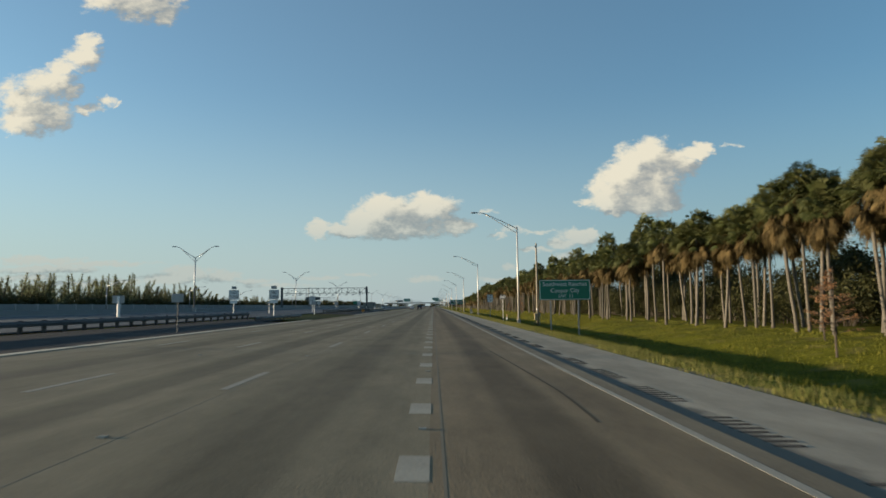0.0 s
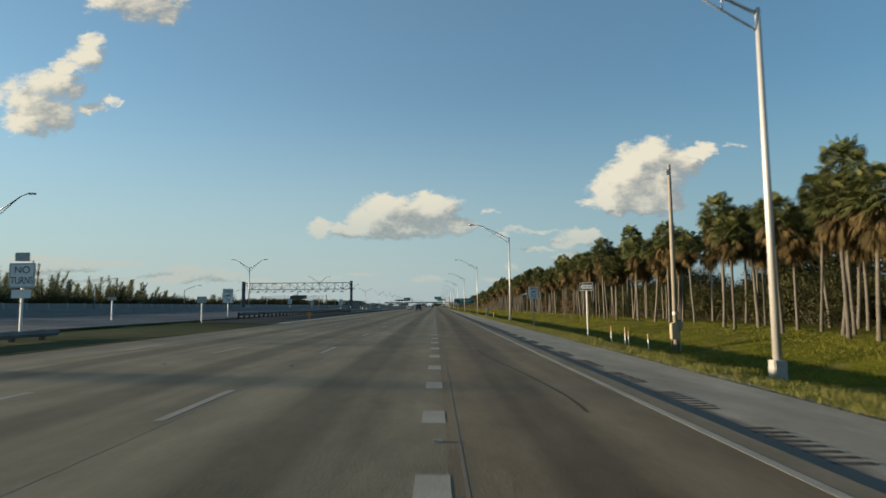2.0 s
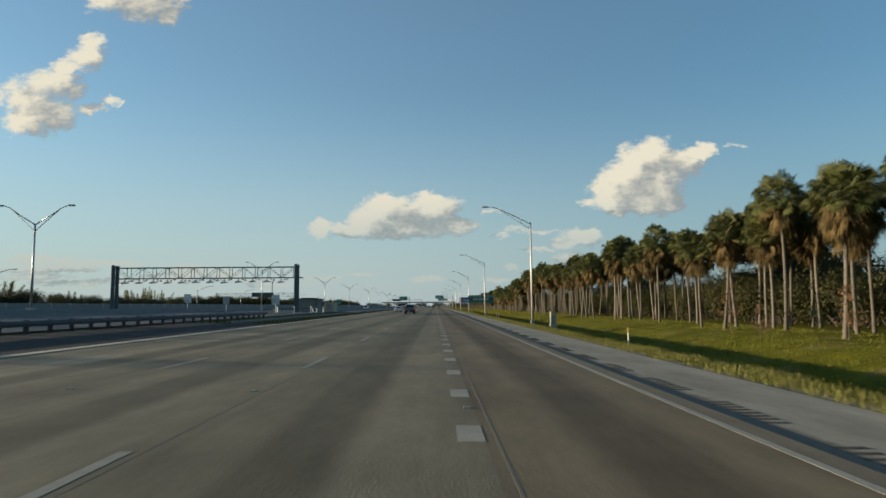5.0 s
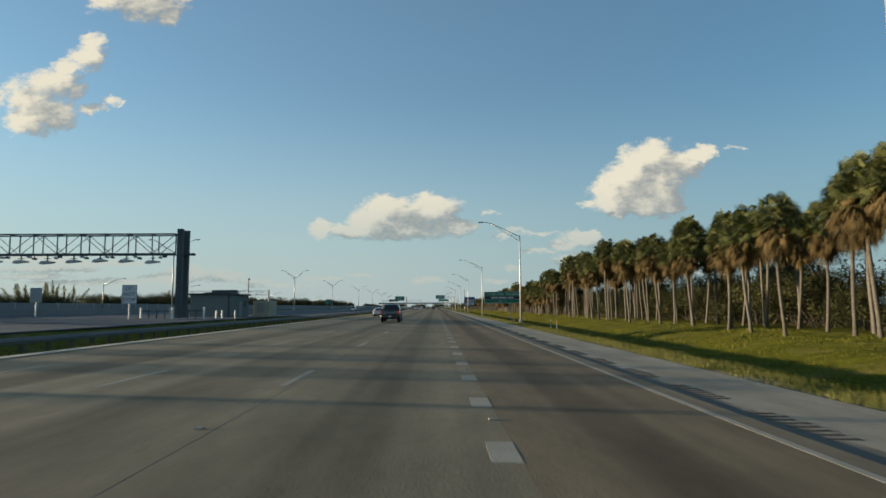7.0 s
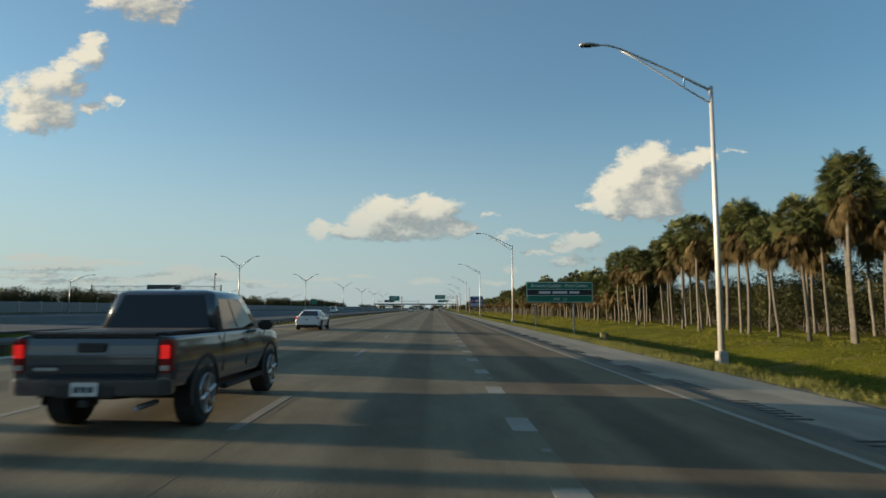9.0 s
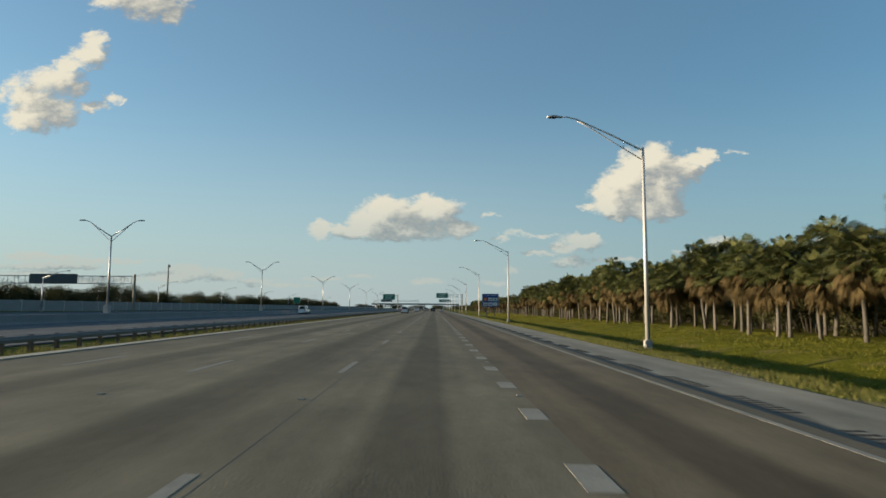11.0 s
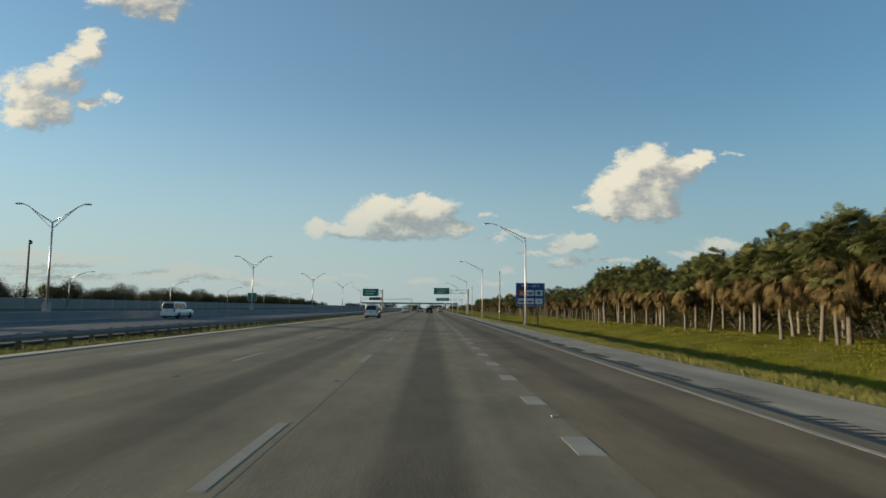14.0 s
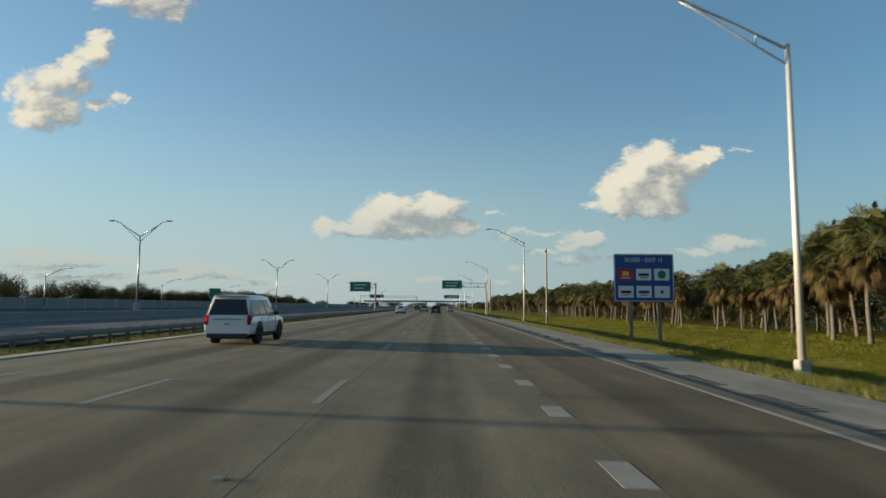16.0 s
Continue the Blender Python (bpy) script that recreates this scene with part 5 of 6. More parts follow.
def palm(height, crown, skirt, lean, seedling, full=1.0):
    """Cabbage palm: ringed grey trunk, round head of fan leaves, brown skirt of dead leaves."""
    rnd.seed(seedling)
    root = empty("cabbage_palm", "cabbage palm with a bushy green head and hanging brown dead fronds", "palm tree", "row of cabbage palms")
    top = Vector((lean * rnd.uniform(-1, 1), lean * rnd.uniform(-1, 1), height))
    bend = Vector((rnd.uniform(-0.18, 0.18), rnd.uniform(-0.18, 0.18), 0))
    pts, rad = [], []
    for k in range(9):
        s = k / 8
        pts.append(Vector((top.x * s, top.y * s, height * s)) + bend * math.sin(math.pi * s))
        rad.append((0.122 - 0.02 * s + (0.06 if k == 0 else 0)) * rnd.uniform(0.95, 1.05))
    pts[0].z = -0.4
    part("trunk", tubed(pts, rad, 10), M_TRUNK, root, smooth=True)
    g, s = Leaves(), Leaves()
    hub = top + Vector((0, 0, 0.1))
    n = int(135 * full)
    for k in range(n):
        el = math.asin(-0.42 + 1.41 * (k + 0.5) / n)
        az = k * 2.39996 + rnd.uniform(-0.3, 0.3)
        d = sph(az, el)
        roll = rnd.uniform(-0.9, 0.9)
        flat = Vector((-math.sin(az), math.cos(az), 0))
        side = flat * math.cos(roll) + d.cross(flat) * math.sin(roll)
        reach = crown * rnd.uniform(0.84, 1.10)
        size = crown * rnd.uniform(0.34, 0.52)
        g.fan(hub + Vector((0, 0, rnd.uniform(-0.4, 0.15))), d, side, reach - size, size, 13, rnd.uniform(1.0, 1.6), rnd.uniform(0.10, 0.50), crown * 0.034)
    g.mesh("crown", M_FROND, root, "green fan leaves")
    for k in range(int(78 * skirt ** 0.5 * full)):
        el = rnd.uniform(-1.42, -0.30)
        az = k * 2.39996 + rnd.uniform(-0.4, 0.4)
        d = sph(az, el)
        roll = rnd.uniform(-1.0, 1.0)
        flat = Vector((-math.sin(az), math.cos(az), 0))
        side = flat * math.cos(roll) + d.cross(flat) * math.sin(roll)
        size = crown * rnd.uniform(0.38, 0.60)
        reach = crown * (rnd.uniform(0.80, 0.98) + 0.20 * skirt * max(0.0, -d.z - 0.5))
        s.fan(top + Vector((0, 0, rnd.uniform(-0.6, -0.05))), d, side, reach - size, size, 10, rnd.uniform(0.35, 0.85), rnd.uniform(0.25, 0.65), crown * 0.030)
    s.mesh("dead_skirt", M_DEAD, root, "hanging dry brown fronds")
    return root


def place(ob, x, y, rot, sc, sz=None, dz=0.0):
    return Matrix.Translation((x, y, ground_z(x) - 0.05 + dz)) @ Matrix.Rotation(rot, 4, "Z") @ Matrix.Diagonal((sc, sc, sz or sc, 1))


def palms():
    tall = [palm(7.6, 2.0, 1.0, 0.25, 11), palm(7.3, 2.15, 1.3, 0.4, 12), palm(7.9, 1.9, 0.7, 0.2, 13), palm(7.1, 2.1, 1.2, 0.5, 14), palm(7.5, 2.05, 1.0, 0.45, 15)]
    short = [palm(4.7, 2.05, 1.5, 0.25, 21), palm(4.5, 2.15, 1.7, 0.3, 22), palm(5.0, 1.95, 1.4, 0.3, 23)]
    high = [palm(9.3, 2.05, 1.3, 0.5, 31), palm(9.5, 2.15, 1.1, 0.7, 32), palm(9.1, 1.95, 1.5, 0.4, 33)]
    used = set()

    def put(kind, x, y, rot, s, sz):
        ob = kind
        m = place(ob, x, y, rot, s, sz)
        if ob.name not in used:
            used.add(ob.name)
            ob.matrix_world = m
        else:
            copy_thing(ob, m)
    rnd.seed(5)
    # emergent tall palms
    for y, top in ((42.8, 10.3), (76.8, 10.3), (90.5, 9.8), (36, 8.6), (51.8, 9.4), (60.2, 9.4), (144, 9.6), (164, 10.5), (152.7, 8.8), (248.5, 9.1), (279.8, 9.4), (268.3, 9.4),
                   (114.8, 8.5), (136, 10.1), (103.8, 8.5), (94.3, 9.1), (287.6, 8.9), (235.9, 8.9), (196, 9.0), (215, 8.7), (181, 8.8), (308, 9.0)):
        put(high[rnd.randrange(3)], 26.6 + rnd.uniform(-0.5, 0.5), y, rnd.uniform(0, 6.28), 0.92, (top + 0.15) / 9.4)
    y = 14.0
    while y < 326:
        for row in range(2):
            if rnd.random() < 0.88:
                s = rnd.uniform(0.94, 1.08)
                put(tall[rnd.randrange(5)], 25.6 + 4.2 * row + rnd.uniform(-1.4, 1.4), y + rnd.uniform(-1.6, 1.6), rnd.uniform(0, 6.28), s, s * rnd.uniform(1.0, 1.14))
        y += 3.0
    y = 327.0
    while y < 480:
        for row in range(2):
            if rnd.random() < 0.95:
                s = rnd.uniform(0.92, 1.20) * (0.97 if y > 435 else 1.0)
                put(short[rnd.randrange(3)], 26.4 + 4.5 * row + rnd.uniform(-1.6, 1.6), y + rnd.uniform(-1.7, 1.7), rnd.uniform(0, 6.28), s, s * rnd.uniform(0.92, 1.08))
        y += 3.0
    # the palms past that are too far to tell apart
    lean = [palm(4.7, 2.05, 1.5, 0.3, 41 + k, 0.45) for k in range(3)]
    verts, faces, slots = [], [], []
    while y < 760:
        for row in range(2):
            s = rnd.uniform(0.92, 1.18)
            kind = lean[rnd.randrange(3)]
            m = place(kind, 26.4 + 4.5 * row + rnd.uniform(-1.6, 1.6), y + rnd.uniform(-1.7, 1.7), rnd.uniform(0, 6.28), s, s * rnd.uniform(0.92, 1.08))
            for slot, word in enumerate(("trunk", "crown", "dead_skirt")):
                ob = next(o for o in kind.children if o.name.startswith(word))
                base = len(verts)
                verts += [tuple(m @ p.co) for p in ob.data.vertices]
                faces += [tuple(base + q for q in f.vertices) for f in ob.data.polygons]
                slots += [slot] * len(ob.data.polygons)
        y += 3.6 if y < 600 else 6.0
    far = mesh_object("far_palms", verts, faces, M_TRUNK)
    for material in (M_FROND, M_DEAD):
        far.data.materials.append(material)
    far.data.polygons.foreach_set("material_index", slots)
    tagged(far, "far end of the row of cabbage palms", "palm trees", kind="stuff")
    for kind in lean:
        for ob in (*kind.children, kind):
            bpy.data.objects.remove(ob)


palms()


def shrub(w, h, leaves, size, material, seedling, name="shrub", label="dense dark green broadleaf thicket behind the palms", cat="shrub", lobes=9, rlo=0.20, rhi=0.34):
    """Bush of many small leaves round a few lobes on bare stems, with gaps and an uneven outline."""
    rnd.seed(seedling)
    root = empty(name, label, cat, "thicket of " + name + "s")
    st = bmesh.new()
    centres = []
    for k in range(lobes):
        c = Vector((rnd.uniform(-0.5, 0.5) * w * 0.75, rnd.uniform(-0.5, 0.5) * w * 0.75, h * rnd.uniform(0.22, 0.80)))
        centres.append((c, rnd.uniform(rlo, rhi) * min(w, h * 1.2)))
        b = Vector((c.x * 0.3, c.y * 0.3, -0.3))
        tube(st, [b, (b + c) / 2 + Vector((0, 0, 0.2)), c], [0.045, 0.03, 0.012], 5)
    part("branchwork", st, M_BARK, root)
    g = Leaves()
    for k in range(leaves):
        c, r = centres[k % lobes]
        d = Vector((rnd.gauss(0, 1), rnd.gauss(0, 1), rnd.gauss(0, 1))).normalized()
        p = c + d * r * rnd.uniform(0.55, 1.12)
        if p.z < 0.05:
            p.z = rnd.uniform(0.05, 0.7)
        g.quad(p, d + Vector((0, 0, 0.5)) + Vector((rnd.uniform(-.6, .6), rnd.uniform(-.6, .6), rnd.uniform(-.6, .6))), size * rnd.uniform(0.6, 1.3), 0.75)
    g.mesh("foliage", material, root)
    return root


def scatter(kinds, spots, used):
    for x, y, s, sz in spots:
        ob = kinds[rnd.randrange(len(kinds))]
        m = place(ob, x, y, rnd.uniform(0, 6.28), s, sz)
        if ob.name in used:
            copy_thing(ob, m)
        else:
            used.add(ob.name)
            ob.matrix_world = m


shrubs = [shrub(6.5, 4.2, 5200, 0.125, M_SHRUB, 31 + k, lobes=16, rlo=0.14, rhi=0.28) for k in range(4)]
used_shrubs = set()
rnd.seed(9)
spots = []
y = 8.0
while y < 700:
    spots.append((34.0 + rnd.uniform(-1.2, 1.6), y, rnd.uniform(0.9, 1.25), rnd.uniform(0.80, 1.2) * (0.85 if y > 330 else 1.0)))
    spots.append((39.5 + rnd.uniform(-1.5, 2), y + 2.5, rnd.uniform(1.1, 1.4), rnd.uniform(1.10, 1.55) * (0.95 if y > 330 else 1.0)))
    y += 5.2 if y < 420 else 8.5
scatter(shrubs, spots, used_shrubs)
# larger dark trees that stand out of the thicket and the far hedges
hedge = [shrub(9.0, 6.0, 5000, 0.22, M_SHRUB, 51 + k, "hedge_tree", "dark green rounded tree in a far hedge", "tree", 11) for k in range(3)]
spots = []
for k in range(132):
    spots.append((-93 + rnd.uniform(-4, 3), 40 + 6.1 * k + rnd.uniform(-2, 2), rnd.uniform(0.85, 1.2), rnd.uniform(0.72, 0.92) if k < 40 else rnd.uniform(0.72, 1.0) if k < 56 else rnd.uniform(0.95, 1.35)))
for k in range(40):
    spots.append((-640 + 32 * k + rnd.uniform(-8, 8), 1330 + rnd.uniform(-40, 60), rnd.uniform(2.0, 3.2), rnd.uniform(1.0, 1.7)))
for k in range(22):
    spots.append((32 + rnd.uniform(-3, 6), 708 + 14 * k + rnd.uniform(-3, 3), rnd.uniform(1.0, 1.4), rnd.uniform(0.9, 1.3)))
for k in range(24):
    spots.append((-100 - 14 * k, 820 + 22 * k, rnd.uniform(1.3, 2.0), rnd.uniform(0.8, 1.2)))
scatter(hedge, spots, set())
thicket = [shrub(7.5, 6.5, 13000, 0.165, M_SHRUB, 81 + k, "broadleaf_tree", "dark green leafy tree standing out of the palm thicket", "tree", 36, 0.08, 0.135) for k in range(2)]
scatter(thicket, [(x, y, s, s) for x, y, s in ((40, 385, 1.1), (39, 394, 1.25), (40, 403, 1.5), (41, 413, 1.35), (41, 424, 1.3), (40, 436, 1.2), (41, 447, 1.2), (42, 30, 1.35), (44, 66, 1.25), (43, 118, 1.3), (43, 205, 1.3), (44, 260, 1.2))], set())


def casuarina(h, seedling):
    """Australian pine: several upright feathery plumes from one base."""
    rnd.seed(seedling)
    root = empty("casuarina_tree", "feathery upright olive-green pine with several plumes", "tree", "row of feathery pines")
    st, g = bmesh.new(), Leaves()
    for k in range(13):
        az, out = rnd.uniform(0, 6.28), rnd.uniform(0.05, 0.50) * h * 0.70
        top = Vector((math.cos(az) * out, math.sin(az) * out, h * rnd.uniform(0.50, 1.0) * (1.08 - 0.35 * out / h)))
        base = Vector((math.cos(az) * 0.3, math.sin(az) * 0.3, -0.3))
        mid = (base + top) / 2 + Vector((math.cos(az) * 0.35, math.sin(az) * 0.35, -0.2))
        tube(st, [base, mid, top], [0.10, 0.06, 0.015], 5)
        for j in range(260):
            s = rnd.uniform(0.22, 1.0)
            p = (base.lerp(mid, s * 2) if s < 0.5 else mid.lerp(top, s * 2 - 1)) + Vector((rnd.gauss(0, 1), rnd.gauss(0, 1), 0)) * (0.30 * (1.12 - s))
            d = Vector((rnd.uniform(-0.5, 0.5), rnd.uniform(-0.5, 0.5), 1)).normalized()
            a = d.orthogonal().normalized()
            a.rotate(Matrix.Rotation(rnd.uniform(0, 6.28), 3, d))
            ln, wd = rnd.uniform(0.30, 0.75) * (1.2 - 0.5 * s), 0.05 * (1.25 - 0.7 * s)
            i = len(g.v)
            g.v += [tuple(p - a * wd), tuple(p + a * wd), tuple(p + d * ln)]
            g.f.append((i, i + 1, i + 2))
    part("branchwork", st, M_BARK, root)
    g.mesh("foliage", M_PINE, root)
    return root


cas = [casuarina(8.6, 61), casuarina(7.8, 62), casuarina(9.2, 63)]
rnd.seed(15)
spots = []
for y in [66, 73, 80, 87] + [96 + 6.4 * k for k in range(13)] + [188, 191.5, 194, 206, 210, 215] + [228, 232, 236, 241, 245, 251, 255, 259, 263, 297, 331, 336, 342, 372]:
    s = rnd.uniform(0.95, 1.25) * (1.0 if y < 270 else 0.72)
    spots.append((-97 + rnd.uniform(-2.5, 2), y, s * rnd.uniform(1.2, 1.6), s * rnd.uniform(0.78, 0.98)))
scatter(cas, spots, set())


def cypress(h, seedling):
    rnd.seed(seedling)
    root = empty("brown_sapling", "thin rust-brown winter sapling at the edge of the grass", "sapling", "rust-brown saplings")
    st, g = bmesh.new(), Leaves()
    tube(st, [(0, 0, -0.2), (0.05, 0, h * 0.5), (0, 0.05, h)], [0.06, 0.04, 0.01], 6)
    for k in range(34):
        z = h * rnd.uniform(0.22, 0.97)
        az, ln = rnd.uniform(0, 6.28), (h - z) * 0.34 + 0.25
        e = Vector((math.cos(az) * ln, math.sin(az) * ln, z + ln * 0.25))
        tube(st, [(0, 0, z), e], [0.014, 0.004], 4)
        for j in range(16):
            p = Vector((0, 0, z)).lerp(e, rnd.uniform(0.25, 1.0))
            g.quad(p + Vector((rnd.uniform(-.1, .1), rnd.uniform(-.1, .1), rnd.uniform(-.1, .05))), Vector((rnd.gauss(0, 1), rnd.gauss(0, 1), rnd.gauss(0, 1))), 0.085, 0.45)
    part("stem", st, M_BARK, root)
    g.mesh("foliage", M_BROWNTWIG, root)
    return root


saps = [cypress(4.2, 71), cypress(3.6, 72)]
rnd.seed(3)
scatter(saps, [(19.4, 29.5, 1.05, 1.05), (22.2, 154, 1, 1), (21.6, 149, .8, .85), (22.8, 160, 1, .95), (21, 171, .8, .8), (22.4, 178, .9, .9), (23.5, 166, 1.1, 1.1), (22.6, 131, .7, .7), (23, 36, .9, .9)], set())


def grass():
    """Blades of verge grass: a rough fringe by the pavement, thinner further down the bank."""
    rng = np.random.default_rng(4)

    def field(name, n, x0, x1, y0, y1, h0, h1, w, power, label, material=M_BLADE, level=None):
        x = x0 + (x1 - x0) * rng.random(n) ** power
        y = y0 + (y1 - y0) * rng.random(n)
        clump = np.sin(x * 1.7 + 3 * np.sin(y * 0.31)) * np.sin(y * 0.83 + 2 * np.sin(x * 0.9)) + 0.6 * np.sin(y * 2.9 + x * 2.1)
        keep = clump > rng.uniform(-1.4, 0.9, n)
        x, y = x[keep], y[keep]
        n = len(x)
        px = np.array([p[0] for p in PROFILE])
        pz = np.array([p[1] for p in PROFILE])
        z = np.interp(x, px, pz) - 0.06 if level is None else np.full(n, level) + np.interp(x, [-19.6, -18.4, -17, -15, -13.6], [-0.38, -0.36, -0.28, -0.10, 0.02])
        h = rng.uniform(h0, h1, n) * (0.75 + 0.35 * clump[keep])
        a = rng.uniform(0, 6.28, n)
        lean = rng.uniform(0.1, 0.6, n) * h
        b = rng.uniform(0, 6.28, n)
        v = np.empty((n, 3, 3))
        v[:, 0] = np.stack([x - np.cos(a) * w, y - np.sin(a) * w, z], 1)
        v[:, 1] = np.stack([x + np.cos(a) * w, y + np.sin(a) * w, z], 1)
        v[:, 2] = np.stack([x + np.cos(b) * lean, y + np.sin(b) * lean, z + h + 0.06], 1)
        me = bpy.data.meshes.new(name)
        me.vertices.add(3 * n)
        me.vertices.foreach_set("co", v.ravel())
        me.loops.add(3 * n)
        me.loops.foreach_set("vertex_index", np.arange(3 * n, dtype=np.int32))
        me.polygons.add(n)
        me.polygons.foreach_set("loop_start", np.arange(0, 3 * n, 3, dtype=np.int32))
        me.update(calc_edges=True)
        me.materials.append(material)
        tagged(new(name, me), label, "grass", kind="stuff")

    field("verge_grass", 330000, 6.95, 8.9, 0, 520, 0.06, 0.24, 0.012, 0.9, "ragged straw and green grass fringe by the shoulder", M_STRAW)
    field("ditch_grass", 160000, 8.7, 18.9, 8, 520, 0.10, 0.26, 0.022, 1.0, "longer dark green grass down in the ditch")
    field("bank_grass", 430000, 18.8, 28.0, 8, 560, 0.06, 0.20, 0.017, 1.0, "short green grass on the ditch banks")
    field("median_grass", 90000, -20.6, -13.5, 189, 560, 0.08, 0.30, 0.02, 1.0, "short dry grass behind the median rail", M_STRAW, -0.05)


grass()


# ---- vehicles ----
M_DISC = mat("wheel_dish", (0.20, 0.20, 0.20), (0.13, 0.13, 0.13), 0.4, 3, 20, 0.0, 0.7)


def paint(name, color, flake=0.0):
    return mat(name, color, tuple(c * 0.92 for c in color), 0.22, 0.8, 60, 0.0, flake, coat=1.0)


P_GREY = paint("graphite_car_paint", (0.060, 0.068, 0.080), 0.45)
P_WHITE = paint("white_car_paint", (0.72, 0.72, 0.71))
P_SILVER = paint("silver_car_paint", (0.45, 0.45, 0.46), 0.4)
P_BLACK = paint("black_car_paint", (0.012, 0.013, 0.016), 0.1)


def loft(bm, stations, k=3):
    """Closed rounded hull through half outlines (x, z) from bottom centre to top centre, mirrored in x, at stations along y."""
    flat = [(y,) + tuple(c for p in smooth_points(half, 2) for c in p) for y, half in stations]
    rings = []
    for row in smooth_points(flat, k):
        half = [(max(0.0, row[i]), row[i + 1]) for i in range(1, len(row), 2)]
        full = half + [(-x, z) for x, z in half[-2:0:-1]]
        rings.append([bm.verts.new((x, row[0], z)) for x, z in full])
    n = len(rings[0])
    for a, b in zip(rings, rings[1:]):
        for j in range(n):
            bm.faces.new((a[j], a[(j + 1) % n], b[(j + 1) % n], b[j]))
    for f in (bm.faces.new(rings[0]), bm.faces.new(rings[-1][::-1])):
        for e in f.edges:
            e.smooth = False
    bmesh.ops.recalc_face_normals(bm, faces=bm.faces)
    return bm


def body_half(w, zb, zt, crown=0.03):
    """Half section of a car's lower body: sill, tumblehome, shoulder, top."""
    h = zt - zb
    return [(0, zb), (w * 0.88, zb), (w * 0.96, zb + 0.10 * h), (w, zb + 0.38 * h), (w * 0.99, zb + 0.66 * h), (w * 0.955, zb + 0.90 * h), (w * 0.90, zt - 0.01), (w * 0.5, zt + crown * 0.8), (0, zt + crown)]


def wheel(root, x, y, r, width, rim_mat=M_RIM):
    s = 1 if x > 0 else -1
    bm = bmesh.new()
    tube(bm, [(x - width / 2, y, r), (x - width * 0.42, y, r), (x + width * 0.42, y, r), (x + width / 2, y, r)], [r * 0.90, r, r, r * 0.90], 26)
    t = part("wheel", bm, M_TYRE, root, "black tyre on an alloy rim", smooth=False)
    xo = x + s * width * 0.5
    part("rim", tubed([(xo - s * 0.02, y, r), (xo + s * 0.006, y, r)], [r * 0.66, r * 0.62], 20), M_PLASTIC if rim_mat is M_PLASTIC else M_DISC, t)
    sp = bmesh.new()
    tube(sp, [(xo, y, r), (xo + s * 0.03, y, r)], [r * 0.16, r * 0.13], 12)
    for k in range(6):
        a = k * math.pi / 3 + 0.26
        d = Vector((0, math.cos(a), math.sin(a)))
        c = Vector((xo + s * 0.006, y, r))
        tube(sp, [c + d * r * 0.08, c + d * r * 0.35, c + d * r * 0.63], [r * 0.10, r * 0.085, r * 0.12], 6)
    part("spokes", sp, rim_mat, t)
    rg = bmesh.new()
    for k in range(24):
        a, b = k * math.pi / 12, (k + 1) * math.pi / 12
        tube(rg, [(xo + s * 0.012, y + math.cos(a) * r * 0.64, r + math.sin(a) * r * 0.64), (xo + s * 0.012, y + math.cos(b) * r * 0.64, r + math.sin(b) * r * 0.64)], 0.02, 5, cap=False)
    part("rim_lip", rg, rim_mat, t)
    return t


def arch(root, x, y, r, wheel_r):
    """Dark wheel-arch lip."""
    bm = bmesh.new()
    s = 1 if x > 0 else -1
    n = 14
    pts = [(math.cos(math.pi * k / n), math.sin(math.pi * k / n)) for k in range(n + 1)]
    for (c0, s0), (c1, s1) in zip(pts, pts[1:]):
        q = []
        for c, sn in ((c0, s0), (c1, s1)):
            for rr in (r, r + 0.06):
                q.append(bm.verts.new((x, y + c * rr, wheel_r + sn * rr)))
                q.append(bm.verts.new((x + s * 0.025, y + c * rr, wheel_r + sn * rr)))
        a, b, c2, d, e, f, g, h = q
        bm.faces.new((b, d, h, f))
        bm.faces.new((c2, d, h, g))
        bm.faces.new((a, b, f, e))
    # flat dark face on the body side in place of a shaded wheel well
    ring = [bm.verts.new((x + s * 0.008, y + c * r, wheel_r + sn * r)) for c, sn in pts]
    low = [bm.verts.new((x + s * 0.008, y - r, wheel_r - 0.1)), bm.verts.new((x + s * 0.008, y + r, wheel_r - 0.1))]
    bm.faces.new(ring + low)
    bmesh.ops.recalc_face_normals(bm, faces=bm.faces)
    part("wheel_arch", bm, M_PLASTIC, root)


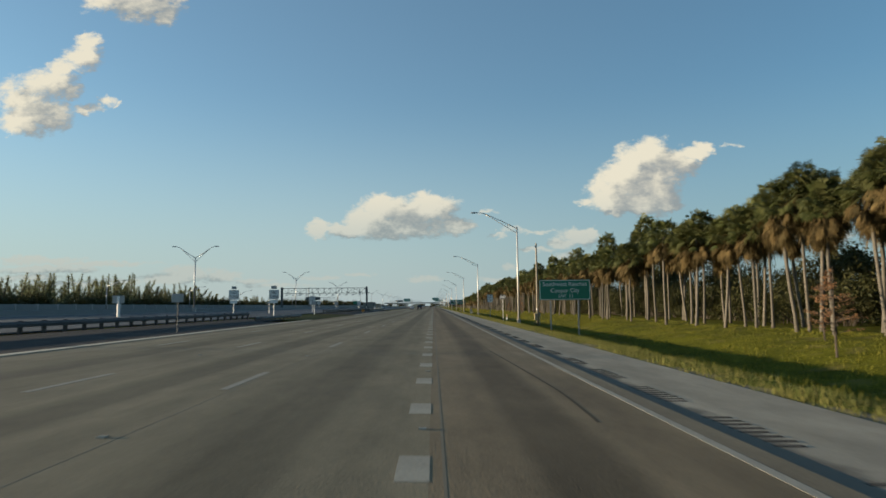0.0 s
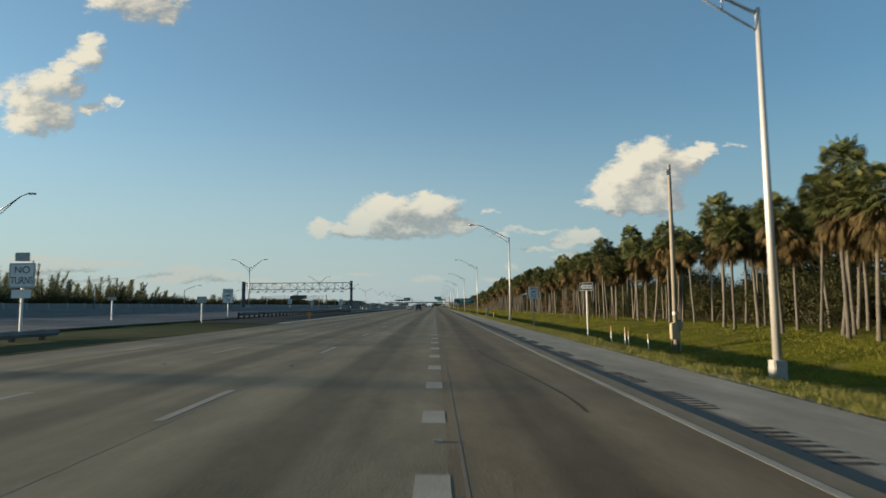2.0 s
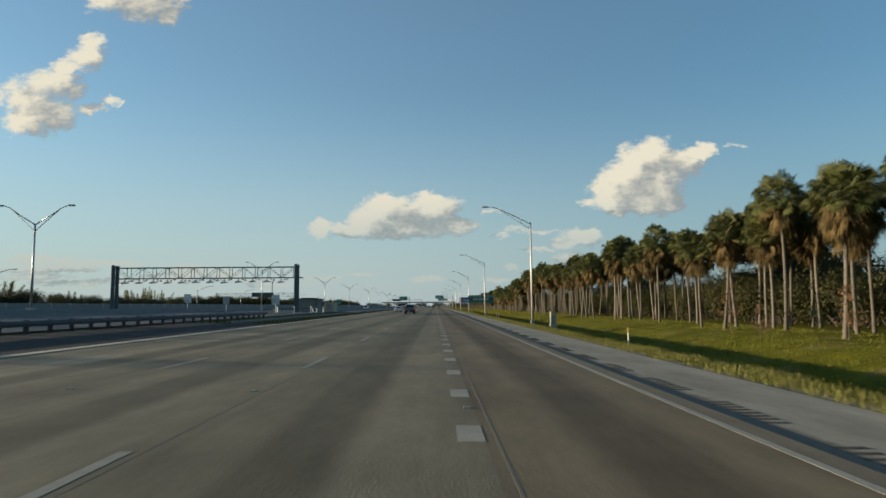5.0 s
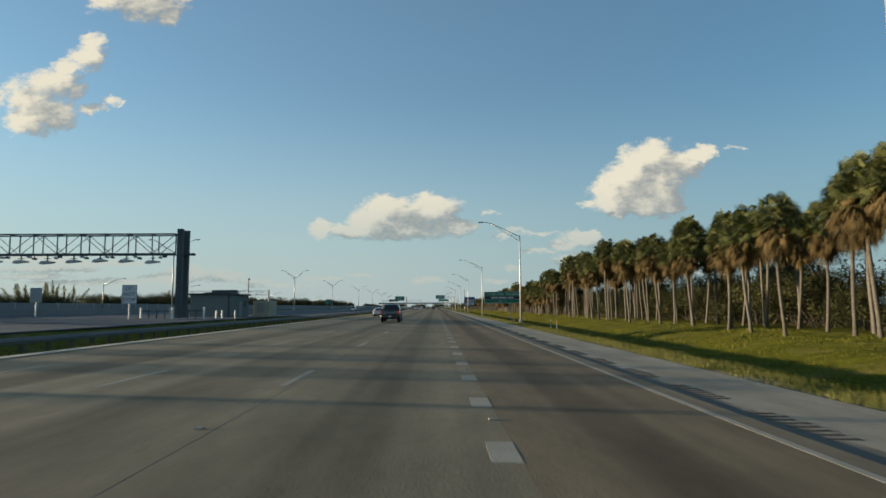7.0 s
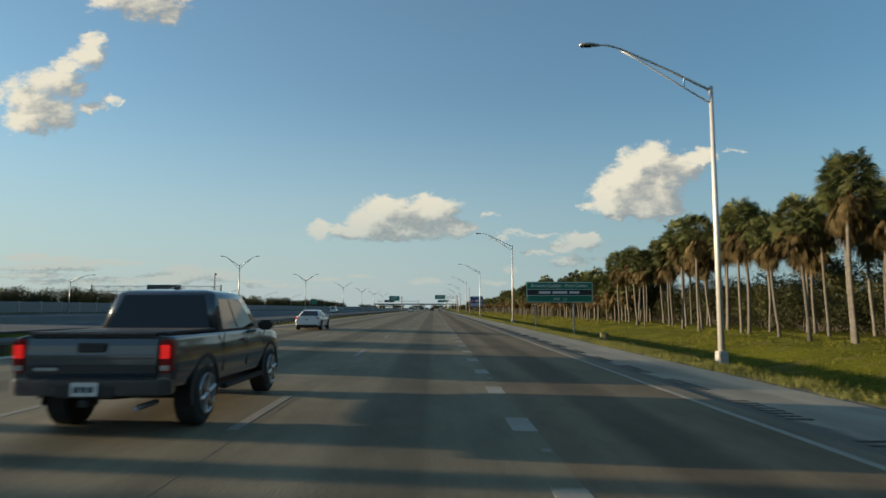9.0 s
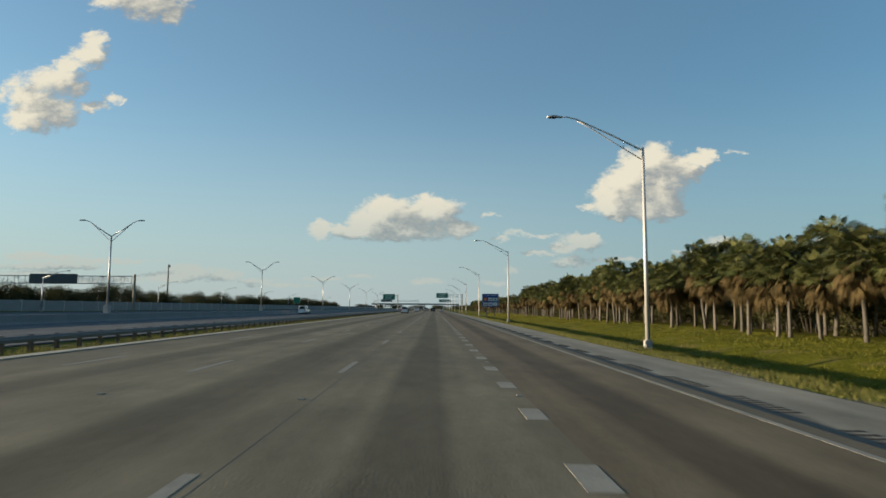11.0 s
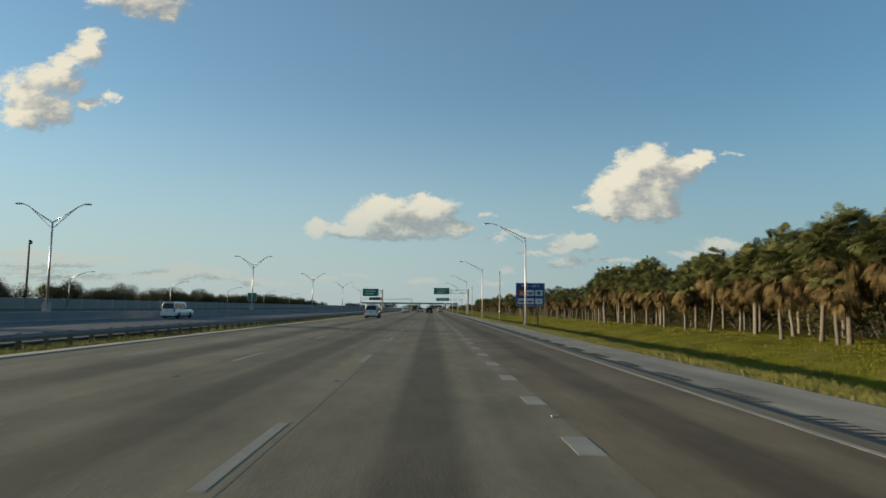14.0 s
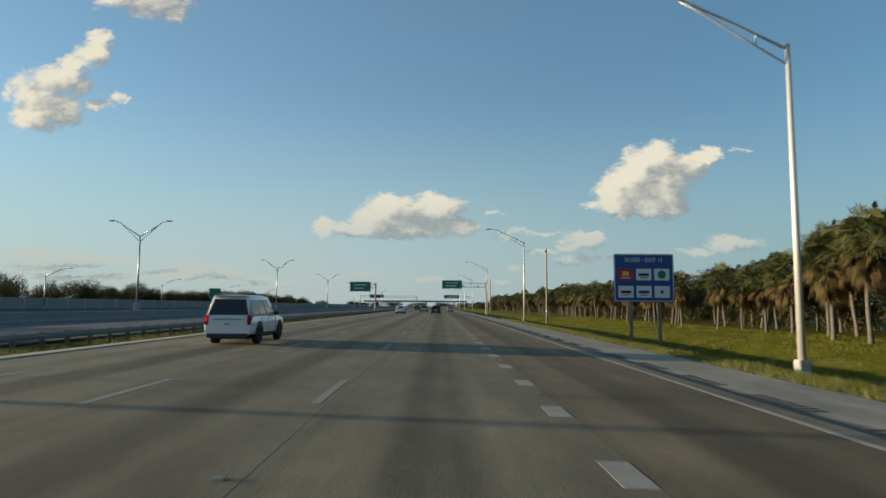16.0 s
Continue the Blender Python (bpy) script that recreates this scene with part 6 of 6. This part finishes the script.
def cabin(root, paintm, z0, z1, rear0, rear1, front0, front1, w0, w1, rear_window, sides, pillar_label="", roof_mat=None):
    """Greenhouse between belt z0 and roof z1, with panes set 6 mm proud of the shell."""
    def ring(z, ry, fy, w, rr=0.07):
        out = []
        for cx, cy, r2, a0 in ((w - rr, ry + rr, rr, -90), (w - 2 * rr, fy - 2 * rr, 2 * rr, 0), (-w + 2 * rr, fy - 2 * rr, 2 * rr, 90), (-w + rr, ry + rr, rr, 180)):
            for k in range(4):
                a = radians(a0 + 30 * k)
                out.append((cx + math.cos(a) * r2, cy + math.sin(a) * r2, z))
        return out
    levels = [ring(z0 - 0.03, rear0, front0, w0), ring(z0 + (z1 - z0) * 0.86, rear0 + (rear1 - rear0) * 0.86, front0 + (front1 - front0) * 0.86, w0 + (w1 - w0) * 0.86),
              ring(z1 - 0.045, rear1 + 0.01, front1 - 0.02, w1 + 0.005), ring(z1 - 0.015, rear1 + 0.06, front1 - 0.09, w1 - 0.06), ring(z1 + 0.005, rear1 + 0.16, front1 - 0.22, w1 - 0.16), ring(z1 + 0.02, rear1 + 0.35, front1 - 0.45, w1 * 0.5)]
    bm = bmesh.new()
    rs = [[bm.verts.new(p) for p in lv] for lv in levels]
    for a, b in zip(rs, rs[1:]):
        for k in range(16):
            bm.faces.new((a[k], a[(k + 1) % 16], b[(k + 1) % 16], b[k]))
    bm.faces.new(rs[-1])
    bm.faces.new(rs[0][::-1])
    bmesh.ops.recalc_face_normals(bm, faces=bm.faces)
    shell = part("cabin", bm, paintm, root, smooth=True)

    def at(s, ry):     # point on shell side at height fraction s (0..0.86)
        return z0 + (z1 - z0) * s

    def lerp(a, b, s):
        return a + (b - a) * s

    def pane(name, corners, n, label="tinted window"):
        n = Vector(n).normalized() * 0.007
        vs = [Vector(c) + n for c in corners]
        bk = [Vector(c) - n for c in corners]
        m = len(vs)
        faces = [tuple(range(m)), tuple(range(2 * m - 1, m - 1, -1))] + [(i, i + m, (i + 1) % m + m, (i + 1) % m) for i in range(m)]
        mesh_object(name, vs + bk, faces, M_GLASS, shell, label)

    lo, hi = 0.10, 0.80
    def rear_pt(u, s):
        return (lerp(w0, w1, s) * u, lerp(rear0, rear1, s), lerp(z0, z1, s))
    def front_pt(u, s):
        return (lerp(w0, w1, s) * u, lerp(front0, front1, s), lerp(z0, z1, s))
    ru, rlo, rhi = rear_window
    pane("rear_window", [rear_pt(-ru, rlo), rear_pt(ru, rlo), rear_pt(ru * 0.95, rhi), rear_pt(-ru * 0.95, rhi)], (0, -(z1 - z0), rear1 - rear0), "dark tinted rear window")
    pane("windscreen", [front_pt(0.84, lo), front_pt(-0.84, lo), front_pt(-0.80, hi), front_pt(0.80, hi)], (0, z1 - z0, front0 - front1))
    for s in (-1, 1):
        nrm = (s * (z1 - z0), 0, w0 - w1)
        for f0, f1 in sides:
            def side_pt(f, h, shrink=0.0):
                ya, yb = lerp(rear0, rear1, h) + 0.12, lerp(front0, front1, h) - 0.20
                return (s * lerp(w0, w1, h), lerp(ya, yb, f), lerp(z0, z1, h))
            pane("side_window", [side_pt(f0, lo), side_pt(f1, lo), side_pt(f1, hi), side_pt(f0, hi)], nrm)
    return shell


def plate(root, y, z, w=0.31, h=0.155):
    p = part("number_plate", boxed(-w / 2, w / 2, y - 0.012, y, z - h / 2, z + h / 2, bevel=0.004), M_SIGNWHITE, root, "white number plate with plain bars")
    for k in range(3):
        part("plate_bar", boxed(-0.115 + 0.08 * k, -0.05 + 0.08 * k, y - 0.016, y - 0.0125, z - 0.035, z + 0.03), M_DARKSTEEL, p)


def mirrors(root, w, y, z, m):
    for s in (-1, 1):
        mm = part("door_mirror", boxed(min(s * (w - 0.02), s * (w + 0.22)), max(s * (w - 0.02), s * (w + 0.22)), y - 0.06, y + 0.1, z, z + 0.17, bevel=0.035), m, root)


def door_lines(root, w, ys, z0, z1):
    for s in (-1, 1):
        for y in ys:
            part("door_gap", boxed(min(s * (w - 0.012), s * (w + 0.003)), max(s * (w - 0.012), s * (w + 0.003)), y - 0.006, y + 0.006, z0, z1), M_BLACK, root)


def pickup(x, y):
    root = empty("pickup_truck", "dark graphite crew-cab pickup truck with lit red tail lamps", "pickup truck", at=(x, y, road_z(x)))
    w, L = 0.945, 5.39
    st = [(0.13, body_half(w * 0.97, 0.62, 1.20, 0.0)), (0.30, body_half(w, 0.58, 1.21, 0.0)), (1.80, body_half(w, 0.50, 1.20, 0.0)), (4.10, body_half(w, 0.48, 1.18, 0.04)),
          (4.75, body_half(w, 0.48, 1.13, 0.06)), (5.20, body_half(w * 0.95, 0.52, 1.04, 0.05)), (5.36, body_half(w * 0.84, 0.56, 0.95, 0.02))]
    part("body", loft(bmesh.new(), st), P_GREY, root, smooth=True)
    gate = part("tailgate", prism(bmesh.new(), [(0.16, 0.70), (0.115, 0.71), (0.085, 0.77), (0.078, 0.87), (0.084, 0.98), (0.088, 1.0), (0.098, 1.09), (0.12, 1.17), (0.15, 1.21), (0.18, 1.21)], "x", -0.76, 0.76), P_GREY, root)
    part("gate_handle", boxed(-0.17, 0.17, 0.068, 0.11, 1.01, 1.12, bevel=0.015), M_BLACK, gate)
    part("gate_crease", boxed(-0.72, 0.72, 0.070, 0.10, 0.935, 0.95, bevel=0.005), P_GREY, gate)
    part("badge", boxed(-0.66, -0.38, 0.070, 0.085, 0.80, 0.835, bevel=0.004), M_STEEL, gate)
    part("gate_spoiler", boxed(-0.74, 0.74, 0.075, 0.20, 1.205, 1.235, bevel=0.01), M_PLASTIC, gate)
    part("tonneau", boxed(-0.84, 0.84, 0.20, 1.78, 1.205, 1.245, bevel=0.012), M_PLASTIC, root, "black bed cover")
    bm = bmesh.new()
    prism(bm, [(-0.93, 0.24), (-0.93, 0.10), (-0.84, 0.02), (-0.45, -0.02), (0.45, -0.02), (0.84, 0.02), (0.93, 0.10), (0.93, 0.24)], "z", 0.52, 0.705)
    bmesh.ops.bevel(bm, geom=list(bm.edges), offset=0.02, segments=2, affect="EDGES")
    part("rear_bumper", bm, P_GREY, root, "graphite rear bumper")
    part("bumper_step", boxed(-0.34, 0.34, -0.035, 0.10, 0.50, 0.66, bevel=0.02), M_PLASTIC, root)
    part("tow_hitch", boxed(-0.06, 0.06, -0.05, 0.2, 0.40, 0.48, bevel=0.01), M_BLACK, root)
    part("spare_wheel", tubed([(0, 0.75, 0.42), (0, 0.75, 0.60)], [0.33, 0.33], 20), M_TYRE, root)
    part("rear_axle", tubed([(-0.7, 1.18, 0.39), (0.7, 1.18, 0.39)], 0.06, 10), M_BLACK, root)
    part("shark_fin", prism(bmesh.new(), [(2.35, 1.79), (2.62, 1.79), (2.42, 1.865), (2.36, 1.865)], "x", -0.025, 0.025), M_BLACK, root)
    plate(root, -0.037, 0.60)
    for s in (-1, 1):
        l = part("tail_lamp", boxed(min(s * 0.775, s * 0.935), max(s * 0.775, s * 0.935), 0.085, 0.24, 0.77, 1.16, bevel=0.03), M_TAILOFF, root, "red tail lamp")
        part("lamp_glow", boxed(min(s * 0.80, s * 0.91), max(s * 0.80, s * 0.91), 0.078, 0.09, 0.94, 1.10, bevel=0.005), M_TAIL, l, "lit red brake lamp")
        part("reverse_lens", boxed(min(s * 0.80, s * 0.91), max(s * 0.80, s * 0.91), 0.078, 0.09, 0.80, 0.86, bevel=0.005), M_RIM, l)
        part("headlamp", boxed(min(s * 0.5, s * 0.82), max(s * 0.5, s * 0.82), 5.20, 5.34, 0.78, 0.95, bevel=0.03), M_SIGNWHITE, root)
        part("running_board", boxed(min(s * 0.86, s * 0.98), max(s * 0.86, s * 0.98), 1.95, 3.85, 0.36, 0.43, bevel=0.02), M_PLASTIC, root)
    cabin(root, P_GREY, 1.15, 1.80, 1.80, 2.00, 4.15, 3.30, 0.885, 0.70, (0.86, 0.14, 0.88), ((0.02, 0.36), (0.39, 0.84)))
    for s in (-1, 1):
        for ya in (2.75, 3.60):
            part("door_handle", boxed(min(s * 0.945, s * 0.965), max(s * 0.945, s * 0.965), ya, ya + 0.2, 1.02, 1.06, bevel=0.008), P_GREY, root)
    door_lines(root, w, (1.86, 2.98, 3.98), 0.62, 1.17)
    mirrors(root, 0.92, 3.75, 1.15, M_BLACK)
    part("underbody", boxed(-0.70, 0.70, 1.7, 4.9, 0.34, 0.55), M_BLACK, root)
    part("rear_frame", boxed(-0.55, 0.55, 0.25, 1.7, 0.52, 0.64), M_BLACK, root)
    for s in (-1, 1):
        for yy in (1.18, 4.42):
            arch(root, s * w * 0.985, yy, 0.47, 0.40)
            wheel(root, s * 0.81, yy, 0.40, 0.285)
    part("exhaust", tubed([(0.55, 0.05, 0.37), (0.55, 0.6, 0.37)], 0.035, 10), M_STEEL, root)


def suv(x, y, name, label, paintm, L=5.33, w=1.03, H=1.93, lit=False, rim=M_PLASTIC, chrome=True):
    """Estate-bodied car: long roof, upright tail, roof rails."""
    root = empty(name, label, "car", at=(x, y, road_z(x)))
    b = H * 0.585
    st = [(0.04, body_half(w * 0.93, 0.50, b, 0.0)), (0.20, body_half(w * 0.99, 0.42, b, 0.0)), (1.4, body_half(w, 0.38, b, 0.0)), (L * 0.70, body_half(w, 0.38, b * 0.985, 0.04)),
          (L * 0.86, body_half(w * 0.98, 0.38, b * 0.95, 0.06)), (L * 0.97, body_half(w * 0.93, 0.42, b * 0.86, 0.04)), (L, body_half(w * 0.82, 0.46, b * 0.74, 0.02))]
    part("body", loft(bmesh.new(), st), paintm, root, smooth=True)
    cabin(root, paintm, b - 0.02, H, 0.06, 0.36, L * 0.735, L * 0.56, w * 0.95, w * 0.74, (0.88, 0.06, 0.80), ((0.02, 0.30), (0.33, 0.60), (0.63, 0.90)))
    part("spoiler", boxed(-w * 0.70, w * 0.70, 0.18, 0.50, H - 0.05, H + 0.0, bevel=0.02), paintm, root)
    lg = part("liftgate", boxed(-w * 0.74, w * 0.74, 0.005, 0.06, 0.66, b - 0.02, bevel=0.02), paintm, root)
    if chrome:
        part("trim_bar", boxed(-w * 0.58, w * 0.58, -0.010, 0.01, b - 0.17, b - 0.11, bevel=0.01), M_STEEL, lg, "chrome bar")
    part("badge", boxed(-0.10, 0.10, -0.016, 0.01, b - 0.17, b - 0.10, bevel=0.01), M_STEEL, lg)
    plate(root, 0.0, b - 0.32)
    part("rear_bumper", boxed(-w * 0.95, w * 0.95, -0.03, 0.22, 0.40, 0.66, bevel=0.05), paintm, root)
    part("bumper_valance", boxed(-w * 0.85, w * 0.85, -0.022, 0.22, 0.28, 0.44, bevel=0.03), M_PLASTIC, root, "black lower bumper")
    for s in (-1, 1):
        l = part("tail_lamp", boxed(min(s * w * 0.80, s * w * 0.965), max(s * w * 0.80, s * w * 0.965), 0.0, 0.26, b - 0.36, b + 0.02, bevel=0.035), M_TAILOFF, root, "dark red tail lamp")
        if lit and s < 0:
            part("lamp_glow", boxed(s * w * 0.94, s * w * 0.83, -0.008, 0.01, b - 0.22, b - 0.05, bevel=0.004), M_TAIL, l, "lit red lamp")
        part("roof_rail", tubed([(s * w * 0.68, 0.6, H + 0.015), (s * w * 0.68, 0.75, H + 0.06), (s * w * 0.68, L * 0.50, H + 0.06), (s * w * 0.68, L * 0.53, H)], 0.022, 6), M_PLASTIC, root)
        part("headlamp", boxed(min(s * 0.5, s * w * 0.85), max(s * 0.5, s * w * 0.85), L * 0.955, L * 0.985, b * 0.66, b * 0.78, bevel=0.02), M_SIGNWHITE, root)
        for ya in (L * 0.33, L * 0.52):
            part("door_handle", boxed(min(s * w * 0.985, s * (w + 0.02)), max(s * w * 0.985, s * (w + 0.02)), ya, ya + 0.2, b - 0.17, b - 0.13, bevel=0.008), paintm, root)
        part("sill_trim", boxed(min(s * w * 0.9, s * (w + 0.01)), max(s * w * 0.9, s * (w + 0.01)), L * 0.28, L * 0.72, 0.34, 0.44, bevel=0.02), M_PLASTIC, root)
    door_lines(root, w, (L * 0.27, L * 0.45, L * 0.66), 0.48, b - 0.06)
    mirrors(root, w * 0.97, L * 0.62, b - 0.02, M_PLASTIC)
    part("underbody", boxed(-w * 0.72, w * 0.72, 0.3, L * 0.93, 0.22, 0.42), M_BLACK, root)
    r = 0.40 if H > 1.8 else 0.35
    for s in (-1, 1):
        for yy in (L * 0.215, L * 0.80):
            arch(root, s * w * 0.99, yy, r + 0.05, r)
            wheel(root, s * (w - 0.115), yy, r, 0.275, rim)
    return root


def sedan(x, y, label, paintm, lit=False):
    root = empty("sedan_car", label, "car", at=(x, y, road_z(x)))
    L, w = 4.69, 0.905
    st = [(0.0, body_half(w * 0.86, 0.42, 0.88, 0.02)), (0.10, body_half(w * 0.93, 0.34, 0.97, 0.02)), (0.55, body_half(w * 0.98, 0.28, 1.01, 0.02)), (1.1, body_half(w, 0.26, 0.98, 0.02)), (3.1, body_half(w, 0.26, 0.93, 0.03)),
          (3.8, body_half(w * 0.985, 0.27, 0.88, 0.06)), (4.45, body_half(w * 0.93, 0.30, 0.76, 0.05)), (4.69, body_half(w * 0.78, 0.34, 0.62, 0.02))]
    part("body", loft(bmesh.new(), st), paintm, root, smooth=True)
    cabin(root, paintm, 0.97, 1.44, 0.62, 1.42, 3.42, 2.45, w * 0.90, w * 0.64, (0.84, 0.12, 0.84), ((0.10, 0.44), (0.47, 0.86)))
    part("boot_lip", boxed(-w * 0.74, w * 0.74, 0.03, 0.16, 0.985, 1.015, bevel=0.012), paintm, root)
    part("boot_trim", boxed(-0.42, 0.42, -0.006, 0.03, 0.86, 0.885, bevel=0.006), M_STEEL, root)
    plate(root, 0.0, 0.76)
    part("rear_valance", boxed(-w * 0.80, w * 0.80, -0.02, 0.2, 0.27, 0.40, bevel=0.04), M_PLASTIC, root, "black lower bumper")
    for s in (-1, 1):
        bm = bmesh.new()
        prism(bm, [(s * 0.46, 0.80), (s * 0.50, 0.90), (s * 0.80, 0.95), (s * 0.87, 0.88), (s * 0.80, 0.76)], "y", 0.005, 0.17)
        part("tail_lamp", bm, M_TAIL if lit and s < 0 else M_TAILOFF, root, "red tail lamp")
        part("headlamp", boxed(min(s * 0.48, s * 0.76), max(s * 0.48, s * 0.76), 4.46, 4.60, 0.58, 0.70, bevel=0.02), M_SIGNWHITE, root)
        for ya in (1.75, 2.62):
            part("door_handle", boxed(min(s * 0.89, s * 0.92), max(s * 0.89, s * 0.92), ya, ya + 0.19, 0.80, 0.835, bevel=0.008), paintm, root)
    door_lines(root, w, (1.45, 2.35, 3.25), 0.36, 0.90)
    mirrors(root, w * 0.93, 2.95, 0.93, paintm)
    part("underbody", boxed(-w * 0.7, w * 0.7, 0.3, 4.3, 0.16, 0.3), M_BLACK, root)
    for s in (-1, 1):
        for yy in (0.98, 3.80):
            arch(root, s * w * 0.985, yy, 0.37, 0.335)
            wheel(root, s * (w - 0.095), yy, 0.335, 0.235)
    return root


pickup(-5.25, 243.1)
near_sedan = sedan(-9.45, 275.85, "glossy white four-door sedan beside the pickup truck", P_WHITE, True)
near_sedan.scale = (0.9, 0.9, 0.9)
big = suv(-9.45, 451.3, "large_suv", "large white sport utility car with black lower trim", P_WHITE, lit=True)
big.scale = (0.84, 0.93, 0.93)
suv(-2.3, 552.5, "compact_suv", "black compact sport utility car in the middle lane", P_BLACK, 4.6, 0.93, 1.68)
sedan(-9.0, 545.0, "white sedan far ahead on the motorway", P_WHITE)
sedan(1.75, 612.0, "silver sedan far ahead on the motorway", P_SILVER)
suv(-5.6, 590.0, "compact_suv", "silver compact sport utility car far ahead", P_SILVER, 4.6, 0.93, 1.68)
suv(-9.1, 640.0, "compact_suv", "black compact sport utility car far ahead on the motorway", P_BLACK, 4.6, 0.93, 1.68)
van = suv(-37.5, 457.0, "cargo_van", "long white cargo van on the express lanes", P_WHITE, 6.8, 1.0, 2.3, chrome=False)
van.location.z = -0.20
